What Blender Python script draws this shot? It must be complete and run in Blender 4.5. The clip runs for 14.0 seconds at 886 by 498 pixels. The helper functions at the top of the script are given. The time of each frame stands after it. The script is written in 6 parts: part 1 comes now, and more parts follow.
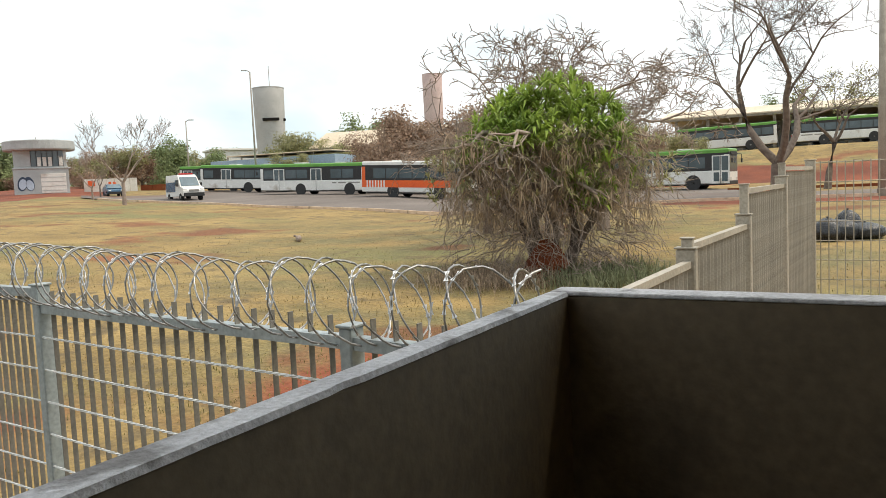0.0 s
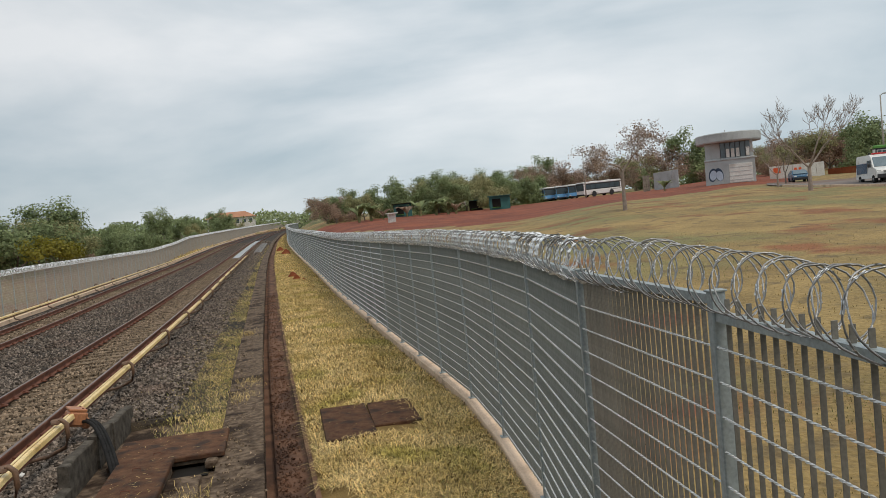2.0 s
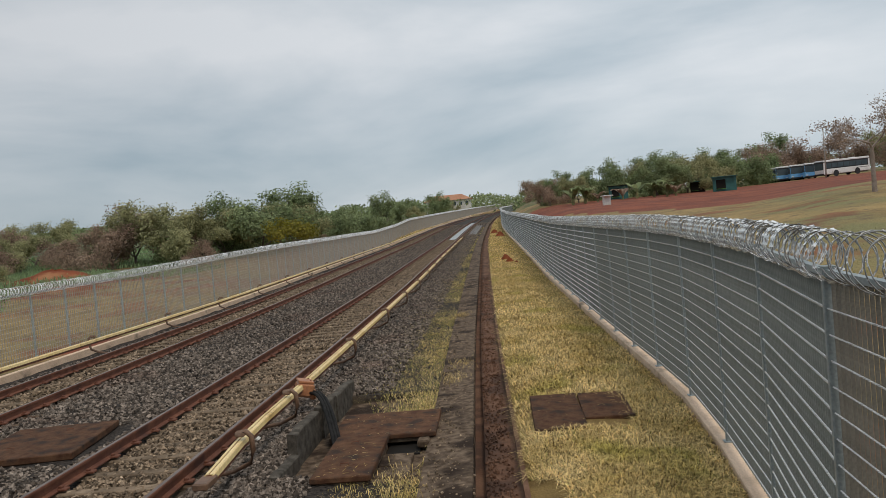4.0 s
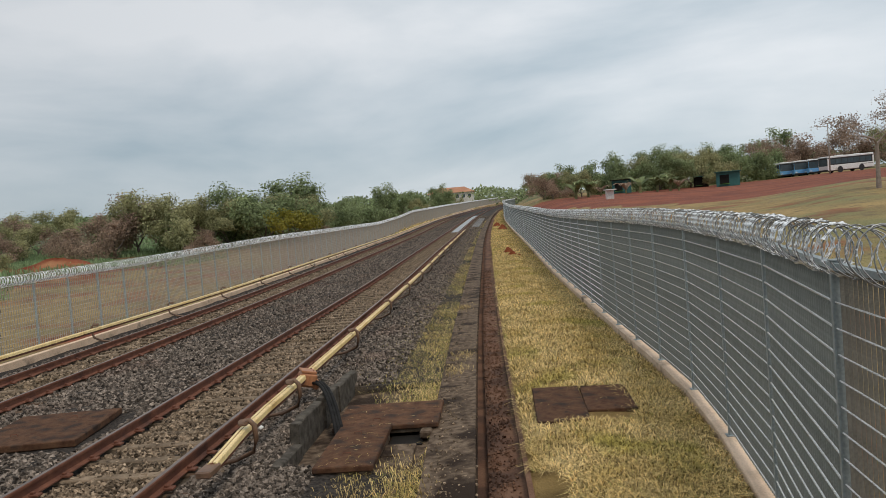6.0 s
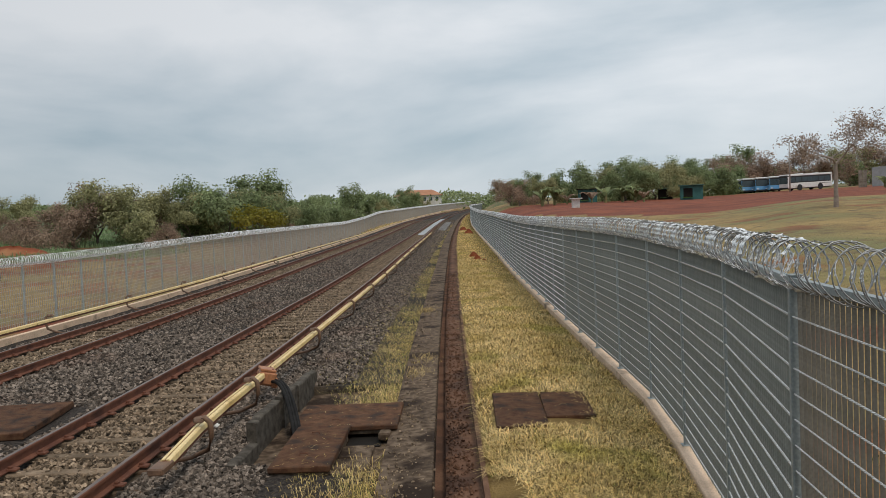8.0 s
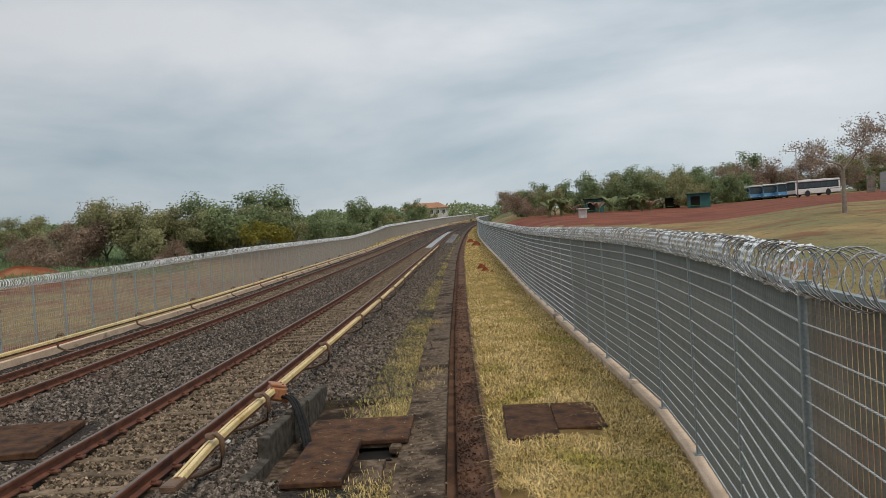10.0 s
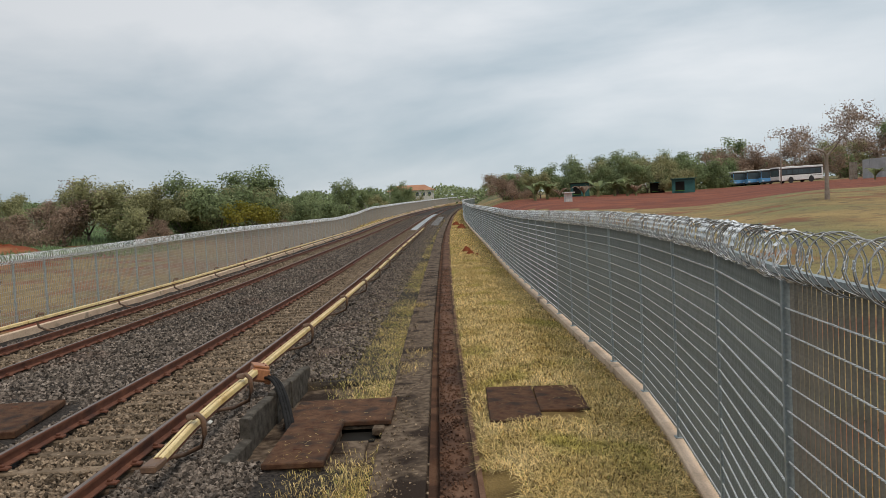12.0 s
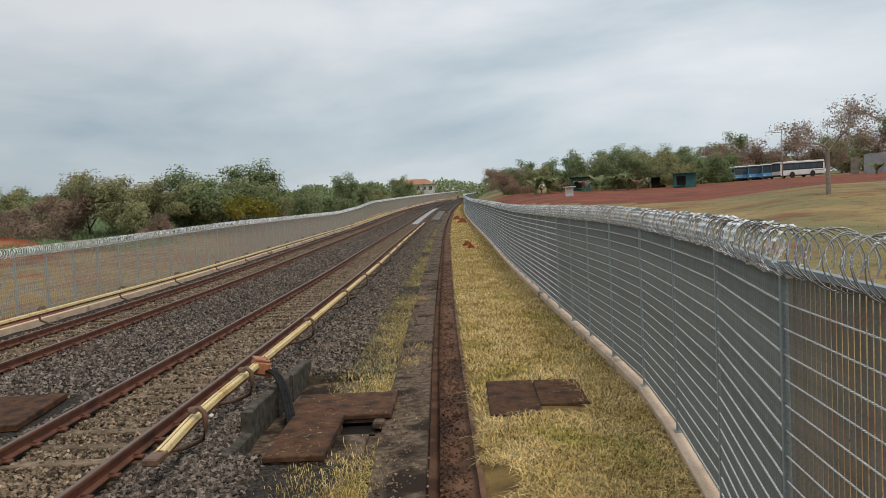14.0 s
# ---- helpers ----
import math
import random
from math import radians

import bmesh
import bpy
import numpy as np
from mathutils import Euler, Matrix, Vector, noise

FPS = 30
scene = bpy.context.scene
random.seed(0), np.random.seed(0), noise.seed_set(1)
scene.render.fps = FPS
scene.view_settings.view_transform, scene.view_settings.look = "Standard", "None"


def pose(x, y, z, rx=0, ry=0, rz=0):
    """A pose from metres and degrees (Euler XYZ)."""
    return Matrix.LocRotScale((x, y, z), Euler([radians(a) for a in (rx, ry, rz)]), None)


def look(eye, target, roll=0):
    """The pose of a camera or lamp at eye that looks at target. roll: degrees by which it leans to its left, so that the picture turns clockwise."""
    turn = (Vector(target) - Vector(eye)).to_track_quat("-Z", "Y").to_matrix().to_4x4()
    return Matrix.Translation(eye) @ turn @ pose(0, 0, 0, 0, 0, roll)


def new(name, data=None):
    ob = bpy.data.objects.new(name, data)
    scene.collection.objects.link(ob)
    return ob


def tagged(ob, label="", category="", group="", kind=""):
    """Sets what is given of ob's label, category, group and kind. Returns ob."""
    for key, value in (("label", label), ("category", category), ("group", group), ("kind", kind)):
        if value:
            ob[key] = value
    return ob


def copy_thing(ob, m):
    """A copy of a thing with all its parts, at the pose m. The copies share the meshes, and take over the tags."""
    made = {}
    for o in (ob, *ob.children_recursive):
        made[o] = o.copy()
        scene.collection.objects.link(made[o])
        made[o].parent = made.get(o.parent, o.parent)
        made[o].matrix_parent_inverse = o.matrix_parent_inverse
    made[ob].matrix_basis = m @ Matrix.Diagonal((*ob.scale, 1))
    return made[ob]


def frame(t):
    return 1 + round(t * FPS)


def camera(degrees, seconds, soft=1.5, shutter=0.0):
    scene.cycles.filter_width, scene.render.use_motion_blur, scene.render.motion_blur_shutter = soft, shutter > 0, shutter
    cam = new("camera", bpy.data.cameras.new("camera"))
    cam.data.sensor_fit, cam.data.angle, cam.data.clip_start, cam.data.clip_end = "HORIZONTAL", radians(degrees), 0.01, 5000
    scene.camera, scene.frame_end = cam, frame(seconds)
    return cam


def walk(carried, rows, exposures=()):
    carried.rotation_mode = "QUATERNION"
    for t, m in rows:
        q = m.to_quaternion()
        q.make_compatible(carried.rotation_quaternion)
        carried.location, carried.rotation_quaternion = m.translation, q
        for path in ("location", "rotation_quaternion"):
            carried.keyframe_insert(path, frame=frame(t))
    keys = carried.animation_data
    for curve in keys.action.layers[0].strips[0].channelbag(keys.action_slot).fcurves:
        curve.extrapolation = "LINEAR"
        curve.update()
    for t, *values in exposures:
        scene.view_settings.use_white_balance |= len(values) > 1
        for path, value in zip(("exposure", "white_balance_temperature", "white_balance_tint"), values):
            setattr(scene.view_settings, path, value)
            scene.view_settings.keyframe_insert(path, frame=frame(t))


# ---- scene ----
cam = camera(60.6, 14.0, soft=0.45)
PATH = [
    (0, (-0.316, -0.292, 2.627), (1.414, 0.698, 2.465), -2.6),
    (0.5, (-0.191, -0.267, 2.621), (1.36, 0.988, 2.474), -3.6),
    (1, (-0.09, -0.256, 2.639), (1.187, 1.27, 2.436), -4.7),
    (1.5, (-0.023, -0.046, 2.665), (1.182, 1.544, 2.529), -4.7),
    (1.7, (-0.034, 0.009, 2.665), (0.989, 1.724, 2.549), -4.9),
    (2, (-0.009, 0.087, 2.673), (0.391, 2.045, 2.599), -5.3),
    (2.5, (0.023, 0.209, 2.695), (-0.38, 2.168, 2.653), -4.6),
    (3, (0.003, 0.24, 2.698), (-0.452, 2.186, 2.624), -4.4),
    (3.5, (0.042, 0.337, 2.715), (-0.121, 2.33, 2.648), -5.4),
    (6, (0.007, 0.351, 2.699), (-0.158, 2.342, 2.611), -4.6),
    (6.5, (0.013, 0.346, 2.697), (-0.151, 2.337, 2.603), -4.7),
    (7, (0.002, 0.369, 2.692), (-0.136, 2.362, 2.592), -3.9),
    (7.5, (0.007, 0.37, 2.692), (-0.098, 2.365, 2.593), -2.8),
    (8, (0.005, 0.373, 2.692), (-0.069, 2.37, 2.606), -2.4),
    (10.5, (0.002, 0.355, 2.694), (-0.093, 2.352, 2.643), -3.5),
    (11, (0.014, 0.357, 2.696), (-0.08, 2.353, 2.621), -3.5),
    (11.5, (0.007, 0.373, 2.691), (-0.071, 2.369, 2.601), -3.1),
    (12, (0.01, 0.394, 2.684), (-0.046, 2.391, 2.584), -2.8),
    (12.5, (0.02, 0.355, 2.687), (-0.029, 2.352, 2.585), -2.8),
    (13, (0.014, 0.339, 2.701), (-0.041, 2.335, 2.591), -2.7),
    (13.5, (0.011, 0.368, 2.693), (-0.048, 2.364, 2.578), -2.7),
    (14, (0.014, 0.374, 2.688), (-0.045, 2.37, 2.573), -2.7),
]
walk(cam, [(t, look(eye, target, roll)) for t, eye, target, roll in PATH],
     [(0, 0.95, 7250, 11), (0.5, 0.9, 7250, 11), (1.0, 0.65, 7150, 11), (1.5, 0.30, 7100, 11), (2.0, 0.17, 6850, 11), (2.5, 0.0, 6700, 11), (3.0, 0.09, 6700, 11), (3.5, -0.03, 6700, 11), (6.0, 0.10, 6730, 11), (8.0, 0.08, 6730, 11), (10.5, -0.02, 6730, 11), (12.0, 0.09, 6750, 11), (14.0, 0.10, 6750, 11)])

# ---- light ----
world = bpy.data.worlds.new("overcast")
scene.world = world
world.use_nodes = True
wn, wl = world.node_tree.nodes, world.node_tree.links
wn.clear()
w_out = wn.new("ShaderNodeOutputWorld")
w_bg = wn.new("ShaderNodeBackground")
w_sky = wn.new("ShaderNodeTexSky")
w_sky.sky_type, w_sky.sun_disc = "NISHITA", False
w_sky.sun_elevation, w_sky.sun_rotation = radians(58), radians(150)
w_co = wn.new("ShaderNodeTexCoord")
w_map = wn.new("ShaderNodeMapping")
w_map.inputs["Scale"].default_value = (1.0, 1.0, 3.2)
w_map.inputs["Location"].default_value = (0.3, 0.1, 0.35)
w_map.inputs["Rotation"].default_value = (0, 0, radians(125))
w_n1 = wn.new("ShaderNodeTexNoise")
w_n1.inputs["Scale"].default_value = 1.7
w_n1.inputs["Detail"].default_value = 7
w_n1.inputs["Roughness"].default_value = 0.5
w_n1.inputs["Distortion"].default_value = 0.35
w_ramp = wn.new("ShaderNodeValToRGB")
w_ramp.color_ramp.elements[0].position, w_ramp.color_ramp.elements[0].color = 0.37, (0.37, 0.475, 0.555, 1)
w_ramp.color_ramp.elements[1].position, w_ramp.color_ramp.elements[1].color = 0.67, (0.75, 0.80, 0.85, 1)
w_sep = wn.new("ShaderNodeSeparateXYZ")
w_up = wn.new("ShaderNodeMapRange")
w_up.inputs["From Min"].default_value, w_up.inputs["From Max"].default_value = 0.30, 1.0
w_up.inputs["To Min"].default_value, w_up.inputs["To Max"].default_value = 1.0, 1.2
w_mul = wn.new("ShaderNodeVectorMath")
w_mul.operation = "SCALE"
w_mix = wn.new("ShaderNodeMix")
w_mix.data_type = "RGBA"
w_mix.inputs[0].default_value = 0.92
w_sc = wn.new("ShaderNodeVectorMath")
w_sc.operation = "SCALE"
w_sc.inputs["Scale"].default_value = 0.1
wl.new(w_co.outputs["Generated"], w_map.inputs["Vector"])
wl.new(w_map.outputs[0], w_n1.inputs["Vector"])
wl.new(w_n1.outputs[0], w_ramp.inputs[0])
wl.new(w_co.outputs["Generated"], w_sep.inputs[0])
wl.new(w_sep.outputs["Z"], w_up.inputs[0])
wl.new(w_ramp.outputs[0], w_mul.inputs[0])
w_side = wn.new("ShaderNodeMapRange")
w_side.inputs["From Min"].default_value, w_side.inputs["From Max"].default_value = -0.65, 0.15
w_side.inputs["To Min"].default_value, w_side.inputs["To Max"].default_value = 0.80, 1.03
wl.new(w_sep.outputs["X"], w_side.inputs[0])
w_both = wn.new("ShaderNodeMath")
w_both.operation = "MULTIPLY"
wl.new(w_up.outputs[0], w_both.inputs[0])
wl.new(w_side.outputs[0], w_both.inputs[1])
wl.new(w_both.outputs[0], w_mul.inputs["Scale"])
wl.new(w_sky.outputs[0], w_sc.inputs[0])
wl.new(w_sc.outputs[0], w_mix.inputs[6])
wl.new(w_mul.outputs[0], w_mix.inputs[7])
wl.new(w_mix.outputs[2], w_bg.inputs[0])
wl.new(w_bg.outputs[0], w_out.inputs[0])

sun = new("sun", bpy.data.lights.new("sun", "SUN"))
sun.data.energy, sun.data.angle, sun.data.color = 1.1, radians(14), (1.0, 0.91, 0.78)
sun.matrix_world = look((0, 0, 50), (-16, 27, 0))

# ---- materials ----
def mat(name, c1, c2, scale=6.0, fine=60.0, rough=0.85, bump=0.3, metal=0.0, vary=0.0, depth=0.01, island=0.0, c3=None, spots=0.62, spot_scale=1.5, coords="Object"):
    """A surface with two scales of noise: c1 to c2 by the coarse one, grain by the fine one; c3 in stains."""
    m = bpy.data.materials.new(name)
    m.use_nodes = True
    n, l = m.node_tree.nodes, m.node_tree.links
    b = n["Principled BSDF"]
    co = n.new("ShaderNodeTexCoord")
    a = n.new("ShaderNodeTexNoise")
    a.inputs["Scale"].default_value, a.inputs["Detail"].default_value = scale, 6
    f = n.new("ShaderNodeTexNoise")
    f.inputs["Scale"].default_value, f.inputs["Detail"].default_value = fine, 4
    for t in (a, f):
        l.new(co.outputs[coords], t.inputs["Vector"])
    r = n.new("ShaderNodeMapRange")
    r.inputs["From Min"].default_value, r.inputs["From Max"].default_value = 0.33, 0.67
    l.new(a.outputs[0], r.inputs[0])
    mx = n.new("ShaderNodeMix")
    mx.data_type = "RGBA"
    mx.inputs[6].default_value, mx.inputs[7].default_value = (*c1, 1), (*c2, 1)
    l.new(r.outputs[0], mx.inputs[0])
    col = mx.outputs[2]
    if c3:
        s = n.new("ShaderNodeTexNoise")
        s.inputs["Scale"].default_value, s.inputs["Detail"].default_value = spot_scale, 7
        l.new(co.outputs[coords], s.inputs["Vector"])
        sr = n.new("ShaderNodeMapRange")
        sr.inputs["From Min"].default_value, sr.inputs["From Max"].default_value = spots - 0.06, spots + 0.06
        l.new(s.outputs[0], sr.inputs[0])
        m3 = n.new("ShaderNodeMix")
        m3.data_type = "RGBA"
        m3.inputs[7].default_value = (*c3, 1)
        l.new(sr.outputs[0], m3.inputs[0])
        l.new(col, m3.inputs[6])
        col = m3.outputs[2]
    hsv = n.new("ShaderNodeHueSaturation")
    l.new(col, hsv.inputs["Color"])
    fr = n.new("ShaderNodeMapRange")
    fr.inputs["From Min"].default_value, fr.inputs["From Max"].default_value = 0.3, 0.7
    fr.inputs["To Min"].default_value, fr.inputs["To Max"].default_value = 0.82, 1.18
    l.new(f.outputs[0], fr.inputs[0])
    val = fr.outputs[0]
    if vary or island:
        src = n.new("ShaderNodeNewGeometry").outputs["Random Per Island"] if island else n.new("ShaderNodeObjectInfo").outputs["Random"]
        amount = island or vary
        vr = n.new("ShaderNodeMapRange")
        vr.inputs["To Min"].default_value, vr.inputs["To Max"].default_value = 1 - amount, 1 + amount
        l.new(src, vr.inputs[0])
        mu = n.new("ShaderNodeMath")
        mu.operation = "MULTIPLY"
        l.new(val, mu.inputs[0])
        l.new(vr.outputs[0], mu.inputs[1])
        val = mu.outputs[0]
    l.new(val, hsv.inputs["Value"])
    l.new(hsv.outputs[0], b.inputs["Base Color"])
    b.inputs["Metallic"].default_value = metal
    if rough >= 0.85:
        b.inputs["Specular IOR Level"].default_value = 0.15
    rr = n.new("ShaderNodeMapRange")
    rr.inputs["To Min"].default_value, rr.inputs["To Max"].default_value = max(0.05, rough - 0.12), min(1, rough + 0.12)
    l.new(f.outputs[0], rr.inputs[0])
    l.new(rr.outputs[0], b.inputs["Roughness"])
    if bump:
        bp = n.new("ShaderNodeBump")
        bp.inputs["Strength"].default_value, bp.inputs["Distance"].default_value = bump, depth
        l.new(f.outputs[0], bp.inputs["Height"])
        l.new(bp.outputs[0], b.inputs["Normal"])
    return m


def leafy(m, share=0.45):
    """Lets light through thin leaves and blades."""
    n, l = m.node_tree.nodes, m.node_tree.links
    b = n["Principled BSDF"]
    b.inputs["Specular IOR Level"].default_value = 0.25
    t = n.new("ShaderNodeBsdfTranslucent")
    l.new(b.inputs["Base Color"].links[0].from_socket, t.inputs["Color"])
    x = n.new("ShaderNodeMixShader")
    x.inputs[0].default_value = share
    l.new(b.outputs[0], x.inputs[1])
    l.new(t.outputs[0], x.inputs[2])
    l.new(x.outputs[0], n["Material Output"].inputs["Surface"])


def glass(name, c, rough=0.08):
    m = mat(name, c, tuple(v * 1.4 for v in c), 0.8, 20, rough, 0.0)
    m.node_tree.nodes["Principled BSDF"].inputs["Specular IOR Level"].default_value = 0.7
    return m


M_RUST = mat("rusted_steel", (0.125, 0.043, 0.024), (0.205, 0.077, 0.041), 5, 90, 0.8, 0.3, 0.0, c3=(0.085, 0.032, 0.02))
M_RAILTOP = mat("worn_rail_head", (0.16, 0.11, 0.09), (0.24, 0.18, 0.15), 3, 60, 0.42, 0.1, 0.6)
M_STONE = mat("ballast_stone", (0.075, 0.060, 0.049), (0.27, 0.217, 0.177), 14, 80, 0.93, 0.6, island=0.75, c3=(0.17, 0.125, 0.10), spot_scale=0.5)
M_STONE_BROWN = mat("dusty_ballast_stone", (0.125, 0.090, 0.060), (0.345, 0.255, 0.177), 14, 80, 0.93, 0.6, island=0.75, c3=(0.17, 0.12, 0.075), spot_scale=0.6)
# Near-black: shade in the gaps between loose stones is put into this colour.
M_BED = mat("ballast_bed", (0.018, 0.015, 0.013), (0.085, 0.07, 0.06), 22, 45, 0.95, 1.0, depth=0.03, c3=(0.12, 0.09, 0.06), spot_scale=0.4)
M_SLEEPER = mat("weathered_sleeper", (0.12, 0.085, 0.056), (0.26, 0.19, 0.13), 6, 70, 0.9, 0.5, vary=0.25, c3=(0.10, 0.06, 0.04))
M_YELLOW = mat("yellow_cover_board", (0.72, 0.49, 0.19), (0.86, 0.66, 0.33), 2.5, 40, 0.45, 0.1, vary=0.1, c3=(0.50, 0.30, 0.10), spots=0.66)
M_ORANGE = mat("orange_fibreglass", (0.38, 0.15, 0.07), (0.47, 0.20, 0.09), 4, 50, 0.5, 0.1)
M_BRACKET = mat("brown_bracket", (0.135, 0.075, 0.046), (0.215, 0.12, 0.072), 7, 60, 0.55, 0.2)
M_CABLE = mat("black_cable", (0.014, 0.013, 0.013), (0.028, 0.026, 0.025), 8, 50, 0.9, 0.1)
M_CONC = mat("old_concrete", (0.21, 0.18, 0.145), (0.33, 0.29, 0.24), 3, 55, 0.9, 0.4, c3=(0.13, 0.10, 0.075), spot_scale=2.2)
M_CONC_DARK = mat("stained_concrete", (0.066, 0.042, 0.027), (0.215, 0.155, 0.108), 9, 110, 0.92, 0.8, c3=(0.035, 0.022, 0.015), spot_scale=1.6, spots=0.56)
M_WALLC = mat("grey_weathered_concrete", (0.052, 0.044, 0.036), (0.13, 0.112, 0.092), 8, 55, 0.92, 0.5, c3=(0.09, 0.075, 0.06), spot_scale=3)
M_SLAB = mat("red_brown_concrete_slab", (0.072, 0.033, 0.019), (0.16, 0.082, 0.046), 7, 90, 0.88, 0.7, vary=0.12, c3=(0.05, 0.032, 0.024), spot_scale=3.5, spots=0.56)
M_SILT = mat("red_silt", (0.13, 0.065, 0.04), (0.20, 0.11, 0.07), 2.5, 40, 0.95, 0.5, c3=(0.09, 0.05, 0.035), spots=0.55)
M_CURB = mat("fence_curb_concrete", (0.62, 0.45, 0.32), (0.76, 0.57, 0.42), 2.5, 50, 0.9, 0.3, c3=(0.26, 0.19, 0.14), spots=0.64)
M_STEEL = mat("galvanised_fence_steel", (0.30, 0.345, 0.355), (0.38, 0.425, 0.435), 3, 50, 0.45, 0.1, 0.2, vary=0.08)
M_PICKET = mat("fence_flat_bar", (0.205, 0.225, 0.218), (0.25, 0.272, 0.264), 1.2, 50, 0.45, 0.05, 0.2, vary=0.06)
# Darker, browner copy of M_PICKET: shade on the near panels put into colour.
M_PICKET_SHADED = mat("shaded_flat_bar", (0.16, 0.148, 0.126), (0.225, 0.21, 0.182), 3.5, 60, 0.6, 0.1, 0.1, vary=0.12)
M_PICKET_PALE = mat("pale_fence_flat_bar", (0.37, 0.325, 0.275), (0.46, 0.41, 0.355), 3, 50, 0.6, 0.1, 0.1)
M_BAR = mat("bright_fence_wire", (0.70, 0.71, 0.70), (0.82, 0.83, 0.82), 6, 80, 0.45, 0.1, 0.1)
M_COIL = mat("razor_wire_steel", (0.27, 0.265, 0.26), (0.42, 0.415, 0.41), 4, 60, 0.35, 0.0, 0.6)
# Near-white base: the glint of galvanised steel is put into this colour.
M_BARB = mat("razor_wire_barb", (0.86, 0.87, 0.88), (0.92, 0.93, 0.94), 4, 60, 0.35, 0.0, 0.1)
M_STRAW = mat("straw_grass_blade", (0.48, 0.335, 0.12), (0.73, 0.55, 0.26), 0.9, 9, 0.85, 0.0, island=0.72, c3=(0.42, 0.34, 0.09), spots=0.62, spot_scale=0.6)
M_SPROUT = mat("fresh_grass_blade", (0.24, 0.25, 0.06), (0.46, 0.40, 0.13), 0.7, 9, 0.85, 0.0, island=0.5)
M_MEADOWBLADE = mat("meadow_blade", (0.20, 0.145, 0.052), (0.33, 0.24, 0.095), 0.3, 5, 0.9, 0.0, island=0.4, c3=(0.17, 0.19, 0.055), spots=0.52, spot_scale=0.12)
M_VERGE = mat("dry_verge_soil", (0.15, 0.095, 0.036), (0.30, 0.20, 0.075), 2.2, 45, 0.95, 0.9, depth=0.03, c3=(0.20, 0.10, 0.05), spots=0.66, spot_scale=0.8)
M_ASPHALT = mat("grey_asphalt", (0.17, 0.145, 0.13), (0.24, 0.205, 0.185), 0.15, 6, 0.9, 0.1, c3=(0.20, 0.13, 0.10), spot_scale=0.06)
M_SOIL = mat("red_earth", (0.165, 0.043, 0.018), (0.26, 0.074, 0.032), 0.5, 12, 0.95, 0.6, depth=0.05, c3=(0.36, 0.17, 0.08), spots=0.6, spot_scale=0.2)
M_BARK = mat("grey_bark", (0.13, 0.10, 0.085), (0.22, 0.18, 0.15), 4, 30, 0.95, 0.6, depth=0.02)
M_BARK_PALE = mat("pale_bark", (0.27, 0.21, 0.175), (0.38, 0.31, 0.265), 4, 30, 0.95, 0.5, depth=0.02)
# Leaf bases raised: haze over far trees is put into these three colours.
M_LEAF = mat("green_leaf", (0.18, 0.225, 0.105), (0.31, 0.36, 0.175), 0.35, 6, 0.65, 0.0, island=0.45)
M_LEAF_OLIVE = mat("olive_leaf", (0.28, 0.275, 0.135), (0.41, 0.39, 0.205), 0.35, 6, 0.7, 0.0, island=0.45)
M_LEAF_BROWN = mat("dry_brown_leaf", (0.30, 0.205, 0.15), (0.43, 0.31, 0.23), 0.35, 6, 0.8, 0.0, island=0.4)
M_LEAF_BRIGHT = mat("bright_strap_leaf", (0.16, 0.26, 0.05), (0.36, 0.46, 0.10), 0.8, 6, 0.5, 0.0, island=0.4)
M_LEAF_YELLOW = mat("yellow_green_leaf", (0.22, 0.20, 0.03), (0.32, 0.28, 0.05), 0.8, 6, 0.6, 0.0, island=0.35)
M_DEADFROND = mat("dead_hanging_leaf", (0.33, 0.245, 0.175), (0.52, 0.41, 0.31), 0.8, 8, 0.9, 0.0, island=0.45)
M_WEED = mat("green_weed", (0.20, 0.285, 0.135), (0.31, 0.41, 0.21), 0.2, 4, 0.8, 0.0, island=0.35)
M_GREYWEED = mat("grey_green_weed", (0.17, 0.19, 0.11), (0.26, 0.28, 0.17), 0.9, 8, 0.8, 0.0, island=0.35)
M_PAINTW = mat("white_bus_paint", (0.70, 0.70, 0.68), (0.80, 0.80, 0.78), 0.8, 20, 0.35, 0.0, c3=(0.48, 0.43, 0.37), spots=0.66, spot_scale=0.7)
M_PAINTG = mat("green_bus_paint", (0.10, 0.30, 0.05), (0.14, 0.38, 0.07), 0.8, 20, 0.35, 0.0)
M_PAINTR = mat("orange_red_bus_paint", (0.75, 0.10, 0.02), (0.82, 0.14, 0.03), 0.8, 20, 0.35, 0.0)
M_PAINTB = mat("blue_bus_paint", (0.13, 0.38, 0.72), (0.18, 0.47, 0.80), 0.8, 20, 0.35, 0.0)
M_CARBLUE = mat("steel_blue_car_paint", (0.05, 0.12, 0.20), (0.07, 0.16, 0.26), 1, 20, 0.25, 0.0, 0.3)
M_TEAL = mat("teal_paint", (0.02, 0.10, 0.09), (0.035, 0.14, 0.13), 1, 20, 0.6, 0.0)
M_GLASS = glass("dark_window_glass", (0.06, 0.085, 0.10), 0.10)
M_WINDSCREEN = glass("windscreen_glass", (0.10, 0.15, 0.18))
M_TYRE = mat("tyre_rubber", (0.015, 0.015, 0.015), (0.03, 0.03, 0.03), 8, 60, 0.85, 0.1)
M_RIM = mat("grey_wheel_rim", (0.22, 0.21, 0.20), (0.34, 0.33, 0.32), 8, 60, 0.5, 0.1, 0.4)
M_BLACKPL = mat("black_plastic", (0.018, 0.018, 0.02), (0.03, 0.03, 0.032), 5, 50, 0.6, 0.05)
M_BAG = mat("black_refuse_bag", (0.012, 0.013, 0.016), (0.03, 0.032, 0.038), 5, 25, 0.28, 0.8, depth=0.03)
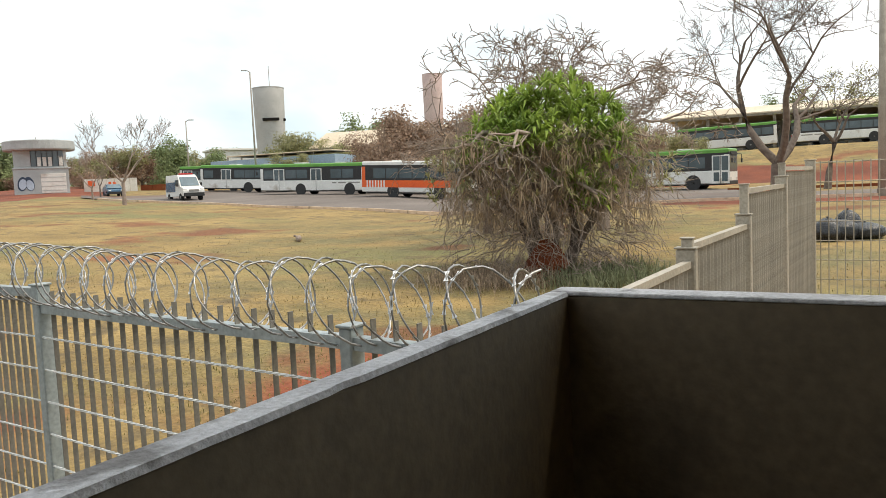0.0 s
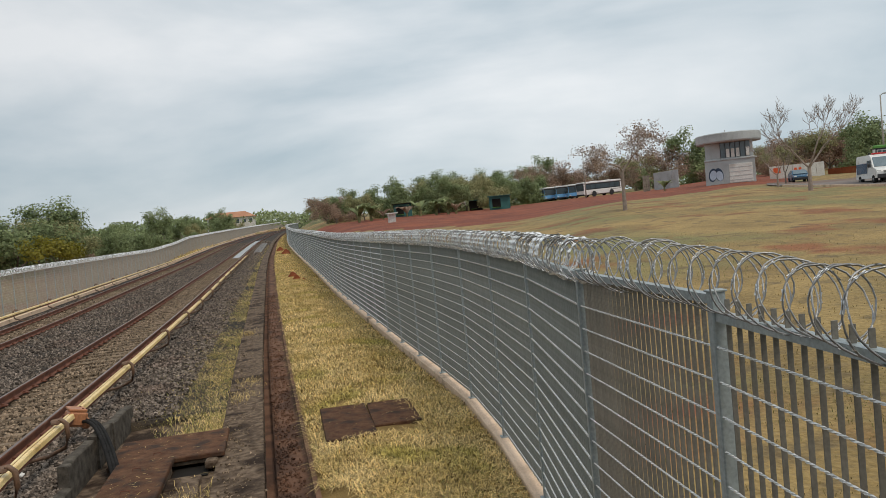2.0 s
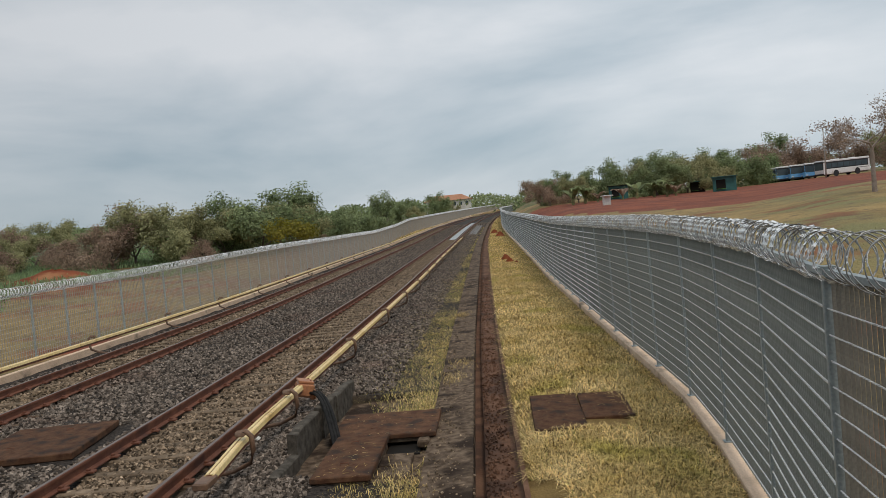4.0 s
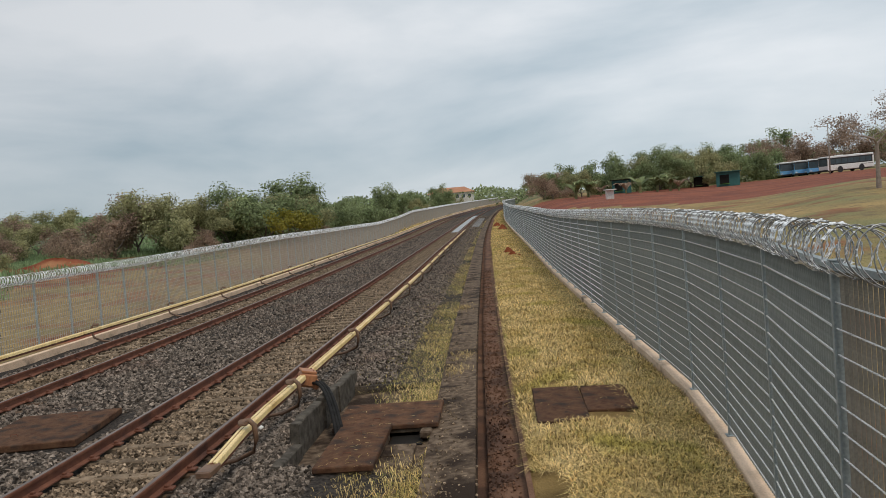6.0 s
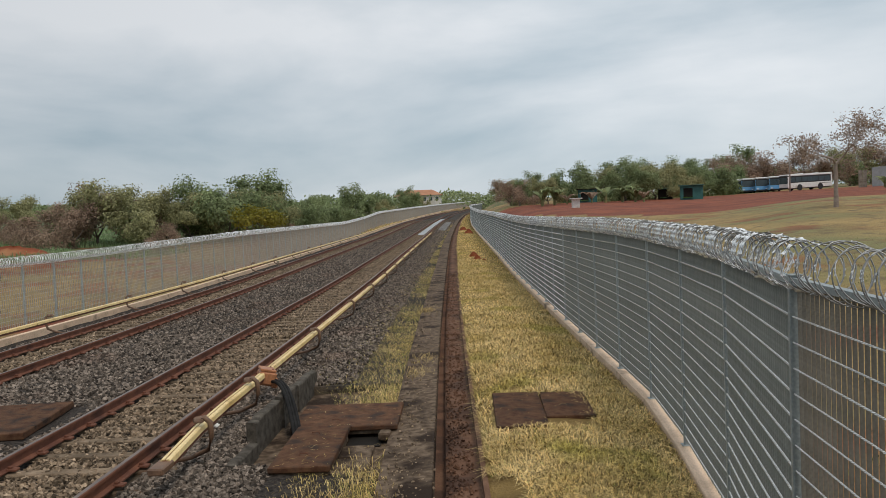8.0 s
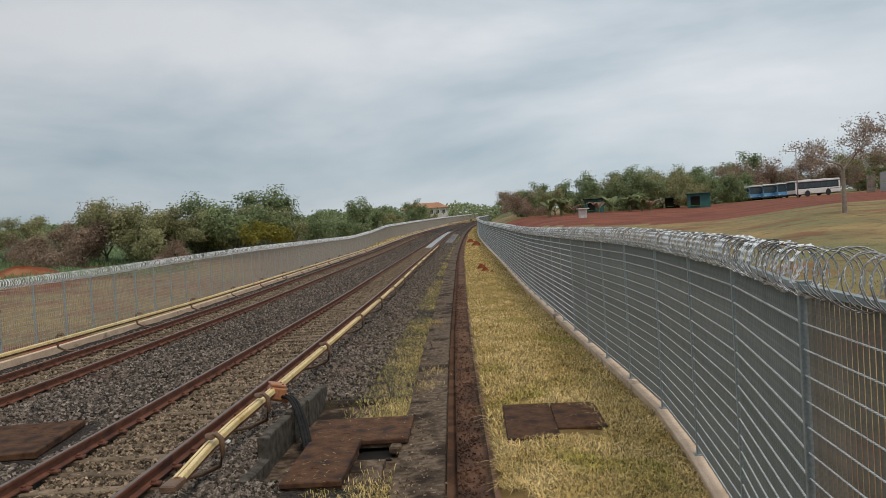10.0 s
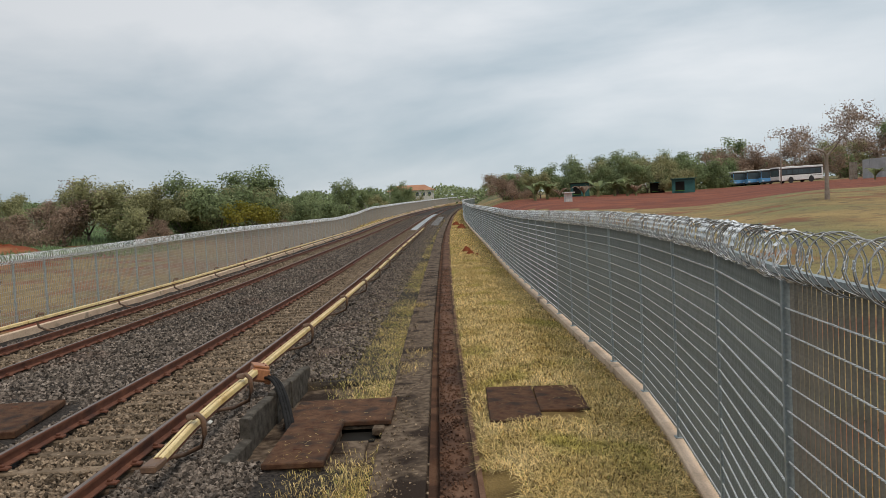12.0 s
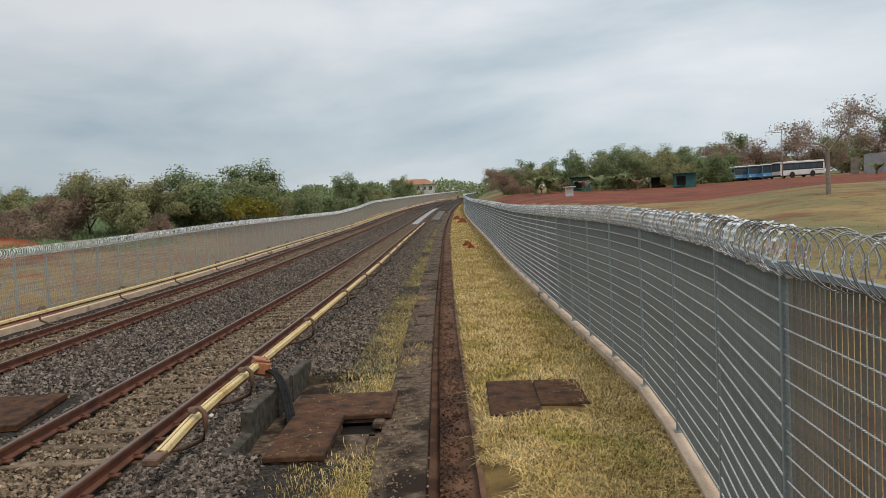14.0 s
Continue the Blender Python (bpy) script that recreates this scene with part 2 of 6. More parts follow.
M_LAMP = mat("headlamp_lens", (0.70, 0.70, 0.68), (0.82, 0.82, 0.8), 5, 30, 0.15, 0.0)
M_REDLAMP = mat("red_lamp_lens", (0.45, 0.02, 0.02), (0.55, 0.03, 0.03), 5, 30, 0.2, 0.0)
M_WALLGREY = mat("grey_render_wall", (0.40, 0.42, 0.42), (0.50, 0.52, 0.52), 0.5, 12, 0.9, 0.2, c3=(0.36, 0.365, 0.36), spots=0.6, spot_scale=0.3)
M_TANK = mat("tank_concrete", (0.42, 0.415, 0.40), (0.53, 0.52, 0.50), 0.25, 6, 0.9, 0.2, c3=(0.37, 0.36, 0.345), spot_scale=0.12)
M_TANKRED = mat("reddish_tank_concrete", (0.58, 0.42, 0.40), (0.68, 0.52, 0.49), 0.25, 6, 0.9, 0.1)
M_ROOFCREAM = mat("cream_metal_roof", (0.62, 0.50, 0.36), (0.72, 0.60, 0.46), 0.15, 4, 0.6, 0.1)
M_BLUEWALL = mat("pale_blue_wall", (0.30, 0.42, 0.55), (0.38, 0.50, 0.62), 0.2, 6, 0.7, 0.1)
# Near-black sheet colour for shade inside openings; also a shelter wall and kiosk roof.
M_DARK = mat("shade_and_dark_paint", (0.012, 0.010, 0.009), (0.025, 0.022, 0.019), 0.5, 6, 0.9, 0.0)
M_WHITE = mat("white_wall_paint", (0.66, 0.64, 0.60), (0.76, 0.74, 0.70), 0.6, 14, 0.8, 0.1, c3=(0.55, 0.50, 0.45), spots=0.62, spot_scale=0.7)
M_TERRACOTTA = mat("terracotta_roof", (0.42, 0.20, 0.12), (0.52, 0.28, 0.17), 0.2, 4, 0.85, 0.1)
M_POLE = mat("concrete_pole", (0.33, 0.30, 0.26), (0.43, 0.39, 0.34), 2, 30, 0.9, 0.2)
M_PARAPET = mat("dark_parapet_panel", (0.118, 0.089, 0.055), (0.15, 0.113, 0.07), 1.5, 60, 0.7, 0.15, c3=(0.066, 0.05, 0.034), spot_scale=3)
M_COPING = mat("grey_parapet_edge", (0.52, 0.52, 0.55), (0.70, 0.70, 0.73), 14, 160, 0.7, 0.4, c3=(0.22, 0.21, 0.21), spot_scale=16, spots=0.6)
M_GRAFFITI = mat("spray_paint_dark", (0.04, 0.06, 0.10), (0.06, 0.09, 0.14), 3, 30, 0.8, 0.0)
M_GRAFFITI_PALE = mat("spray_paint_pale", (0.45, 0.52, 0.62), (0.52, 0.60, 0.70), 3, 30, 0.8, 0.0)
M_GATE = mat("beige_fence_steel", (0.36, 0.32, 0.26), (0.46, 0.41, 0.34), 3, 50, 0.6, 0.1, 0.1, vary=0.1)

for m_ in (M_LEAF, M_LEAF_OLIVE, M_LEAF_BROWN, M_LEAF_BRIGHT, M_LEAF_YELLOW, M_DEADFROND, M_WEED, M_GREYWEED):
    leafy(m_)

# ---- mesh building ----
class Build:
    """Collects vertices and faces of one mesh."""
    def __init__(self):
        self.v, self.f = [], []

    def add(self, vs, fs):
        k = len(self.v)
        self.v.extend(tuple(p) for p in vs)
        self.f.extend(tuple(i + k for i in q) for q in fs)

    def box(self, c, s, b=0.0, m=None):
        """A box with its edges cut off by b."""
        h = [x / 2 for x in s]
        b = min(b, *[x * 0.45 for x in h])
        if b <= 0:
            vs = [(sx * h[0], sy * h[1], sz * h[2]) for sx in (-1, 1) for sy in (-1, 1) for sz in (-1, 1)]
            fs = [(0, 1, 3, 2), (4, 6, 7, 5), (0, 4, 5, 1), (2, 3, 7, 6), (0, 2, 6, 4), (1, 5, 7, 3)]
        else:
            vs, ix = [], {}
            for sx in (-1, 1):
                for sy in (-1, 1):
                    for sz in (-1, 1):
                        for ax in range(3):
                            p = [sx * (h[0] - b), sy * (h[1] - b), sz * (h[2] - b)]
                            p[ax] = (sx, sy, sz)[ax] * h[ax]
                            ix[sx, sy, sz, ax] = len(vs)
                            vs.append(tuple(p))
            fs = []
            for ax in range(3):
                o = [a for a in range(3) if a != ax]
                for s0 in (-1, 1):
                    q = []
                    for a, c2 in ((-1, -1), (1, -1), (1, 1), (-1, 1)):
                        k = [0, 0, 0]
                        k[ax], k[o[0]], k[o[1]] = s0, a, c2
                        q.append(ix[k[0], k[1], k[2], ax])
                    fs.append(tuple(q))
                for a in (-1, 1):
                    for c2 in (-1, 1):
                        k0, k1 = [0, 0, 0], [0, 0, 0]
                        k0[ax], k1[ax] = -1, 1
                        k0[o[0]] = k1[o[0]] = a
                        k0[o[1]] = k1[o[1]] = c2
                        fs.append((ix[(*k0, o[0])], ix[(*k1, o[0])], ix[(*k1, o[1])], ix[(*k0, o[1])]))
            for sx in (-1, 1):
                for sy in (-1, 1):
                    for sz in (-1, 1):
                        fs.append(tuple(ix[sx, sy, sz, a] for a in range(3)))
        if m is not None:
            vs = [m @ Vector(p) for p in vs]
        self.add([(p[0] + c[0], p[1] + c[1], p[2] + c[2]) for p in vs], fs)
        return self

    def tube(self, pts, r, n=6, cap=True, ry=None):
        """A tube along pts; r a number or a list of radii."""
        pts = [Vector(p) for p in pts]
        rs = r if isinstance(r, (list, tuple)) else [r] * len(pts)
        ref = Vector((0, 0, 1))
        vs, fs = [], []
        for i, p in enumerate(pts):
            d = (pts[min(i + 1, len(pts) - 1)] - pts[max(i - 1, 0)]).normalized()
            a = d.cross(ref if abs(d.z) < 0.95 else Vector((1, 0, 0))).normalized()
            b = a.cross(d)
            for k in range(n):
                t = 2 * math.pi * k / n
                vs.append(p + a * (rs[i] * math.cos(t)) + b * (rs[i] * math.sin(t)))
        for i in range(len(pts) - 1):
            for k in range(n):
                k2 = (k + 1) % n
                fs.append((i * n + k, i * n + k2, (i + 1) * n + k2, (i + 1) * n + k))
        if cap:
            fs.append(tuple(range(n))[::-1])
            fs.append(tuple((len(pts) - 1) * n + k for k in range(n)))
        self.add(vs, fs)
        return self

    def sweep(self, profile, path, cap=True):
        """A closed profile of (across, up) carried along path of (x, y, z), kept upright."""
        n, vs, fs = len(profile), [], []
        for i, p in enumerate(path):
            q0, q1 = path[max(i - 1, 0)], path[min(i + 1, len(path) - 1)]
            dx, dy = q1[0] - q0[0], q1[1] - q0[1]
            k = math.hypot(dx, dy)
            nx, ny = dy / k, -dx / k
            for a, u in profile:
                vs.append((p[0] + nx * a, p[1] + ny * a, p[2] + u))
        for i in range(len(path) - 1):
            for k in range(n):
                k2 = (k + 1) % n
                fs.append((i * n + k, i * n + k2, (i + 1) * n + k2, (i + 1) * n + k))
        if cap:
            fs.append(tuple(range(n))[::-1])
            fs.append(tuple((len(path) - 1) * n + k for k in range(n)))
        self.add(vs, fs)
        return self

    def lathe(self, c, rings, n=24, axis="z"):
        """Rings of (radius, height) turned about an upright axis (or about y for wheels)."""
        vs, fs = [], []
        for r, h in rings:
            for k in range(n):
                t = 2 * math.pi * k / n
                a, b = r * math.cos(t), r * math.sin(t)
                vs.append((c[0] + a, c[1] + b, c[2] + h) if axis == "z" else (c[0] + a, c[1] + h, c[2] + b))
        for i in range(len(rings) - 1):
            for k in range(n):
                k2 = (k + 1) % n
                fs.append((i * n + k, i * n + k2, (i + 1) * n + k2, (i + 1) * n + k))
        fs.append(tuple(range(n))[::-1])
        fs.append(tuple((len(rings) - 1) * n + k for k in range(n)))
        self.add(vs, fs)
        return self

    def mesh(self, name, material, smooth=False):
        me = bpy.data.meshes.new(name)
        me.from_pydata(self.v, [], self.f)
        me.materials.append(material)
        if smooth:
            me.polygons.foreach_set("use_smooth", [True] * len(me.polygons))
        return me


def part(name, b, material, parent=None, label="", smooth=False, m=None):
    """Links a Build (or a ready mesh) as one object, under a parent if one is given."""
    ob = new(name, b if isinstance(b, bpy.types.Mesh) else b.mesh(name, material, smooth))
    ob.parent = parent
    if m is not None:
        ob.matrix_basis = m
    return tagged(ob, label) if label else ob


def thing(name, label, category, m=None, group="", kind=""):
    ob = new(name)
    ob.empty_display_size = 0.2
    if m is not None:
        ob.matrix_basis = m
    return tagged(ob, label, category, group, kind)


def soup(name, verts, faces, material, parent=None, label="", smooth=False):
    """One mesh from numpy arrays."""
    me = bpy.data.meshes.new(name)
    me.from_pydata(verts.tolist() if hasattr(verts, "tolist") else verts, [], faces.tolist() if hasattr(faces, "tolist") else faces)
    me.materials.append(material)
    if smooth:
        me.polygons.foreach_set("use_smooth", [True] * len(me.polygons))
    return part(name, me, None, parent, label)


def smooth_line(ys, xs, width):
    """A smooth function through rough stations."""
    g = np.arange(ys[0], ys[-1] + 0.01, 0.5)
    v = np.interp(g, ys, xs)
    k = max(3, int(width / 0.5) | 1)
    pad = np.concatenate([2 * v[0] - v[1:k][::-1], v, 2 * v[-1] - v[-k:-1][::-1]])
    w = np.hanning(k + 2)[1:-1]
    s = np.convolve(pad, w / w.sum(), "same")[k - 1:k - 1 + len(v)]
    return lambda y: np.interp(y, g, s)


# ---- plan of the line ----
grade = smooth_line([-40, 0, 32, 86, 115, 150, 207, 320, 420, 700], [0, 0, 0.05, 0.76, 1.38, 2.15, 3.1, 4.9, 6.8, 13.5], 14)
rail_x = smooth_line([-40, 0, 10, 20, 31, 50, 84, 106, 134, 207, 317, 420, 700], [-3.95, -4.03, -4.1, -4.22, -4.4, -4.65, -4.95, -5.03, -5.0, -4.2, -1.0, 8.5, 52], 12)
drain_x = smooth_line([-40, 0, 8, 12.4, 17, 22.5, 33.6, 60, 84, 106, 134, 207, 317, 700], [0.0, -0.2, -0.45, -0.6, -0.75, -0.9, -1.16, -1.7, -2.03, -2.1, -2.1, -1.3, 1.9, 55], 6)
fence_x = smooth_line([-40, 11.8, 13.8, 20, 27, 37, 53, 86, 115, 148, 207, 317, 420, 700], [2.66, 2.66, 2.6, 2.42, 2.25, 2.0, 1.72, 0.95, 0.3, 0.12, 0.9, 4.5, 14, 60], 5)
left_x = smooth_line([-40, 20, 50, 98, 130, 190, 300, 420, 700], [-16.2, -16.3, -16.4, -16.3, -15.6, -14.2, -10.0, 1.0, 42], 14)
left_z = smooth_line([-40, 20, 31, 53, 98, 115, 130, 190, 300, 420, 700], [-0.8, -0.8, -0.75, -0.4, -0.1, 0.5, 1.35, 2.7, 5.0, 7.7, 16.0], 8)
DIST = [0, 3, 20, 45, 60, 75, 95, 120, 170, 300, 600, 3000]
RISE = {
    0: [-.25, -.2, 0.0, 0.5, 0.9, 1.3, 2.2, 3.2, 5.0, 8, 14, 30],
    8: [-.25, -.2, .15, 0.7, 1.1, 1.7, 2.8, 3.7, 5.0, 8, 14, 30],
    16: [-.25, -.2, .4, 1.1, 1.5, 1.9, 2.4, 3.3, 4.6, 8, 14, 30],
    25: [-.25, -.2, .5, 1.7, 2.3, 2.8, 3.3, 3.9, 5.0, 8, 14, 30],
    33: [-.25, -.2, .5, 1.65, 2.2, 2.8, 3.6, 4.45, 6, 9, 14, 30],
    38: [-.25, -.2, .5, 1.55, 2.1, 2.5, 3.17, 4.2, 6, 9, 14, 30],
    43: [-.25, -.2, .45, 1.4, 1.9, 2.37, 3.3, 4.0, 5.5, 9, 14, 30],
    48: [-.25, -.2, .4, 1.2, 1.7, 2.4, 3.0, 3.7, 5, 9, 14, 30],
    55: [-.25, -.2, .35, 1.15, 1.75, 2.2, 2.7, 3.4, 5, 9, 14, 30],
    61: [-.25, -.2, .3, 1.05, 1.4, 1.8, 2.5, 3.2, 5, 9, 14, 30],
    75: [-.25, -.2, .3, 1.0, 1.35, 1.7, 5.0, 5.9, 7, 10, 15, 30],
    88: [-.25, -.2, .3, .9, 1.3, 1.7, 5.5, 6.2, 7, 10, 15, 30],
    180: [-.25, -.2, .3, .9, 1.3, 1.7, 5.5, 6.2, 7, 10, 15, 30],
}
BEAR = list(RISE)
TABLE = np.array([RISE[b] for b in BEAR])


def terrain(x, y):
    """Height of the ground on plan."""
    x, y = np.asarray(x, float), np.asarray(y, float)
    r = np.hypot(x, y)
    b = np.clip(np.degrees(np.arctan2(x, y)), 0, 180)
    ib = np.clip(np.searchsorted(BEAR, b) - 1, 0, len(BEAR) - 2)
    fb = (b - np.take(BEAR, ib)) / (np.take(BEAR, ib + 1) - np.take(BEAR, ib))
    i_d = np.clip(np.searchsorted(DIST, r) - 1, 0, len(DIST) - 2)
    fd = np.clip((r - np.take(DIST, i_d)) / (np.take(DIST, i_d + 1) - np.take(DIST, i_d)), 0, 1)
    fb = fb * fb * (3 - 2 * fb)
    right = (TABLE[ib, i_d] * (1 - fb) + TABLE[ib + 1, i_d] * fb) * (1 - fd) + (TABLE[ib, i_d + 1] * (1 - fb) + TABLE[ib + 1, i_d + 1] * fb) * fd
    yc = np.clip(y, -40, 690)
    fx, lx, g = fence_x(yc), left_x(yc), grade(yc)
    w = np.clip((x - fx) / 9.0, 0, 1)
    w = np.where(y > 0, w * w * (3 - 2 * w), np.clip((x - 2) / 3, 0, 1))
    z = (g - 0.24) * (1 - w) + right * w
    inside = x < fx + 0.05
    z = np.where(inside, g - 0.75, z)
    u = lx - x
    zl = left_z(yc) + np.clip(u, 0, None) * 0.017 + 0.5 * np.clip(u - 60, 0, 200) * 0.01
    z = np.where(u > -3.0, zl * np.clip((u + 3.0) / 2.5, 0, 1) + z * (1 - np.clip((u + 3.0) / 2.5, 0, 1)), z)
    return z


def polar(bearing, d):
    """The place on the ground d metres off at a bearing clockwise from the line."""
    x, y = -0.3 + d * math.sin(radians(bearing)), -0.2 + d * math.cos(radians(bearing))
    return x, y, float(terrain(x, y))


def at(bearing, d, turn=0.0, size=1.0, sink=0.0):
    x, y, z = polar(bearing, d)
    return pose(x, y, z - sink, 0, 0, turn) @ Matrix.Scale(size, 4)

# ---- ground ----
def build_ground():
    rad = np.concatenate([[0.0], np.geomspace(1.2, 3200, 165)])
    ang = np.radians(np.arange(0, 360, 1.0))
    rr, aa = np.meshgrid(rad[1:], ang, indexing="ij")
    x, y = (rr * np.sin(aa)).ravel(), (rr * np.cos(aa)).ravel()
    z = terrain(x, y)
    rng = np.random.RandomState(3)
    for s, k in ((0.35, 0.012), (0.08, 0.05)):
        z = z + np.array([noise.noise(Vector((a * s, b * s, 0.3))) for a, b in zip(x, y)]) * k * np.clip(np.hypot(x, y) / 12, 0, 1)
    n, m = len(rad) - 1, len(ang)
    verts = np.stack([x, y, z], 1)
    verts = np.vstack([verts, [[0, 0, float(terrain(0, 0))]]])
    i, j = np.meshgrid(np.arange(n - 1), np.arange(m), indexing="ij")
    j2 = (j + 1) % m
    quads = np.stack([i * m + j, (i + 1) * m + j, (i + 1) * m + j2, i * m + j2], -1).reshape(-1, 4)
    faces = quads.tolist() + [(n * m, k, (k + 1) % m) for k in range(m)]
    m_g = bpy.data.materials.new("meadow_ground")
    m_g.use_nodes = True
    nd, l = m_g.node_tree.nodes, m_g.node_tree.links
    b = nd["Principled BSDF"]
    b.inputs["Roughness"].default_value = 0.95
    co = nd.new("ShaderNodeTexCoord")

    def nz(scale, detail=6):
        t = nd.new("ShaderNodeTexNoise")
        t.inputs["Scale"].default_value, t.inputs["Detail"].default_value = scale, detail
        l.new(co.outputs["Object"], t.inputs["Vector"])
        return t.outputs[0]

    def rng_map(src, lo, hi, a=0.0, c=1.0):
        t = nd.new("ShaderNodeMapRange")
        t.inputs["From Min"].default_value, t.inputs["From Max"].default_value = lo, hi
        t.inputs["To Min"].default_value, t.inputs["To Max"].default_value = a, c
        l.new(src, t.inputs[0])
        return t.outputs[0]

    def mixc(f, c1, c2):
        t = nd.new("ShaderNodeMix")
        t.data_type = "RGBA"
        l.new(f, t.inputs[0])
        for k, c in ((6, c1), (7, c2)):
            if isinstance(c, tuple):
                t.inputs[k].default_value = (*c, 1)
            else:
                l.new(c, t.inputs[k])
        return t.outputs[2]

    def math2(op, a, c):
        t = nd.new("ShaderNodeMath")
        t.operation = op
        for k, s in ((0, a), (1, c)):
            if isinstance(s, float):
                t.inputs[k].default_value = s
            else:
                l.new(s, t.inputs[k])
        return t.outputs[0]

    att = nd.new("ShaderNodeAttribute")
    dry = mixc(rng_map(nz(0.35), 0.35, 0.65), (0.225, 0.15, 0.054), (0.355, 0.24, 0.09))
    dry = mixc(rng_map(nz(0.11), 0.50, 0.63), dry, (0.20, 0.18, 0.068))
    dry = mixc(rng_map(nz(1.3, 8), 0.54, 0.68), dry, (0.15, 0.105, 0.05))
    att.attribute_name = "cover"
    sp = nd.new("ShaderNodeSeparateColor")
    l.new(att.outputs["Color"], sp.inputs[0])
    edge = rng_map(nz(0.12), 0.3, 0.7, -0.35, 0.35)
    dry = mixc(math2("MULTIPLY", sp.outputs[2], rng_map(nz(0.4, 8), 0.40, 0.60)), dry, mixc(rng_map(nz(2.5), 0.35, 0.65), (0.125, 0.115, 0.046), (0.235, 0.19, 0.082)))
    patch = rng_map(nz(0.21, 8), 0.575, 0.65)
    red = mixc(rng_map(nz(0.25), 0.35, 0.65), (0.15, 0.036, 0.015), (0.26, 0.068, 0.028))
    red_f = rng_map(math2("ADD", sp.outputs[0], edge), 0.42, 0.58)
    red_f = math2("MAXIMUM", red_f, math2("MULTIPLY", patch, 0.7))
    green_f = rng_map(math2("ADD", sp.outputs[1], edge), 0.40, 0.60)
    col = mixc(green_f, dry, mixc(rng_map(nz(0.5), 0.35, 0.65), (0.06, 0.085, 0.03), (0.12, 0.145, 0.055)))
    col = mixc(red_f, col, red)
    sh = nd.new("ShaderNodeHueSaturation")
    l.new(col, sh.inputs["Color"])
    l.new(rng_map(nz(14, 5), 0.3, 0.7, 0.72, 1.28), sh.inputs["Value"])
    l.new(sh.outputs[0], b.inputs["Base Color"])
    bp = nd.new("ShaderNodeBump")
    bp.inputs["Strength"].default_value, bp.inputs["Distance"].default_value = 0.8, 0.06
    l.new(nz(7, 8), bp.inputs["Height"])
    l.new(bp.outputs[0], b.inputs["Normal"])
    ob = soup("ground", verts, faces, m_g, smooth=True)
    # cover: red earth and green weeds by area
    vx, vy = verts[:, 0], verts[:, 1]
    r, be = np.hypot(vx, vy), np.degrees(np.arctan2(vx, vy))
    redm = np.zeros(len(vx))
    lo = np.interp(be, [0, 5, 9, 15.5, 20, 26, 30, 36, 44, 60], [95, 92, 80, 78, 76, 80, 84, 100, 300, 300])
    hi = np.interp(be, [0, 9, 16, 26, 30, 36, 60], [135, 140, 165, 175, 180, 180, 300])
    redm = np.where((vx > 4) & (be > 1) & (be < 44) & (r > lo) & (r < hi), 1.0, redm)
    redm = np.where((be > 74) & (be < 130) & (r > 72) & (r < 84), 0.75, redm)
    redm = np.where((be > 76) & (be < 110) & (r > 45) & (r < 54), 0.7, redm)
    yc = np.clip(vy, -40, 690)
    u = left_x(yc) - vx
    redm = np.where((u > -4) & (u < 24) & (vy < 140), 0.40, redm)
    redm = np.where((u > 30) & (u < 36) & (vy < 60), 0.9, redm)
    grn = np.where((u > 20) & (u < 400), 0.85, 0.0)
    grn = np.where((vx > 4) & (r > 180), 0.55, grn)
    redm = np.where((vx > 1.9) & (r < 13) & (vy > 0), np.maximum(redm, 0.40), redm)
    lush = np.clip((be - 36) / 14, 0, 1) * np.clip((100 - be) / 10, 0, 1) * np.clip((46 - r) / 12, 0, 1) * 0.85
    ca = ob.data.color_attributes.new("cover", "FLOAT_COLOR", "POINT")
    ca.data.foreach_set("color", np.stack([redm, grn, lush, 0 * grn + 1], 1).astype(np.float32).ravel())
    return tagged(ob, "dry yellow meadow with bare red earth", "ground", kind="structure")


build_ground()

# ---- line side strips ----
STATIONS = np.concatenate([np.arange(0.6, 30, 0.6), np.arange(30, 110, 2.5), np.arange(110, 430, 8)])


def strip(name, sections, material, label, category, rough=0.0, across=1, kind="structure", ys=STATIONS):
    """A strip along the line; sections: functions of y that give (x, z) at each break across."""
    rows = []
    for y in ys:
        pts = [s(y) for s in sections]
        out = []
        for k in range(len(pts) - 1):
            for q in range(across):
                f = q / across
                out.append((pts[k][0] * (1 - f) + pts[k + 1][0] * f, y, pts[k][1] * (1 - f) + pts[k + 1][1] * f))
        out.append((pts[-1][0], y, pts[-1][1]))
        rows.append(out)
    w = len(rows[0])
    verts = [(x, y, z + (rough * noise.noise(Vector((x * 1.7, y * 1.7, 0.5))) if rough and 0 < i < w - 1 else 0)) for r in rows for i, (x, y, z) in enumerate(r)]
    faces = [(i * w + k, i * w + k + 1, (i + 1) * w + k + 1, (i + 1) * w + k) for i in range(len(rows) - 1) for k in range(w - 1)]
    ob = soup(name, verts, faces, material, smooth=rough > 0)
    return tagged(ob, label, category, kind=kind)


def path_edge(y):
    return float(drain_x(y)) - 0.62


def bed_edge(y):
    return -2.93 if 9.3 < y < 13.75 else path_edge(y)


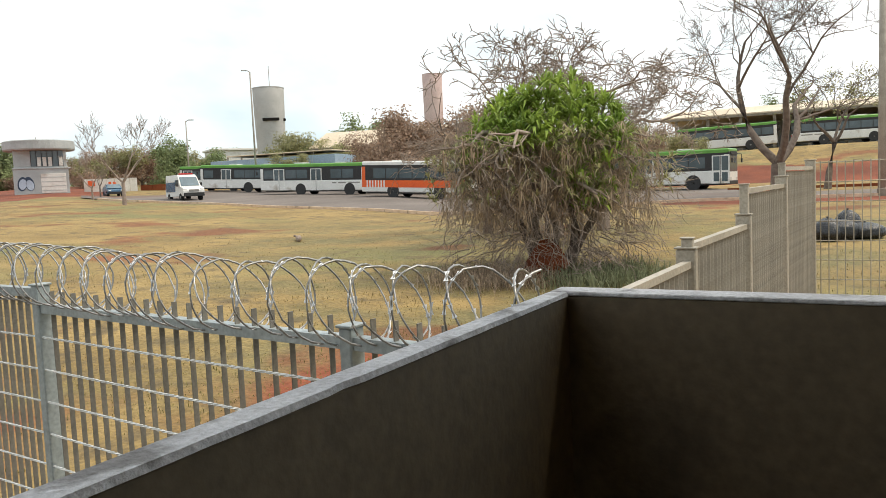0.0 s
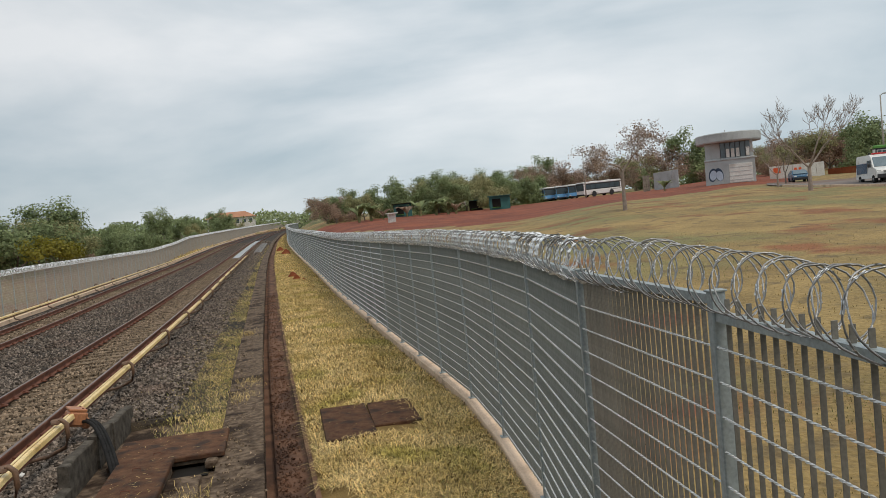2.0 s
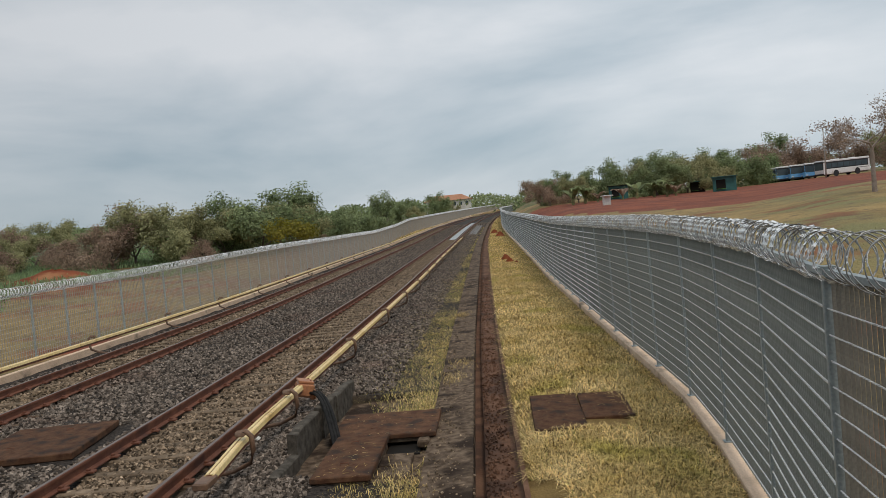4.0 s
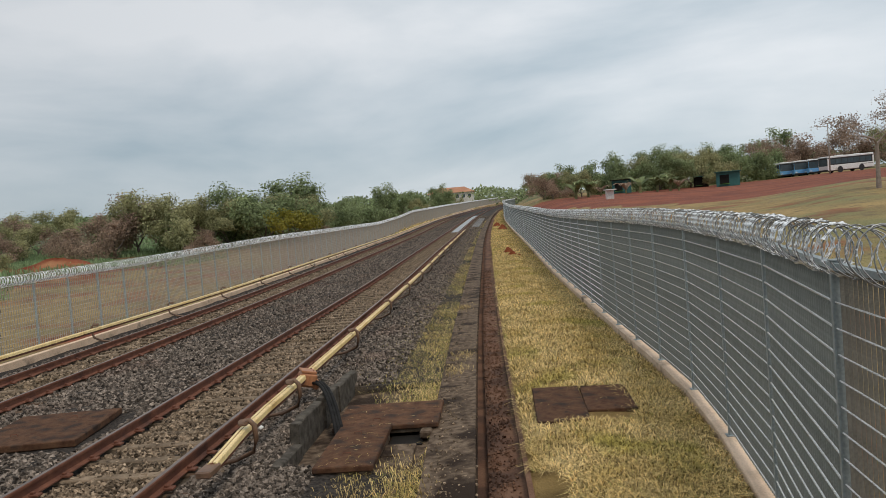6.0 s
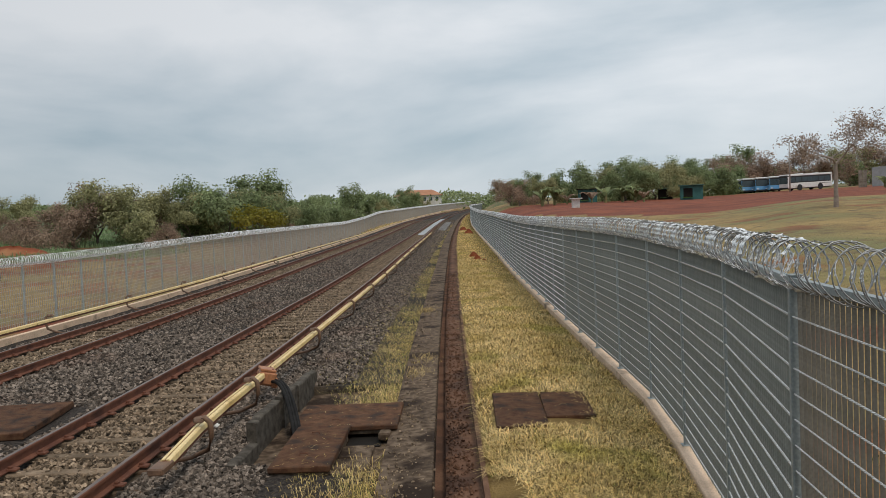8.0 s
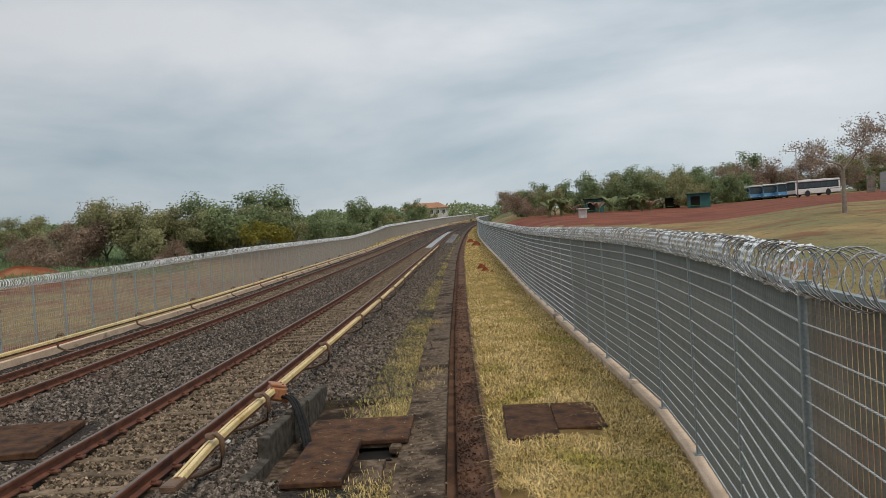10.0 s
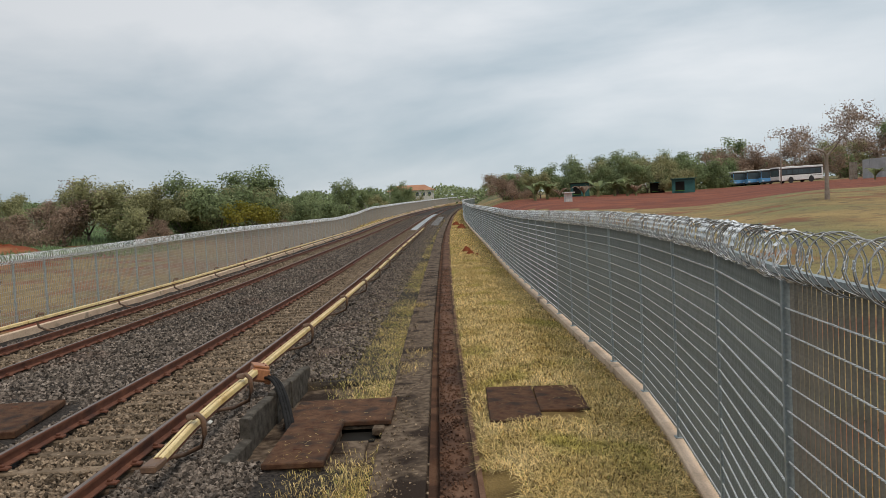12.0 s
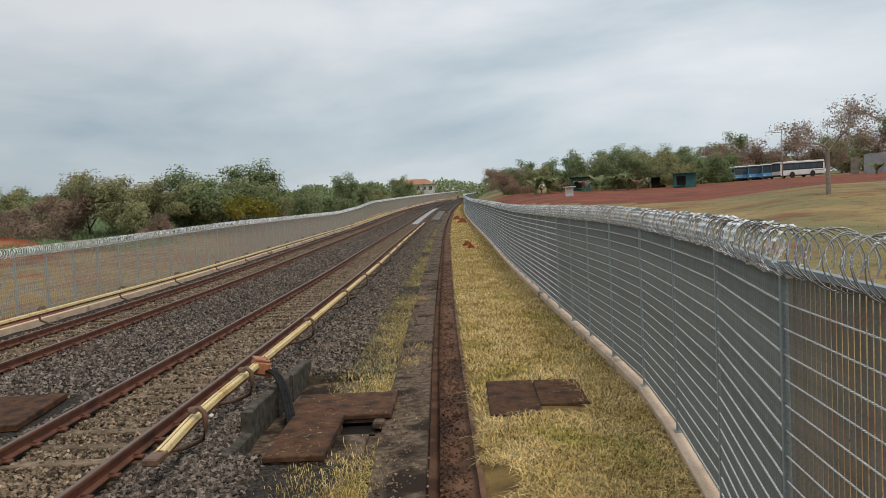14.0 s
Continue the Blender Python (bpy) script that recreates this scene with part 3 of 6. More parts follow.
fine_y = np.concatenate([np.arange(0.6, 40, 0.35), np.arange(40, 110, 2.0), np.arange(110, 430, 8)])
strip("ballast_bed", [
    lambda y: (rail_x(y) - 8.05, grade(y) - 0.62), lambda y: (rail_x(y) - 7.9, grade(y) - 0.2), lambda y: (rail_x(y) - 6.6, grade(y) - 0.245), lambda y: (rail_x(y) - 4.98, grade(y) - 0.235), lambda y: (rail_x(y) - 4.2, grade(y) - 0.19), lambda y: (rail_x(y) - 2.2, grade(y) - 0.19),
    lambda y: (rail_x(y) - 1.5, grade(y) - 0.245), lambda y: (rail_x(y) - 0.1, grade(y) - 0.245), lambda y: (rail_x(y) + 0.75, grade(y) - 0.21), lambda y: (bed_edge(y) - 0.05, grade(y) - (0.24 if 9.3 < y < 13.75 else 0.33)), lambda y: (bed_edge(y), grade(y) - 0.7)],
    M_BED, "near-black track bed sheet, shade between the stones in its colour", "ballast", 0.035, 6, ys=fine_y)
strip("drain_path", [
    lambda y: (path_edge(y) - 0.06, grade(y) - 0.6), lambda y: (path_edge(y) - 0.06, grade(y) - 0.28), lambda y: (drain_x(y) - 0.06, grade(y) - 0.25),
    lambda y: (drain_x(y) - 0.05, grade(y) - 0.265), lambda y: (drain_x(y) - 0.05, grade(y) - 0.62)],
    M_CONC_DARK, "stained concrete edge of the drain", "path")
strip("drain_bottom", [lambda y: (drain_x(y) - 0.1, grade(y) - 0.56), lambda y: (drain_x(y) + 0.08, grade(y) - 0.56), lambda y: (drain_x(y) + 0.09, grade(y) - 0.42), lambda y: (drain_x(y) + 0.62, grade(y) - 0.40)],
    M_SILT, "drain channel silted with red earth", "drain", 0.02, 3)
strip("drain_kerb", [
    lambda y: (drain_x(y) + 0.50, grade(y) - 0.6), lambda y: (drain_x(y) + 0.505, grade(y) - 0.27), lambda y: (drain_x(y) + 0.565, grade(y) - 0.265), lambda y: (drain_x(y) + 0.575, grade(y) - 0.6)],
    M_SILT, "thin worn concrete drain kerb", "kerb")


def fence_line_x(y):
    return float(np.interp(y, [0, 1.12, 3.02, 4.82, 7.5, 9.55, 11.8], [1.4, 1.56, 1.76, 1.87, 2.34, 2.525, 2.65])) if y < 11.8 else float(fence_x(y))


def verge_z(x, y):
    """The grassy strip between the drain and the fence."""
    a, b = float(drain_x(y)) + 0.5, fence_line_x(y) - 0.12
    f = (x - a) / (b - a)
    return float(grade(y)) - 0.30 + 0.10 * math.sin(math.pi * min(max(f, 0), 1)) * 0.9 - 0.04 * f + 0.02 * noise.noise(Vector((x * 1.3, y * 0.7, 2)))


strip("verge", [lambda y, f=f: ((drain_x(y) + 0.56) * (1 - f) + (fence_line_x(y) - 0.1) * f, verge_z((drain_x(y) + 0.56) * (1 - f) + (fence_line_x(y) - 0.1) * f, y)) for f in np.linspace(0, 1, 15)],
    M_VERGE, "strip of mown straw-yellow grass", "grass verge", 0.0, 1, ys=fine_y)

# ---- track ----
RAIL_PROFILE = [(-0.07, -0.16), (0.07, -0.16), (0.07, -0.145), (0.012, -0.125), (0.012, -0.045), (0.036, -0.035), (0.036, -0.004), (0.028, 0.0), (-0.028, 0.0), (-0.036, -0.004), (-0.036, -0.035), (-0.012, -0.045), (-0.012, -0.125), (-0.07, -0.145)]
GAUGE, SPACING = 1.6, 4.98
rail_ys = np.concatenate([np.arange(0.6, 110, 2.0), np.arange(110, 430, 5)])
OFFSETS = (0.0, -GAUGE, -SPACING, -SPACING - GAUGE)
for k, off in enumerate(OFFSETS):
    path = [(float(rail_x(y)) + off, float(y), float(grade(y))) for y in rail_ys]
    rail = part("rail", Build().sweep(RAIL_PROFILE, path), M_RUST)
    tagged(rail, "rusty brown steel running rail on sleepers", "rail", "running rails")
    part("rail_head", Build().sweep([(-0.024, 0.0005), (0.024, 0.0005), (0.024, 0.003), (-0.024, 0.003)], path), M_RAILTOP, rail, "rail head worn by wheels")

rng = np.random.RandomState(11)
sl = Build().box((0, 0, 0), (2.6, 0.18, 0.16), 0.015).mesh("sleeper", M_SLEEPER)
clip_mesh = Build().box((0, 0, 0), (0.12, 0.10, 0.03), 0.008).box((0.03, 0, 0.025), (0.05, 0.05, 0.04), 0.012).mesh("rail_clip", M_RUST)
far_sl = Build()
for trk, off in enumerate((-GAUGE / 2, -SPACING - GAUGE / 2)):
    track = thing("sleeper_row", "row of weathered sleepers bedded in ballast", "sleepers", kind="structure")
    for i in range(230):
        y = 6.6 + i * 0.64
        x, z = float(rail_x(y)) + off, float(grade(y)) - 0.268 + rng.uniform(-0.012, 0.008)
        if i < 75:
            part("sleeper", sl, None, track, m=pose(x, y, z, 0, 0, rng.uniform(-0.8, 0.8)))
            if i < 55:
                for r in (-GAUGE / 2, GAUGE / 2):
                    for s in (-1, 1):
                        part("rail_clip", clip_mesh, None, track, m=pose(x + r + s * 0.105, y, float(grade(y)) - 0.142, 0, 0, 0 if s < 0 else 180))
        else:
            far_sl.box((x, y, z), (2.6, 0.22, 0.16))
tagged(part("far_sleepers", far_sl, M_SLEEPER), "distant weathered sleepers", "sleepers", kind="stuff")


CHUNK = np.array([(sx, sy, sz) for sx in (-1, 1) for sy in (-1, 1) for sz in (-1, 1)], float) * 0.72
CHUNK_FACES = np.array([(0, 1, 3, 2), (4, 6, 7, 5), (0, 4, 5, 1), (2, 3, 7, 6), (0, 2, 6, 4), (1, 5, 7, 3)])


def stones(name, count, xr, yr, material, label, size, zfun, seed, skip=None):
    """Loose crushed stones, one mesh."""
    g = np.random.RandomState(seed)
    base = np.array([(1, 0, 0), (-1, 0, 0), (0, 1, 0), (0, -1, 0), (0, 0, 1), (0, 0, -1)], float)
    fc = np.array([(0, 2, 4), (2, 1, 4), (1, 3, 4), (3, 0, 4), (2, 0, 5), (1, 2, 5), (3, 1, 5), (0, 3, 5)])
    u = g.rand(count)
    y = yr[0] * (yr[1] / yr[0]) ** u
    x = np.array([xr[0](v) for v in y]) + g.rand(count) * np.array([xr[1](v) - xr[0](v) for v in y])
    if skip is not None:
        keep = ~skip(x, y)
        x, y = x[keep], y[keep]
    n = len(x)
    z = zfun(x, y)
    s = g.uniform(size[0], size[1], n) * (1 + 0.5 * np.clip((y - 12) / 25, 0, 1))
    rot = g.normal(size=(n, 3, 3))
    q, _ = np.linalg.qr(rot)
    z = z + g.uniform(-0.6, 0.35, n) * s
    stretch = np.stack([np.ones(n), g.uniform(0.6, 1, n), g.uniform(0.45, 0.8, n)], 1)[:, None, :]
    place = np.stack([x, y, z], 1)[:, None, :]
    near = y < 20
    verts, faces, k0 = [], [], 0
    for pick, shape, fs in ((near, CHUNK, CHUNK_FACES), (~near, base, fc)):
        m = int(pick.sum())
        sc = g.uniform(0.62, 1.2, (m, len(shape), 1)) * shape[None] * stretch[pick]
        sc = sc + g.normal(0, 0.10, sc.shape)
        v = np.einsum("nij,nkj->nki", q[pick], sc) * s[pick][:, None, None] + place[pick]
        verts += v.reshape(-1, 3).tolist()
        faces += (fs[None] + (k0 + np.arange(m) * len(shape))[:, None, None]).reshape(-1, fs.shape[1]).tolist()
        k0 += m * len(shape)
    ob = soup(name, verts, faces, material)
    return tagged(ob, label, "gravel", kind="stuff")


def bed_z(x, y):
    d = x - rail_x(y)
    zz = np.interp(d, [-7.9, -6.6, -4.98, -4.2, -2.2, -1.5, -0.1, 0.75], [-0.2, -0.222, -0.222, -0.19, -0.19, -0.222, -0.222, -0.21])
    e = drain_x(y) - 0.67 - rail_x(y)
    zz = np.where(d > 0.75, -0.21 - 0.12 * (d - 0.75) / np.maximum(e - 0.75, 0.1), zz)
    return grade(y) + zz + 0.012


def in_manhole(x, y):
    return (x > -8.3) & (x < -6.2) & (y > 10.3) & (y < 12.4)


stones("gravel_between_tracks", 38000, (lambda y: rail_x(y) - 5.1, lambda y: rail_x(y) - 1.75), (8.0, 150.0), M_STONE, "grey crushed stone between the tracks", (0.026, 0.050), bed_z, 21, in_manhole)
stones("gravel_shoulder", 36000, (lambda y: rail_x(y) + 0.14, lambda y: rail_x(y) + np.interp(y, [6, 9.25, 9.4, 13.5, 14, 45], [1.65, 1.65, 1.08, 1.1, 1.95, 2.0])), (6.4, 150.0), M_STONE, "dark crushed stone on the track shoulder", (0.025, 0.048), bed_z, 22)
stones("gravel_in_near_track", 22000, (lambda y: rail_x(y) - 1.5, lambda y: rail_x(y) - 0.1), (6.4, 140.0), M_STONE_BROWN, "dusty brown crushed stone between the rails", (0.024, 0.042), bed_z, 23)
stones("gravel_in_far_track", 10000, (lambda y: rail_x(y) - 6.5, lambda y: rail_x(y) - 5.1), (12.0, 140.0), M_STONE_BROWN, "dusty crushed stone between the far rails", (0.028, 0.048), bed_z, 24)
stones("gravel_left_edge", 4000, (lambda y: rail_x(y) - 7.5, lambda y: rail_x(y) - 6.7), (14.0, 50.0), M_STONE, "crushed stone beside the far rail", (0.028, 0.048), bed_z, 25)


# ---- current rails ----
def bracket_build(side):
    """A bent arm that holds the current rail from the outer side; side +1 reaches towards +x."""
    b = Build()
    s = side
    b.tube([(s * 0.0, 0, 0.10), (s * 0.10, 0, 0.12), (s * 0.16, 0, 0.06), (s * 0.17, 0, -0.12), (s * 0.12, 0, -0.27), (s * -0.1, 0, -0.36), (s * -0.45, 0, -0.42)], [0.03, 0.034, 0.034, 0.032, 0.03, 0.03, 0.028], 6)
    b.box((s * 0.03, 0, 0.1), (0.12, 0.12, 0.07), 0.015)
    return b


def current_rail(off, ys, brackets, side, label):
    tr = thing("current_rail", label, "third rail")
    step = 4.0
    lift = lambda y: 0.28 if side < 0 else float(np.interp(y, [8.0, 9.6], [0.15, 0.28]))
    y = ys[0]
    while y < ys[1] - 0.1:
        y2 = min(ys[1], y + (step if y < 80 else 12))
        pts = [(float(rail_x(v)) + off, float(v), float(grade(v)) + lift(v)) for v in np.linspace(y, y2 - (0.03 if y < 80 else 0), 5)]
        part("cover_board", Build().sweep([(-0.046, -0.01), (-0.008, 0.010), (-0.008, 0.022), (-0.040, 0.022), (-0.054, 0.008), (-0.060, -0.05), (-0.052, -0.05)], pts), M_YELLOW, tr)
        part("cover_board", Build().sweep([(0.008, 0.010), (0.046, -0.01), (0.052, -0.05), (0.060, -0.05), (0.054, 0.008), (0.040, 0.022), (0.008, 0.022)], pts), M_YELLOW, tr)
        part("conductor", Build().sweep([(-0.04, -0.10), (0.04, -0.10), (0.03, 0.012), (-0.03, 0.012)], pts), M_RUST, tr, "dark steel conductor under the covers")
        y = y2
    bm = bracket_build(side).mesh("bracket", M_BRACKET, True)
    for v in brackets:
        part("bracket", bm, None, tr, "brown curved support arm", m=pose(float(rail_x(v)) + off, v, float(grade(v)) + lift(v)))
    return tr


near_tr = current_rail(0.72, (8.3, 82.0), [9.3, 11.4, 16.3, 21.6, 26.6, 31.6, 36.6, 41.6, 46.6, 51.6, 57, 62, 67, 72, 78, 84], 1, "yellow covered current rail on curved brown arms")
far_tr = current_rail(-SPACING - GAUGE - 0.82, (8.0, 130.0), [15.7, 20.8, 25.9, 31.1, 36.5, 41.6, 46.7, 51.8, 57, 62, 67, 72, 78, 84], -1, "yellow covered current rail along the far fence")
part("end_shoe", Build().box((float(rail_x(8.1)) + 0.71, 8.2, 0.15), (0.17, 0.32, 0.08), 0.015), M_BRACKET, near_tr, "brown end block of the current rail")

# low concrete kerb behind the far track
strip("far_kerb", [lambda y: (rail_x(y) - 8.05, grade(y) - 0.7), lambda y: (rail_x(y) - 8.05, grade(y) - 0.03), lambda y: (rail_x(y) - 7.87, grade(y) - 0.03), lambda y: (rail_x(y) - 7.85, grade(y) - 0.3)],
    M_CURB, "pale low concrete kerb beside the far track", "kerb")


# ---- fences ----
def twisted(e0, e1, r):
    """A square bar twisted along its length."""
    e0, e1 = Vector(e0), Vector(e1)
    d = e1 - e0
    n = max(8, int(d.length / 0.028))
    a = d.cross(Vector((0, 0, 1))).normalized()
    c = a.cross(d.normalized())
    b, vs, fs = Build(), [], []
    for i in range(n + 1):
        p, t0 = e0 + d * (i / n), i * 0.028 * 2 * math.pi / 0.15
        for k in range(4):
            t = t0 + k * math.pi / 2
            vs.append(p + a * r * math.cos(t) + c * r * math.sin(t))
    for i in range(n):
        for k in range(4):
            k2 = (k + 1) % 4
            fs.append((i * 4 + k, i * 4 + k2, i * 4 + 4 + k2, i * 4 + 4 + k))
    b.add(vs, fs)
    return b


def fence(posts, name_label, group, coil, count, spacing=0.064, height=2.38, bars=16, material=M_PICKET, coil_pitch=0.12, post_mat=M_STEEL, wide=(), deep=0.029, spike=0.06, face=1, thick=1.0, bar_r=0.0125, bar_mat=M_BAR, near_end=False, coil_mat=M_COIL):
    """posts: list of (x, y, z). Pickets of flat bar stand edge-on, with thin cross bars and a wire coil on top."""
    fe = thing("fence", name_label, "fence", group=group)
    def slim_post(h):
        return Build().box((0.004 * face, 0, h / 2 + 0.01), (0.066, 0.05, h + 0.04), 0.005).box((0.004 * face, 0, h + 0.034), (0.078, 0.062, 0.01), 0.003).box((0.0, 0, 0.006), (0.13, 0.11, 0.012), 0.003).mesh("post", post_mat)

    pm, pt = slim_post(height), slim_post(height + 0.055)
    pw = Build().box((-0.01, 0, height / 2 + 0.03), (0.115, 0.075, height + 0.08), 0.008).box((-0.01, 0, height + 0.076), (0.13, 0.09, 0.012), 0.003).mesh("post", post_mat)
    pk = Build().box((0, 0, height / 2 + spike / 2 + 0.03), (deep, 0.005, height + spike - 0.06), 0.0).mesh("picket", material)
    pk_shaded = Build().box((0, 0, height / 2 + spike / 2 + 0.03), (0.021, 0.005, height + spike - 0.06), 0.0).mesh("picket", M_PICKET_SHADED)
    rest, rest_bars, made = Build(), Build(), 0
    for i, p in enumerate(posts):
        q = posts[min(i + 1, len(posts) - 1)] if i + 1 < len(posts) else posts[i - 1]
        a = math.degrees(math.atan2(q[1] - p[1], q[0] - p[0]))
        part("post", pw if i in wide else pt if near_end and i > 1 else pm, None, fe, m=pose(p[0], p[1], p[2], 0, 0, a + 90))
    for i in range(len(posts) - 1):
        p, q = Vector(posts[i]), Vector(posts[i + 1])
        ln = math.hypot(q.x - p.x, q.y - p.y)
        a = math.degrees(math.atan2(q.y - p.y, q.x - p.x))
        # worn here marks near panels whose bars carry shade in their colour
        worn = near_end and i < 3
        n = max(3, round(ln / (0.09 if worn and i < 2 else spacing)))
        nx, ny = -(q.y - p.y) / ln, (q.x - p.x) / ln
        for k in range(1, n):
            c = p.lerp(q, k / n)
            if made < count:
                part("picket", pk_shaded if worn else pk, None, fe, m=pose(c.x, c.y, c.z, 0, 0, a + 90))
                made += 1
            else:
                rest.box((c.x, c.y, c.z + height / 2 + spike / 2 + 0.03), (deep, 0.005, height + spike - 0.06), 0, Matrix.Rotation(radians(a + 90), 4, "Z"))
        rise = spike + 0.012 if near_end and i > 1 else 0.0
        for k in range(bars):
            h = 0.12 + (height - 0.12) * k / (bars - 1)
            off = (0.024 if face > 0 else -0.02)
            e0 = (p.x + nx * off, p.y + ny * off, p.z + h)
            e1 = (q.x + nx * off, q.y + ny * off, q.z + h)
            if k == bars - 1:
                part("top_rail", Build().sweep([(-0.024, -0.02), (0.024, -0.02), (0.024, 0.02), (-0.024, 0.02)], [(p.x, p.y, p.z + height - 0.02 + rise), (q.x, q.y, q.z + height - 0.02 + rise)]), post_mat, fe)
            elif made < count:
                part("cross_bar", twisted(e0, e1, 0.0062 if i < 3 else 0.009), M_BAR, fe)
            else:
                rest_bars.tube([e0, e1], bar_r, 4, False)
    if rest.v:
        tagged(part("picket_rest", rest, material, fe, "distant flat bars of the fence"), kind="stuff")
        tagged(part("cross_bar_rest", rest_bars, bar_mat, fe, "distant cross bars of the fence"), kind="stuff")
    if coil:
        wire(posts, height, coil_pitch, fe, thick=thick, near_end=near_end, coil_mat=coil_mat)
    return fe


def wire(posts, height, pitch, parent, radius=0.168, thick=1.0, near_end=False, coil_mat=M_COIL):
    """A razor wire coil along the fence top, with its barbs; a near end is drawn out long and thin."""
    pts = np.array([(p[0], p[1], p[2] + height) for p in posts], float)
    seg = np.hypot(np.diff(pts[:, 0]), np.diff(pts[:, 1]))
    s = np.concatenate([[0], np.cumsum(seg)])
    total = s[-1]
    g = np.random.RandomState(int(total))
    zones = [(0, 0, min(total, 4.2), 24, 4, 1), (1, 4.2, min(total, 40), 15, 3, 1), (2, 40, total, 9, 3, 1)]
    if near_end:
        zones.append((0, 0, 4.2, 24, 4, -1))
    for zi, s0, s1, seg_n, sides, hand in zones:
        if s1 <= s0:
            continue
        if near_end:
            pitch_at = lambda q: np.interp(q, [0, 2.6, 4.2, 7.0, 40, 60], [0.19, 0.175, 0.14, 0.075, 0.085, 0.16])
            full, low = 0.142, 0.122
        else:
            pitch_at = lambda q: 0 * q + pitch * (1, 0.85, 1.5)[zi]
            full, low = radius, radius
        gs = np.linspace(s0, s1, 4000)
        gt = np.concatenate([[0], np.cumsum((gs[1] - gs[0]) / pitch_at(gs[:-1]))])
        turns = int(gt[-1])
        t = np.linspace(0, turns, turns * seg_n + 1)
        wob = 1 + 0.10 * np.sin(t * 1.7) * np.sin(t * 0.23) + g.normal(0, 0.012, len(t))
        ss = np.interp(t, gt, gs) + 0.03 * np.sin(t * 0.9)
        rad = np.interp(ss, [0, 1.6, 3.2], [low, low + 0.008, full])
        cx, cy, cz = (np.interp(ss, s, pts[:, k]) for k in range(3))
        cz = cz + rad * np.interp(ss, [0, 1.6, 3.2], [0.85, 0.82, 1.08] if near_end else [0.52] * 3)
        d = np.stack([np.interp(ss + 0.3, s, pts[:, k]) - np.interp(ss - 0.3, s, pts[:, k]) for k in (0, 1)], 1)
        d /= np.linalg.norm(d, axis=1)[:, None]
        nn = np.stack([-d[:, 1], d[:, 0]], 1)
        ph = 2 * np.pi * t * hand + (1.9 if hand < 0 else 0.0)
        lean = 0.045 * np.cos(ph)
        ctr = np.stack([cx + nn[:, 0] * rad * wob * np.sin(ph) + d[:, 0] * lean, cy + nn[:, 1] * rad * wob * np.sin(ph) + d[:, 1] * lean, cz + rad * wob * np.cos(ph)], 1)
        tan = np.gradient(ctr, axis=0)
        tan /= np.linalg.norm(tan, axis=1)[:, None]
        ax = np.stack([d[:, 0], d[:, 1], 0 * cx], 1)
        bn = np.cross(tan, ax)
        bn /= np.linalg.norm(bn, axis=1)[:, None]
        ax2 = np.cross(bn, tan)
        rw = (0.0038, 0.005, 0.010)[zi] * thick
        ring = [ctr + ax2 * rw * math.cos(a) + bn * rw * math.sin(a) for a in [2 * math.pi * k / sides for k in range(sides)]]
        v = np.stack(ring, 1).reshape(-1, 3)
        i = np.arange(len(ctr) - 1)[:, None]
        k = np.arange(sides)[None]
        k2 = (k + 1) % sides
        f = np.stack([i * sides + k, i * sides + k2, (i + 1) * sides + k2, (i + 1) * sides + k], -1).reshape(-1, 4)
        part_c = soup("wire_coil", v, f, coil_mat, parent, "coiled razor wire", True)
        tagged(part_c, kind="stuff")
        every = (3, 1, 1)[zi]
        idx = np.arange(2, len(ctr) - 1, every)
        w, ln = ((0.0075, 0.02), (0.022, 0.036), (0.042, 0.075))[zi]
        w *= thick
        c, tt, aa = ctr[idx], tan[idx], ax2[idx]
        out = bn[idx] * g.uniform(-0.5, 0.5, (len(idx), 1)) + aa
        out /= np.linalg.norm(out, axis=1)[:, None]
        bv = np.stack([c - tt * ln - out * w, c - out * w * 0.3, c + tt * ln - out * w, c + tt * ln + out * w, c + out * w * 0.3, c - tt * ln + out * w], 1).reshape(-1, 3)
        k0 = np.arange(len(idx))[:, None] * 6
        bf = np.concatenate([k0 + np.array([[0, 1, 4, 5]]), k0 + np.array([[1, 2, 3, 4]])])
        tagged(soup("razor_barb", bv, bf, M_BARB, parent, "pressed steel barbs, their glint put into the near-white colour"), kind="stuff")


# right-hand fence along the line
near_posts = [(1.46, 0.40, -0.2), (1.56, 1.12, -0.2), (1.76, 3.02, -0.2), (1.87, 4.82, -0.2), (2.30, 7.3, -0.2), (2.525, 9.55, -0.2), (2.65, 11.8, -0.18)]
right_posts = near_posts + [(float(fence_x(y)), float(y), float(grade(y)) - 0.17) for y in np.concatenate([np.arange(13.9, 60, 2.08), np.arange(60.5, 330, 4.16)])]
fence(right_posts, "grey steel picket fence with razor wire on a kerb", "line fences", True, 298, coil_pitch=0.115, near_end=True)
# left-hand fence
left_posts = [(float(left_x(y)), float(y), float(left_z(y))) for y in np.concatenate([np.arange(8.6, 110, 2.08), np.arange(110.5, 640, 4.16)])]
# The coil here takes the barbs' near-white glint colour too.
fence(left_posts, "grey steel picket fence with razor wire beside waste land", "line fences", True, 0, spacing=0.13, coil_pitch=0.19, coil_mat=M_BARB, material=M_PICKET_PALE, deep=0.03, face=-1, thick=1.5, bar_r=0.006, bar_mat=M_PICKET_PALE)
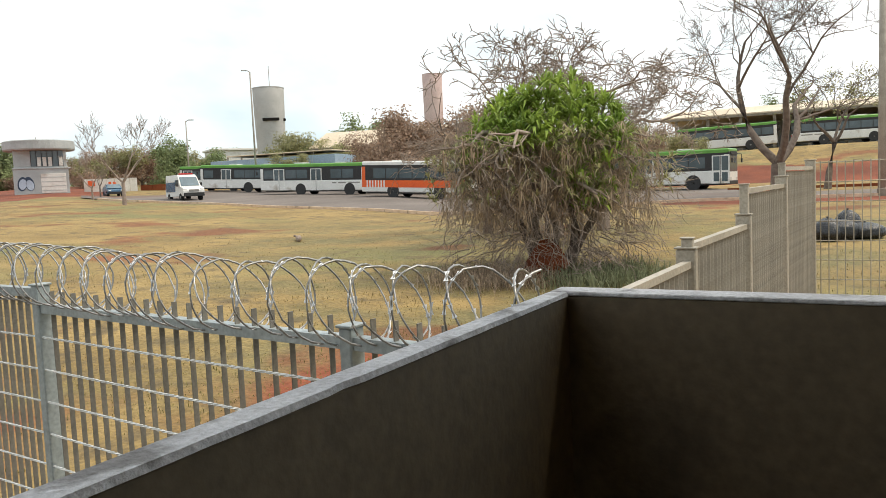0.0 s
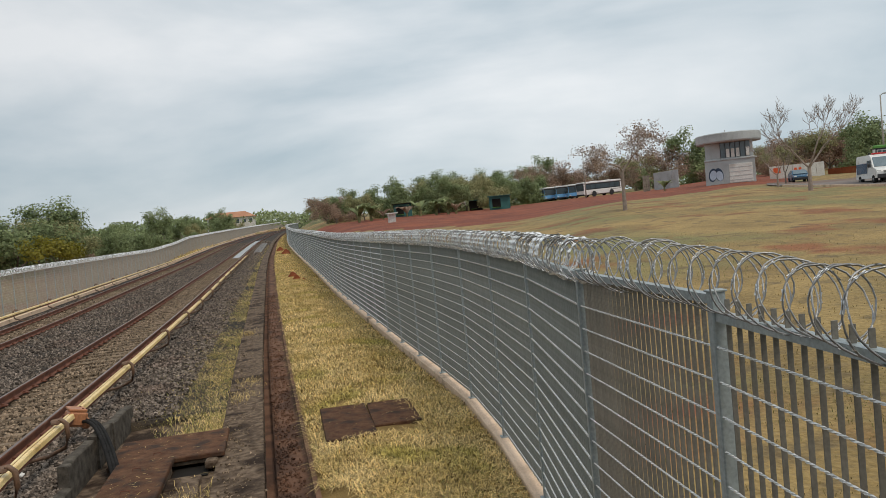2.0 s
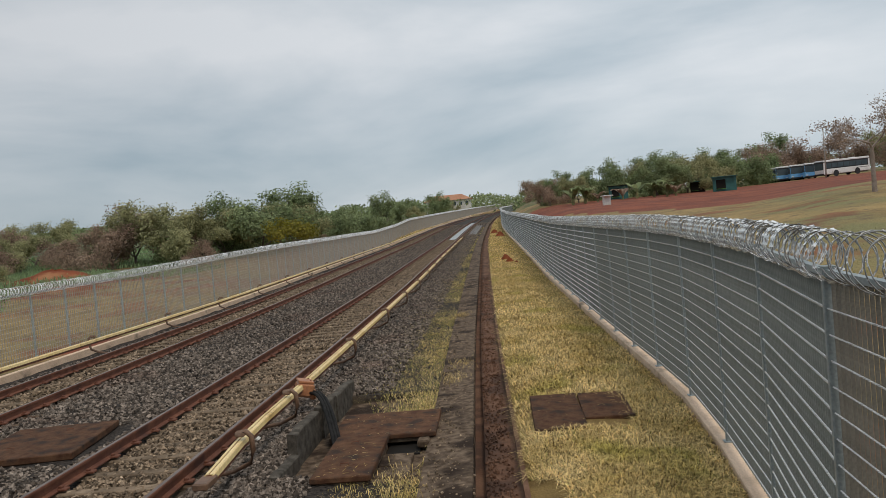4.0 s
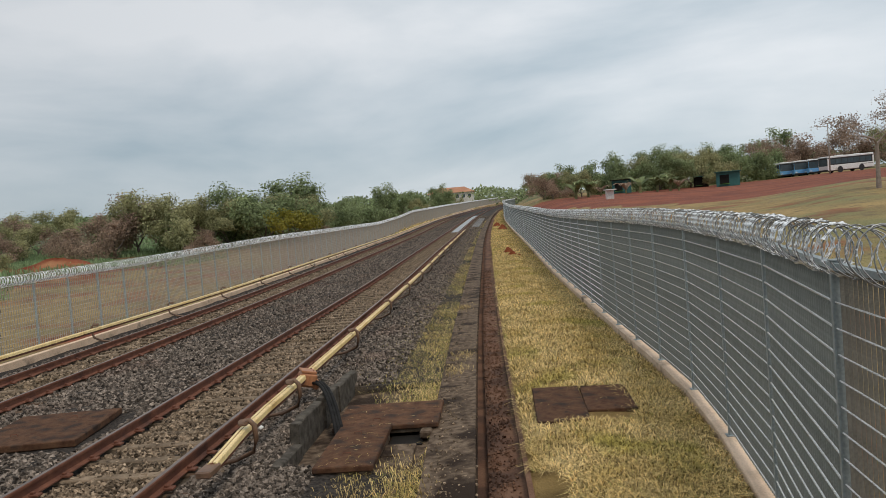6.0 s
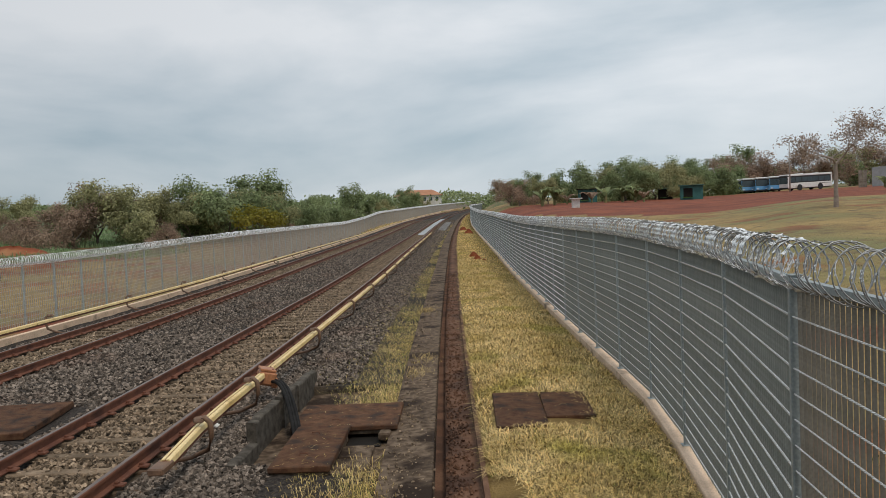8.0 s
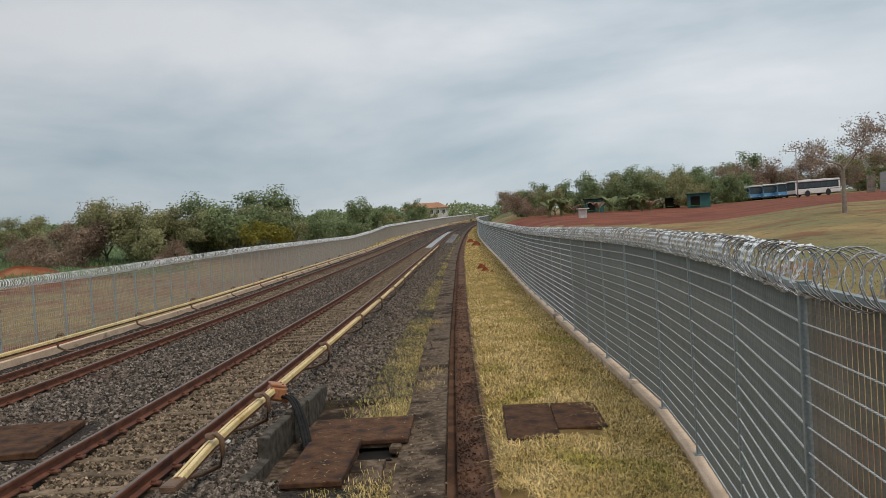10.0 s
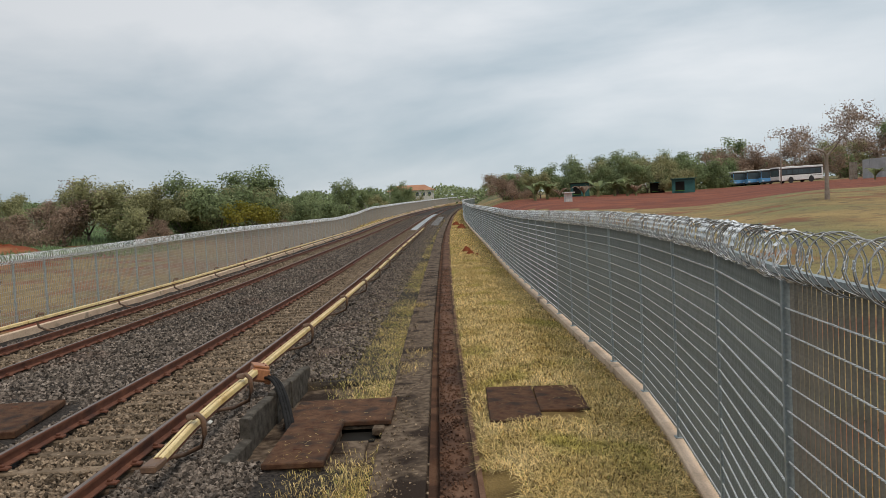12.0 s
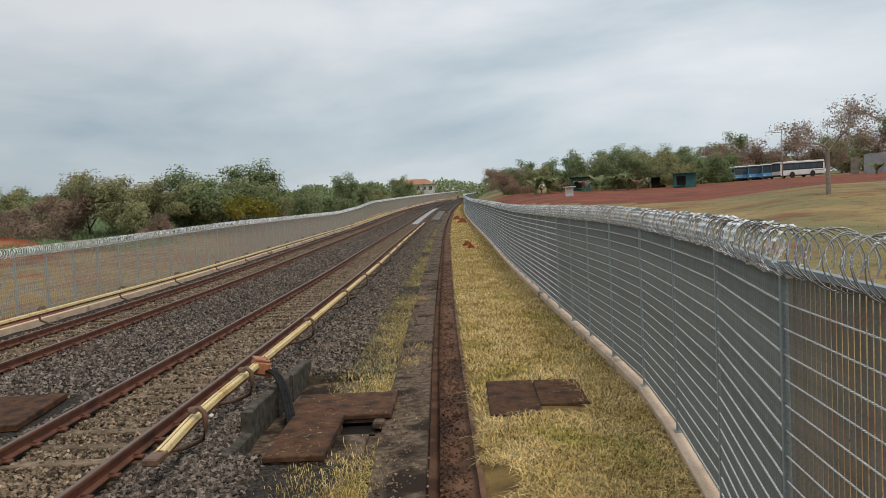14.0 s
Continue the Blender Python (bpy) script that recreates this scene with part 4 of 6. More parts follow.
# fence that turns off beside the platform, stepping up the slope
step_posts = [(2.6, 0.71), (4.27, 0.665), (6.1, 0.605), (8.0, 0.515), (10.0, 0.385)]
for (a, b, lift) in ((0, 1, -0.25), (1, 2, -0.15), (2, 3, 0.13), (3, 4, 0.30)):
    p, q = step_posts[a], step_posts[b]
    fence([(p[0], p[1], lift), (q[0], q[1], lift)], "beige steel picket fence panel stepping up the slope", "stepped fence panels", False, 60, spacing=0.10, material=M_GATE, post_mat=M_GATE, wide=(1,), spike=-0.05)


def fence_kerb(posts, label, w=0.24):
    k = thing("fence_kerb", label, "kerb", kind="structure")
    path = [(p[0], p[1], p[2]) for p in posts]
    part("kerb_beam", Build().sweep([(-w / 2, -0.45), (w / 2, -0.45), (w / 2, -0.012), (w / 2 - 0.012, 0.0), (-w / 2 + 0.012, 0.0), (-w / 2, -0.012)], path), M_CURB, k)


fence_kerb(right_posts, "pale concrete beam under the fence")
fence_kerb(left_posts, "concrete beam under the far fence")

# ---- platform end and parapet ----
def platform():
    deck = tagged(part("platform", Build().box((-1.2, -4.95, 0.35), (3.9, 10.0, 1.5), 0.02), M_CONC), "concrete platform end", "platform", kind="structure")
    pa = thing("parapet", "dark panelled parapet with a worn grey edge", "parapet", kind="structure")
    t = 0.045
    part("front_panel", Build().box((-1.19, 0.09 + t / 2 - 0.01, 1.7575), (3.88, t - 0.02, 1.415), 0.003), M_PARAPET, pa)
    part("side_panel", Build().box((0.705 + t / 2, -4.835, 1.7575), (t, 9.90, 1.415), 0.003), M_PARAPET, pa)
    b = Build()
    g = np.random.RandomState(4)
    xs = np.concatenate([np.linspace(-3.15, -0.5, 14), np.linspace(-0.42, 0.699, 46)])
    prof = []
    for k, x in enumerate(xs):
        chip = 0.002 * max(0, noise.noise(Vector((x * 25, 0, 0)))) + (0.003 if 0.17 < x < 0.20 else 0)
        prof.append((x, 0.087 + chip, 2.4645, 0.116))
    vs, fs = [], []
    for x, y0, z0, y1 in prof:
        vs += [(x, y0, z0), (x, y0 + 0.002, 2.47), (x, y1, 2.47), (x, y1, z0)]
    for k in range(len(prof) - 1):
        for q in range(4):
            fs.append((k * 4 + q, k * 4 + (q + 1) % 4, (k + 1) * 4 + (q + 1) % 4, (k + 1) * 4 + q))
    fs += [(0, 1, 2, 3), tuple((len(prof) - 1) * 4 + q for q in (3, 2, 1, 0))]
    b.add(vs, fs)
    part("front_edge", b, M_COPING, pa, "grey top edge, chipped on the inner side")
    part("side_edge", Build().box((0.705 + 0.0225, -4.903, 2.4675), (0.048, 10.04, 0.006), 0.002), M_COPING, pa)
    # Unseen walls and roof, added to darken the parapet corner; pale roof bounces light.
    tagged(part("station_wall", Build().box((-1.2, -9.9, 2.4), (4.2, 0.3, 3.0), 0.02), M_PARAPET), "plain unseen wall behind the platform, added to block light", "wall", kind="structure")
    tagged(part("station_roof", Build().box((-1.1, -4.75, 3.9), (4.7, 10.5, 0.25), 0.03), M_WHITE), "plain pale unseen roof slab, added to shade the parapet and bounce light", "roof", kind="structure")
    tagged(part("station_side_wall", Build().box((-3.1, -5.0, 2.4), (0.2, 9.9, 3.0), 0.02), M_PARAPET), "plain unseen wall closing the platform side, added to block light", "wall", kind="structure")


platform()

# ---- trackside things ----
BX, BY = -3.38, 12.40
tilt = Matrix.Rotation(radians(24), 4, "Z") @ Matrix.Rotation(radians(14), 4, "Y")
jb = thing("junction_box", "orange cable box hung on the current rail", "junction box", pose(BX, BY, 0.22) @ tilt)
part("housing", Build().box((0, 0, 0), (0.27, 0.34, 0.23), 0.035), M_ORANGE, jb)
part("lid", Build().box((-0.01, 0, 0.13), (0.25, 0.32, 0.04), 0.015), M_ORANGE, jb, "worn orange lid")
part("mouth", Build().box((0.13, -0.05, -0.06), (0.10, 0.22, 0.16), 0.03), M_ORANGE, jb)
for k in (-0.11, 0.11):
    part("lid_bolt", Build().lathe((0.06, k, 0.15), [(0.014, 0), (0.014, 0.012), (0.006, 0.014)], 8), M_RUST, jb)
cab = thing("feeder_cables", "three black feeder cables running into a pit", "cable")
for k in range(3):
    o = (k - 1) * 0.055
    pts = []
    for t in np.linspace(0, 1, 14):
        pts.append((BX + 0.15 + o * 0.5 + 0.83 * t ** 0.9, BY - 0.06 + o - 2.0 * t ** 1.15, 0.17 + 0.05 * math.sin(math.pi * t) - 0.48 * t ** 1.9 + 0.012 * math.sin(5 * t + 2 * k)))
    part("cable", Build().tube(pts, 0.026, 8), M_CABLE, cab, smooth=True)


def rough_block(x, y0, y1, top, slope, seed):
    """An upright concrete slab with a broken top edge."""
    b, vs, fs, n = Build(), [], [], 14
    for i in range(n + 1):
        y = y0 + (y1 - y0) * i / n
        z = top + slope * i / n + 0.022 * noise.noise(Vector((y * 5, seed, 0))) + (0.03 * noise.noise(Vector((y * 2, seed, 3))))
        w = 0.065 + 0.006 * noise.noise(Vector((y * 7, seed, 5)))
        vs += [(x - 0.065, y, -0.7), (x - w, y, z - 0.012), (x - w + 0.012, y, z), (x + w - 0.015, y, z - 0.006), (x + w, y, z - 0.025), (x + 0.065, y, -0.7)]
    for i in range(n):
        for k in range(6):
            k2 = (k + 1) % 6
            fs.append((i * 6 + k, i * 6 + k2, i * 6 + 6 + k2, i * 6 + 6 + k))
    fs += [tuple(range(6))[::-1], tuple(n * 6 + k for k in range(6))]
    b.add(vs, fs)
    return b


walls = thing("stepped_wall", "stepped grey concrete wall retaining the ballast", "retaining wall", kind="structure")
for k, (y0, y1, top, slope, x) in enumerate(((12.40, 13.85, 0.07, -0.03, -2.93), (11.50, 12.37, 0.10, -0.01, -2.95), (10.14, 11.46, 0.10, -0.02, -2.98), (9.15, 10.11, -0.14, -0.03, -2.95), (7.9, 9.05, -0.33, 0.0, -2.55))):
    part("wall_block", rough_block(x, y0, y1, top, slope, k), M_WALLC, walls)


def slab(name, label, x0, x1, y0, y1, top, thick, turn=0.0, handles=(), material=M_SLAB, category="cover slab", rim=0.06):
    t = thing(name, label, category, pose((x0 + x1) / 2, (y0 + y1) / 2, top, 0, 0, turn))
    w, d = x1 - x0, y1 - y0
    part("plate", Build().box((0, 0, -thick / 2), (w, d, thick), 0.012), material, t)
    part("plate_rim", Build().box((0, 0, -thick - rim / 2), (w - 0.07, d - 0.07, rim), 0.008), M_CONC_DARK, t)
    for hx, hy in handles:
        part("lifting_loop", Build().tube([(hx - 0.05, hy, 0.0), (hx - 0.05, hy, 0.03), (hx + 0.05, hy, 0.03), (hx + 0.05, hy, 0.0)], 0.006, 5), M_RUST, t)
    return t


slab("pit_cover", "red-brown concrete cover slab over a cable pit", -2.64, -1.13, 10.75, 12.04, -0.17, 0.07, 1, ((-0.15, -0.35),))
slab("pit_cover", "raised red-brown concrete cover slab on its frame", -2.48, -1.75, 8.98, 10.73, -0.14, 0.075, 1, ((-0.02, -0.45), (-0.04, 0.45)), rim=0.14)
slab("pit_cover", "cracked concrete cover slab sunk in dry grass", 0.25, 0.97, 10.50, 12.45, -0.17, 0.11, 0, ())
slab("pit_cover", "red-stained concrete cover slab sunk in dry grass", 0.98, 1.68, 10.95, 12.40, -0.17, 0.10, -1, ())
slab("pit_cover", "brown concrete cover slab between the tracks", -8.02, -6.42, 10.42, 12.28, -0.06, 0.10, 8, ((0.2, 0.5), (-0.3, -0.4)))
pit = thing("cable_pit", "concrete cable pit with a near-black sheet for its shaded opening", "pit", kind="structure")
for c, s in (((-2.05, 11.5, -0.52), (1.75, 4.5, 0.3)),):
    part("pit_lining", Build().box(c, s, 0.01), M_CONC_DARK, pit)
# Near-black sheet on the lining stands in for shade in the opening.
part("pit_bottom", Build().box((-1.55, 10.62, -0.355), (0.46, 0.46, 0.01)), M_DARK, pit, "near-black sheet painting the shade in the pit opening")
part("pit_lip", Build().box((-1.28, 10.62, -0.27), (0.16, 0.22, 0.10), 0.02), M_CONC_DARK, pit)
for y0, y1 in ((9.75, 10.25), (9.3, 9.72), (8.8, 9.27), (8.2, 8.76), (7.6, 8.16)):
    part("paving_slab", Build().box((-1.58 + 0.02 * math.sin(y0 * 9), (y0 + y1) / 2, -0.33), (0.42, y1 - y0, 0.08), 0.012), M_CONC_DARK, pit)
rng = np.random.RandomState(9)
for i, (x, y, s) in enumerate(((-7.2, 10.0, 0.10), (-7.35, 9.3, 0.06), (-3.7, 10.9, 0.05), (-9.4, 11.5, 0.08))):
    b = Build().box((0, 0, 0.02), (s * 1.6, s, s * 0.5), s * 0.15, Matrix.Rotation(0.4, 4, "X"))
    tagged(part("litter", b, M_WHITE, m=pose(x, y, float(bed_z(np.array(x), np.array(y))) + 0.03, 8, -12, 40 * i)), "scrap of white litter on the ballast", "litter")
# pale bluish glare painted between the rails far ahead, and pale stone on the shoulder
strip("pale_stone_patch", [lambda y: (rail_x(y) - 1.2, grade(y) - 0.15), lambda y: (rail_x(y) - 0.4, grade(y) - 0.15)], mat("pale_glare", (0.30, 0.31, 0.32), (0.42, 0.43, 0.44), 2, 20, 0.8, 0.4), "pale strip between the rails, glare put into its colour", "gravel", ys=np.arange(88, 160, 4.0))
strip("pale_shoulder_patch", [lambda y: (rail_x(y) + 0.7, grade(y) - 0.17), lambda y: (rail_x(y) + 1.7, grade(y) - 0.24)], mat("pale_stone_shoulder", (0.13, 0.125, 0.12), (0.27, 0.265, 0.26), 1.2, 20, 0.9, 0.4), "pale grey stone on the shoulder", "gravel", ys=np.arange(100, 140, 4.0))


def mound(x, y, r, h, material, label, name="earth_mound"):
    b, n, rings = Build(), 18, 6
    vs = []
    for i in range(rings + 1):
        f = i / rings
        for k in range(n):
            a = 2 * math.pi * k / n
            w = r * f * (1 + 0.25 * noise.noise(Vector((math.cos(a) * 2 + x, math.sin(a) * 2 + y, f))))
            vs.append((w * math.cos(a), w * math.sin(a), h * (math.cos(f * math.pi) * 0.5 + 0.5) * (1 + 0.3 * noise.noise(Vector((a * 2, f * 4, x)))) - 0.05 * f))
    fs = [(i * n + k, i * n + (k + 1) % n, (i + 1) * n + (k + 1) % n, (i + 1) * n + k) for i in range(rings) for k in range(n)]
    b.add(vs, fs)
    z = verge_z(x, y) if name == "ant_mound" else float(terrain(x, y))
    return tagged(part(name, b, material, smooth=True, m=pose(x, y, z - 0.02)), label, "mound")


for x, y, r, h in ((0.35, 46, 0.42, 0.30), (0.15, 48.5, 0.5, 0.34), (-0.2, 88, 0.8, 0.55), (-0.9, 98, 0.7, 0.5), (0.75, 45.2, 0.25, 0.15)):
    mound(x, y, r, h, M_SOIL, "small red earth mound in the grass verge", "ant_mound")
for x, y, r, h in ((-36, 60, 4.0, 0.4), (-30, 35, 4.0, 0.5), (-48, 78, 6, 1.1), (-60, 75, 10, 1.2), (-22, 24, 1.4, 0.5)):
    mound(x, y, r, h, M_SOIL, "heap of bare red earth on waste land")


# ---- grass ----
def blades(name, n, place, length, width, material, label, seed, lean=0.8, low=1.0, wider=False):
    """Bent grass blades, two faces each, in one mesh. place(rng, n) gives x, y, z."""
    g = np.random.RandomState(seed)
    x, y, z = place(g, n)
    n = len(x)
    a = g.rand(n) * 2 * np.pi
    ln = g.uniform(length[0], length[1], n)
    le = g.uniform(0.2, lean, n)
    dx, dy = np.cos(a), np.sin(a)
    width = width * (1 + np.clip(y - 10, 0, 60) / 26) if wider else width
    px, py = -dy * width / 2, dx * width / 2
    p = np.stack([x, y, z], 1)
    mid = p + np.stack([dx * ln * le * 0.45, dy * ln * le * 0.45, ln * low * (0.62 - 0.25 * le)], 1)
    tip = p + np.stack([dx * ln * le, dy * ln * le, ln * low * (0.9 - 0.85 * le)], 1)
    w = np.stack([px, py, 0 * px], 1)
    v = np.stack([p - w, p + w, mid + w * 0.8, mid - w * 0.8, tip], 1).reshape(-1, 3)
    k = np.arange(n)[:, None] * 5
    faces = (k + np.array([[0, 1, 2, 3]])).tolist() + (k + np.array([[3, 2, 4]])).tolist()
    ob = soup(name, v, faces, material)
    return tagged(ob, label, "grass", kind="stuff")


def on_verge(g, n):
    y = 6.0 * (190 / 6.0) ** g.rand(n)
    f = g.rand(n) ** 0.95
    a, b = drain_x(y) + 0.60, np.array([fence_line_x(v) for v in y]) - 0.14
    x = a + (b - a) * f
    keep = ~((x > 0.22) & (x < 1.6) & (y > 10.55) & (y < 12.4)) & ~((np.hypot((x - 0.2) / 0.5, (y - 8.2) / 1.0) < 0.6))
    x, y = x[keep], y[keep]
    k2 = np.array([noise.noise(Vector((p * 2.2, q * 1.6, 4))) for p, q in zip(x, y)]) + g.normal(0, 0.22, len(x)) > -0.42
    x, y = x[k2], y[k2]
    return x, y, np.array([verge_z(p, q) for p, q in zip(x, y)])


blades("verge_grass", 150000, on_verge, (0.14, 0.38), 0.012, M_STRAW, "matted straw-yellow mown grass", 31, 1.0, 0.42, True)
blades("verge_sprouts", 14000, on_verge, (0.10, 0.26), 0.011, M_SPROUT, "greenish blades among the dry mown grass", 37, 1.0, 0.5, True)


def on_shoulder(g, n):
    y = 6.5 * (130 / 6.5) ** g.rand(n)
    e = drain_x(y) - 0.66
    x = e - np.abs(g.normal(0, 0.46, n)) * np.interp(y, [6, 9, 13.5, 15, 40], [0.6, 0.5, 1.0, 1.4, 1.1])
    keep = (np.sin(y * 1.1) + np.sin(y * 0.37 + 1) + g.normal(0, 0.9, n) > -0.9) & ~((y > 9.2) & (y < 12.2) & (x < -1.25))
    x, y = x[keep], y[keep]
    return x, y, bed_z(x, y) - 0.02


blades("shoulder_grass", 34000, on_shoulder, (0.08, 0.22), 0.007, M_STRAW, "thin straw grass growing through the ballast edge", 32, 1.0, 0.5)
blades("shoulder_sprouts", 12000, on_shoulder, (0.08, 0.2), 0.007, M_SPROUT, "thin green grass growing through the ballast edge", 38, 1.0, 0.6)


def on_path(g, n):
    cs = [(9.0, -1.45, 0.35), (8.2, -1.3, 0.4), (14.6, -1.1, 0.3), (16, -1.0, 0.3), (7.6, -1.7, 0.5), (8.6, -2.0, 0.4), (24, -1.4, 0.4)]
    c = np.array([cs[i] for i in g.randint(0, len(cs), n)])
    y, x = c[:, 0] + g.normal(0, 1, n) * c[:, 2], c[:, 1] + g.normal(0, 0.14, n)
    return x, y, grade(y) - 0.29


blades("path_grass", 1700, on_path, (0.06, 0.16), 0.008, M_STRAW, "dry grass tufts in the joints of the drain path", 33, 1.0)


def on_slabs(g, n):
    spots = [(-2.48, -1.75, 8.98, 10.73, -0.135), (-2.64, -1.13, 10.75, 12.04, -0.165), (0.25, 1.68, 10.6, 12.4, -0.165)]
    c = np.array([spots[i] for i in g.randint(0, 3, n)])
    return c[:, 0] + (c[:, 1] - c[:, 0]) * g.rand(n), c[:, 2] + (c[:, 3] - c[:, 2]) * g.rand(n), c[:, 4]


blades("slab_straw", 130, on_slabs, (0.04, 0.16), 0.0055, M_STRAW, "loose straw blown over the cover slabs", 39, 1.0, 0.08)


def on_meadow(g, n):
    r = 2.6 * (34 / 2.6) ** g.rand(n)
    b = np.radians(g.uniform(8, 112, n))
    x, y = -0.3 + r * np.sin(b), -0.2 + r * np.cos(b)
    lim = np.array([fence_line_x(max(v, 0.2)) for v in y]) + 0.15
    keep = ((x > lim) | (y < 0.3)) & (x > 1.9)
    keep &= np.array([noise.noise(Vector((p * 0.5, q * 0.5, 7))) for p, q in zip(x, y)]) + g.normal(0, 0.25, n) > -0.22
    x, y = x[keep], y[keep]
    return x, y, terrain(x, y) - 0.01


blades("meadow_grass", 52000, on_meadow, (0.05, 0.16), 0.010, M_MEADOWBLADE, "short patchy dry meadow grass", 34, 1.0)


def on_bank(g, n):
    y = g.normal(127, 12, n)
    x = rail_x(y) - 8.3 - np.abs(g.normal(0, 0.7, n))
    return x, y, grade(y) - 0.45


blades("bank_grass", 4000, on_bank, (0.3, 0.8), 0.09, M_STRAW, "tall dry grass beside the far kerb", 35, 0.8)


def on_waste(g, n):
    y = g.uniform(22, 150, n)
    u = 14 + g.rand(n) ** 1.2 * 60
    keep = np.array([noise.noise(Vector((p * 0.06, q * 0.06, 3))) for p, q in zip(u, y)]) + (u - 26) * 0.02 > 0.0
    y, u = y[keep], u[keep]
    x = left_x(y) - u
    return x, y, terrain(x, y) - 0.05


blades("waste_land_weeds", 60000, on_waste, (0.5, 1.2), 0.07, M_WEED, "rank green weeds on waste land", 36, 0.7)


# ---- trees ----
RMIN = [0.006]


def limb(b, p, d, length, r, depth, g, tips, bend=0.25, n=5, kids=(2, 4), spread=0.7, up=0.12, shrink=0.68, flat=1.0):
    """One limb with its side limbs, drawn as tapered tubes."""
    pts, rs = [p.copy()], [r]
    steps = 4 if depth > 1 else 3
    for i in range(steps):
        d = (d + Vector((g.uniform(-bend, bend), g.uniform(-bend, bend), g.uniform(-bend, bend) * 0.7 + up))).normalized()
        p = p + d * (length / steps)
        pts.append(p.copy())
        rs.append(r * (1 - 0.45 * (i + 1) / steps))
    b.tube(pts, rs, n if depth > 2 else (4 if depth > 1 else 3), False)
    if depth <= 0:
        tips.append((p, d))
        return
    for k in range(g.randint(*kids) if kids[0] < kids[1] else kids[0]):
        f = g.uniform(0.45, 1.0) if k else 1.0
        base = pts[min(steps, int(f * steps + 0.5))]
        ax = Vector((g.normal(), g.normal(), g.normal() * 0.6 * flat)).normalized()
        nd = (d + ax * spread * (0.6 if k == 0 else 1.1)).normalized()
        limb(b, base, nd, length * shrink * g.uniform(0.8, 1.15), max(rs[-1] * (0.9 if k == 0 else 0.7), RMIN[0]), depth - 1, g, tips, bend, n, kids, spread, up, shrink, flat)
    if depth <= 2:
        tips.append((p, d))


def leaf_cloud(tips, g, per, size, spread, droop=0.0, ratio=0.45, face=False):
    """Leaves scattered round the tips; face turns them outward from their clump."""
    n = len(tips) * per
    c = np.repeat(np.array([tuple(t[0]) for t in tips]), per, 0) + np.clip(g.normal(0, spread, (n, 3)), -1.2 * spread, 1.2 * spread) * np.array([1, 1, 0.8])
    out = c - c.mean(0) * np.array([1, 1, 0.8])
    if face:
        out /= np.maximum(np.linalg.norm(out, axis=1), 0.01)[:, None]
        tip_out = c - np.repeat(np.array([tuple(t[0]) for t in tips]), per, 0)
        tip_out /= np.maximum(np.linalg.norm(tip_out, axis=1), 0.01)[:, None]
        out = out * 0.7 + tip_out * 0.9 + np.array([0, 0, 0.35]) + g.normal(0, 0.45, (n, 3))
        out /= np.linalg.norm(out, axis=1)[:, None]
        a = np.cross(out, g.normal(size=(n, 3)))
    else:
        a = g.normal(size=(n, 3))
        a[:, 2] -= droop
        out = g.normal(size=(n, 3))
    a /= np.linalg.norm(a, axis=1)[:, None]
    w = np.cross(a, out)
    w /= np.linalg.norm(w, axis=1)[:, None]
    s = g.uniform(size * 0.6, size * 1.3, n)[:, None]
    v = np.stack([c - a * s, c - w * s * ratio, c + a * s, c + w * s * ratio], 1).reshape(-1, 3)
    f = np.arange(n)[:, None] * 4 + np.array([[0, 1, 2, 3]])
    return v, f


def make_tree(label, seed, height, depth, leaf=None, per=10, size=0.16, spread=0.35, bark=M_BARK, trunk_r=0.16, stem=0.3, bend=0.25, kids=(2, 4), sp=0.7, up=0.12, shrink=0.7, droop=0.0, name="tree", lean=(0, 0), flat=1.0):
    g = np.random.RandomState(seed)
    t = thing(name, label, "tree")
    b, tips = Build(), []
    top = Vector((lean[0] * height, lean[1] * height, height * stem))
    b.tube([(0, 0, -0.15), (top.x * 0.3, top.y * 0.3, top.z * 0.4), top], [trunk_r * 1.35, trunk_r * 1.05, trunk_r * 0.9], 8, False)
    for k in range(3):
        a = 2 * math.pi * (k + g.rand() * 0.6) / 3
        limb(b, top.copy(), Vector((math.cos(a) * sp, math.sin(a) * sp, 0.9)).normalized(), height * (1 - stem) * 0.42, trunk_r * 0.62, depth, g, tips, bend, 6, kids, sp, up, shrink, flat)
    part("trunk", b, bark, t, smooth=True)
    if leaf is not None:
        v, f = leaf_cloud(tips, g, per, size, spread, droop, 0.5, per > 10)
        soup("crown", v, f, leaf, t)
    return t


away = pose(0, 0, 0)
tree_green = make_tree("dense dark green broadleaf tree on waste land", 101, 7.2, 4, M_LEAF, 66, 0.165, 0.60, stem=0.10, sp=1.05, up=0.0)
tree_green2 = make_tree("rounded green tree with low branches", 102, 6.6, 4, M_LEAF, 64, 0.16, 0.60, stem=0.08, sp=1.2, up=-0.03)
tree_olive = make_tree("olive green tree with a broad open crown", 103, 7.0, 4, M_LEAF_OLIVE, 56, 0.155, 0.60, stem=0.12, sp=1.05, up=0.0)
tree_brown = make_tree("half-bare tree with dry brown leaves", 104, 6.6, 4, M_LEAF_BROWN, 38, 0.15, 0.6, stem=0.12, sp=1.05, up=0.0)
tree_yellow = make_tree("small yellow-green shrub tree", 105, 4.5, 3, M_LEAF_YELLOW, 16, 0.18, 0.4, stem=0.15, sp=0.9)
KINDS = {"g": tree_green, "h": tree_green2, "o": tree_olive, "b": tree_brown, "y": tree_yellow}
FIRST = {k: True for k in KINDS}


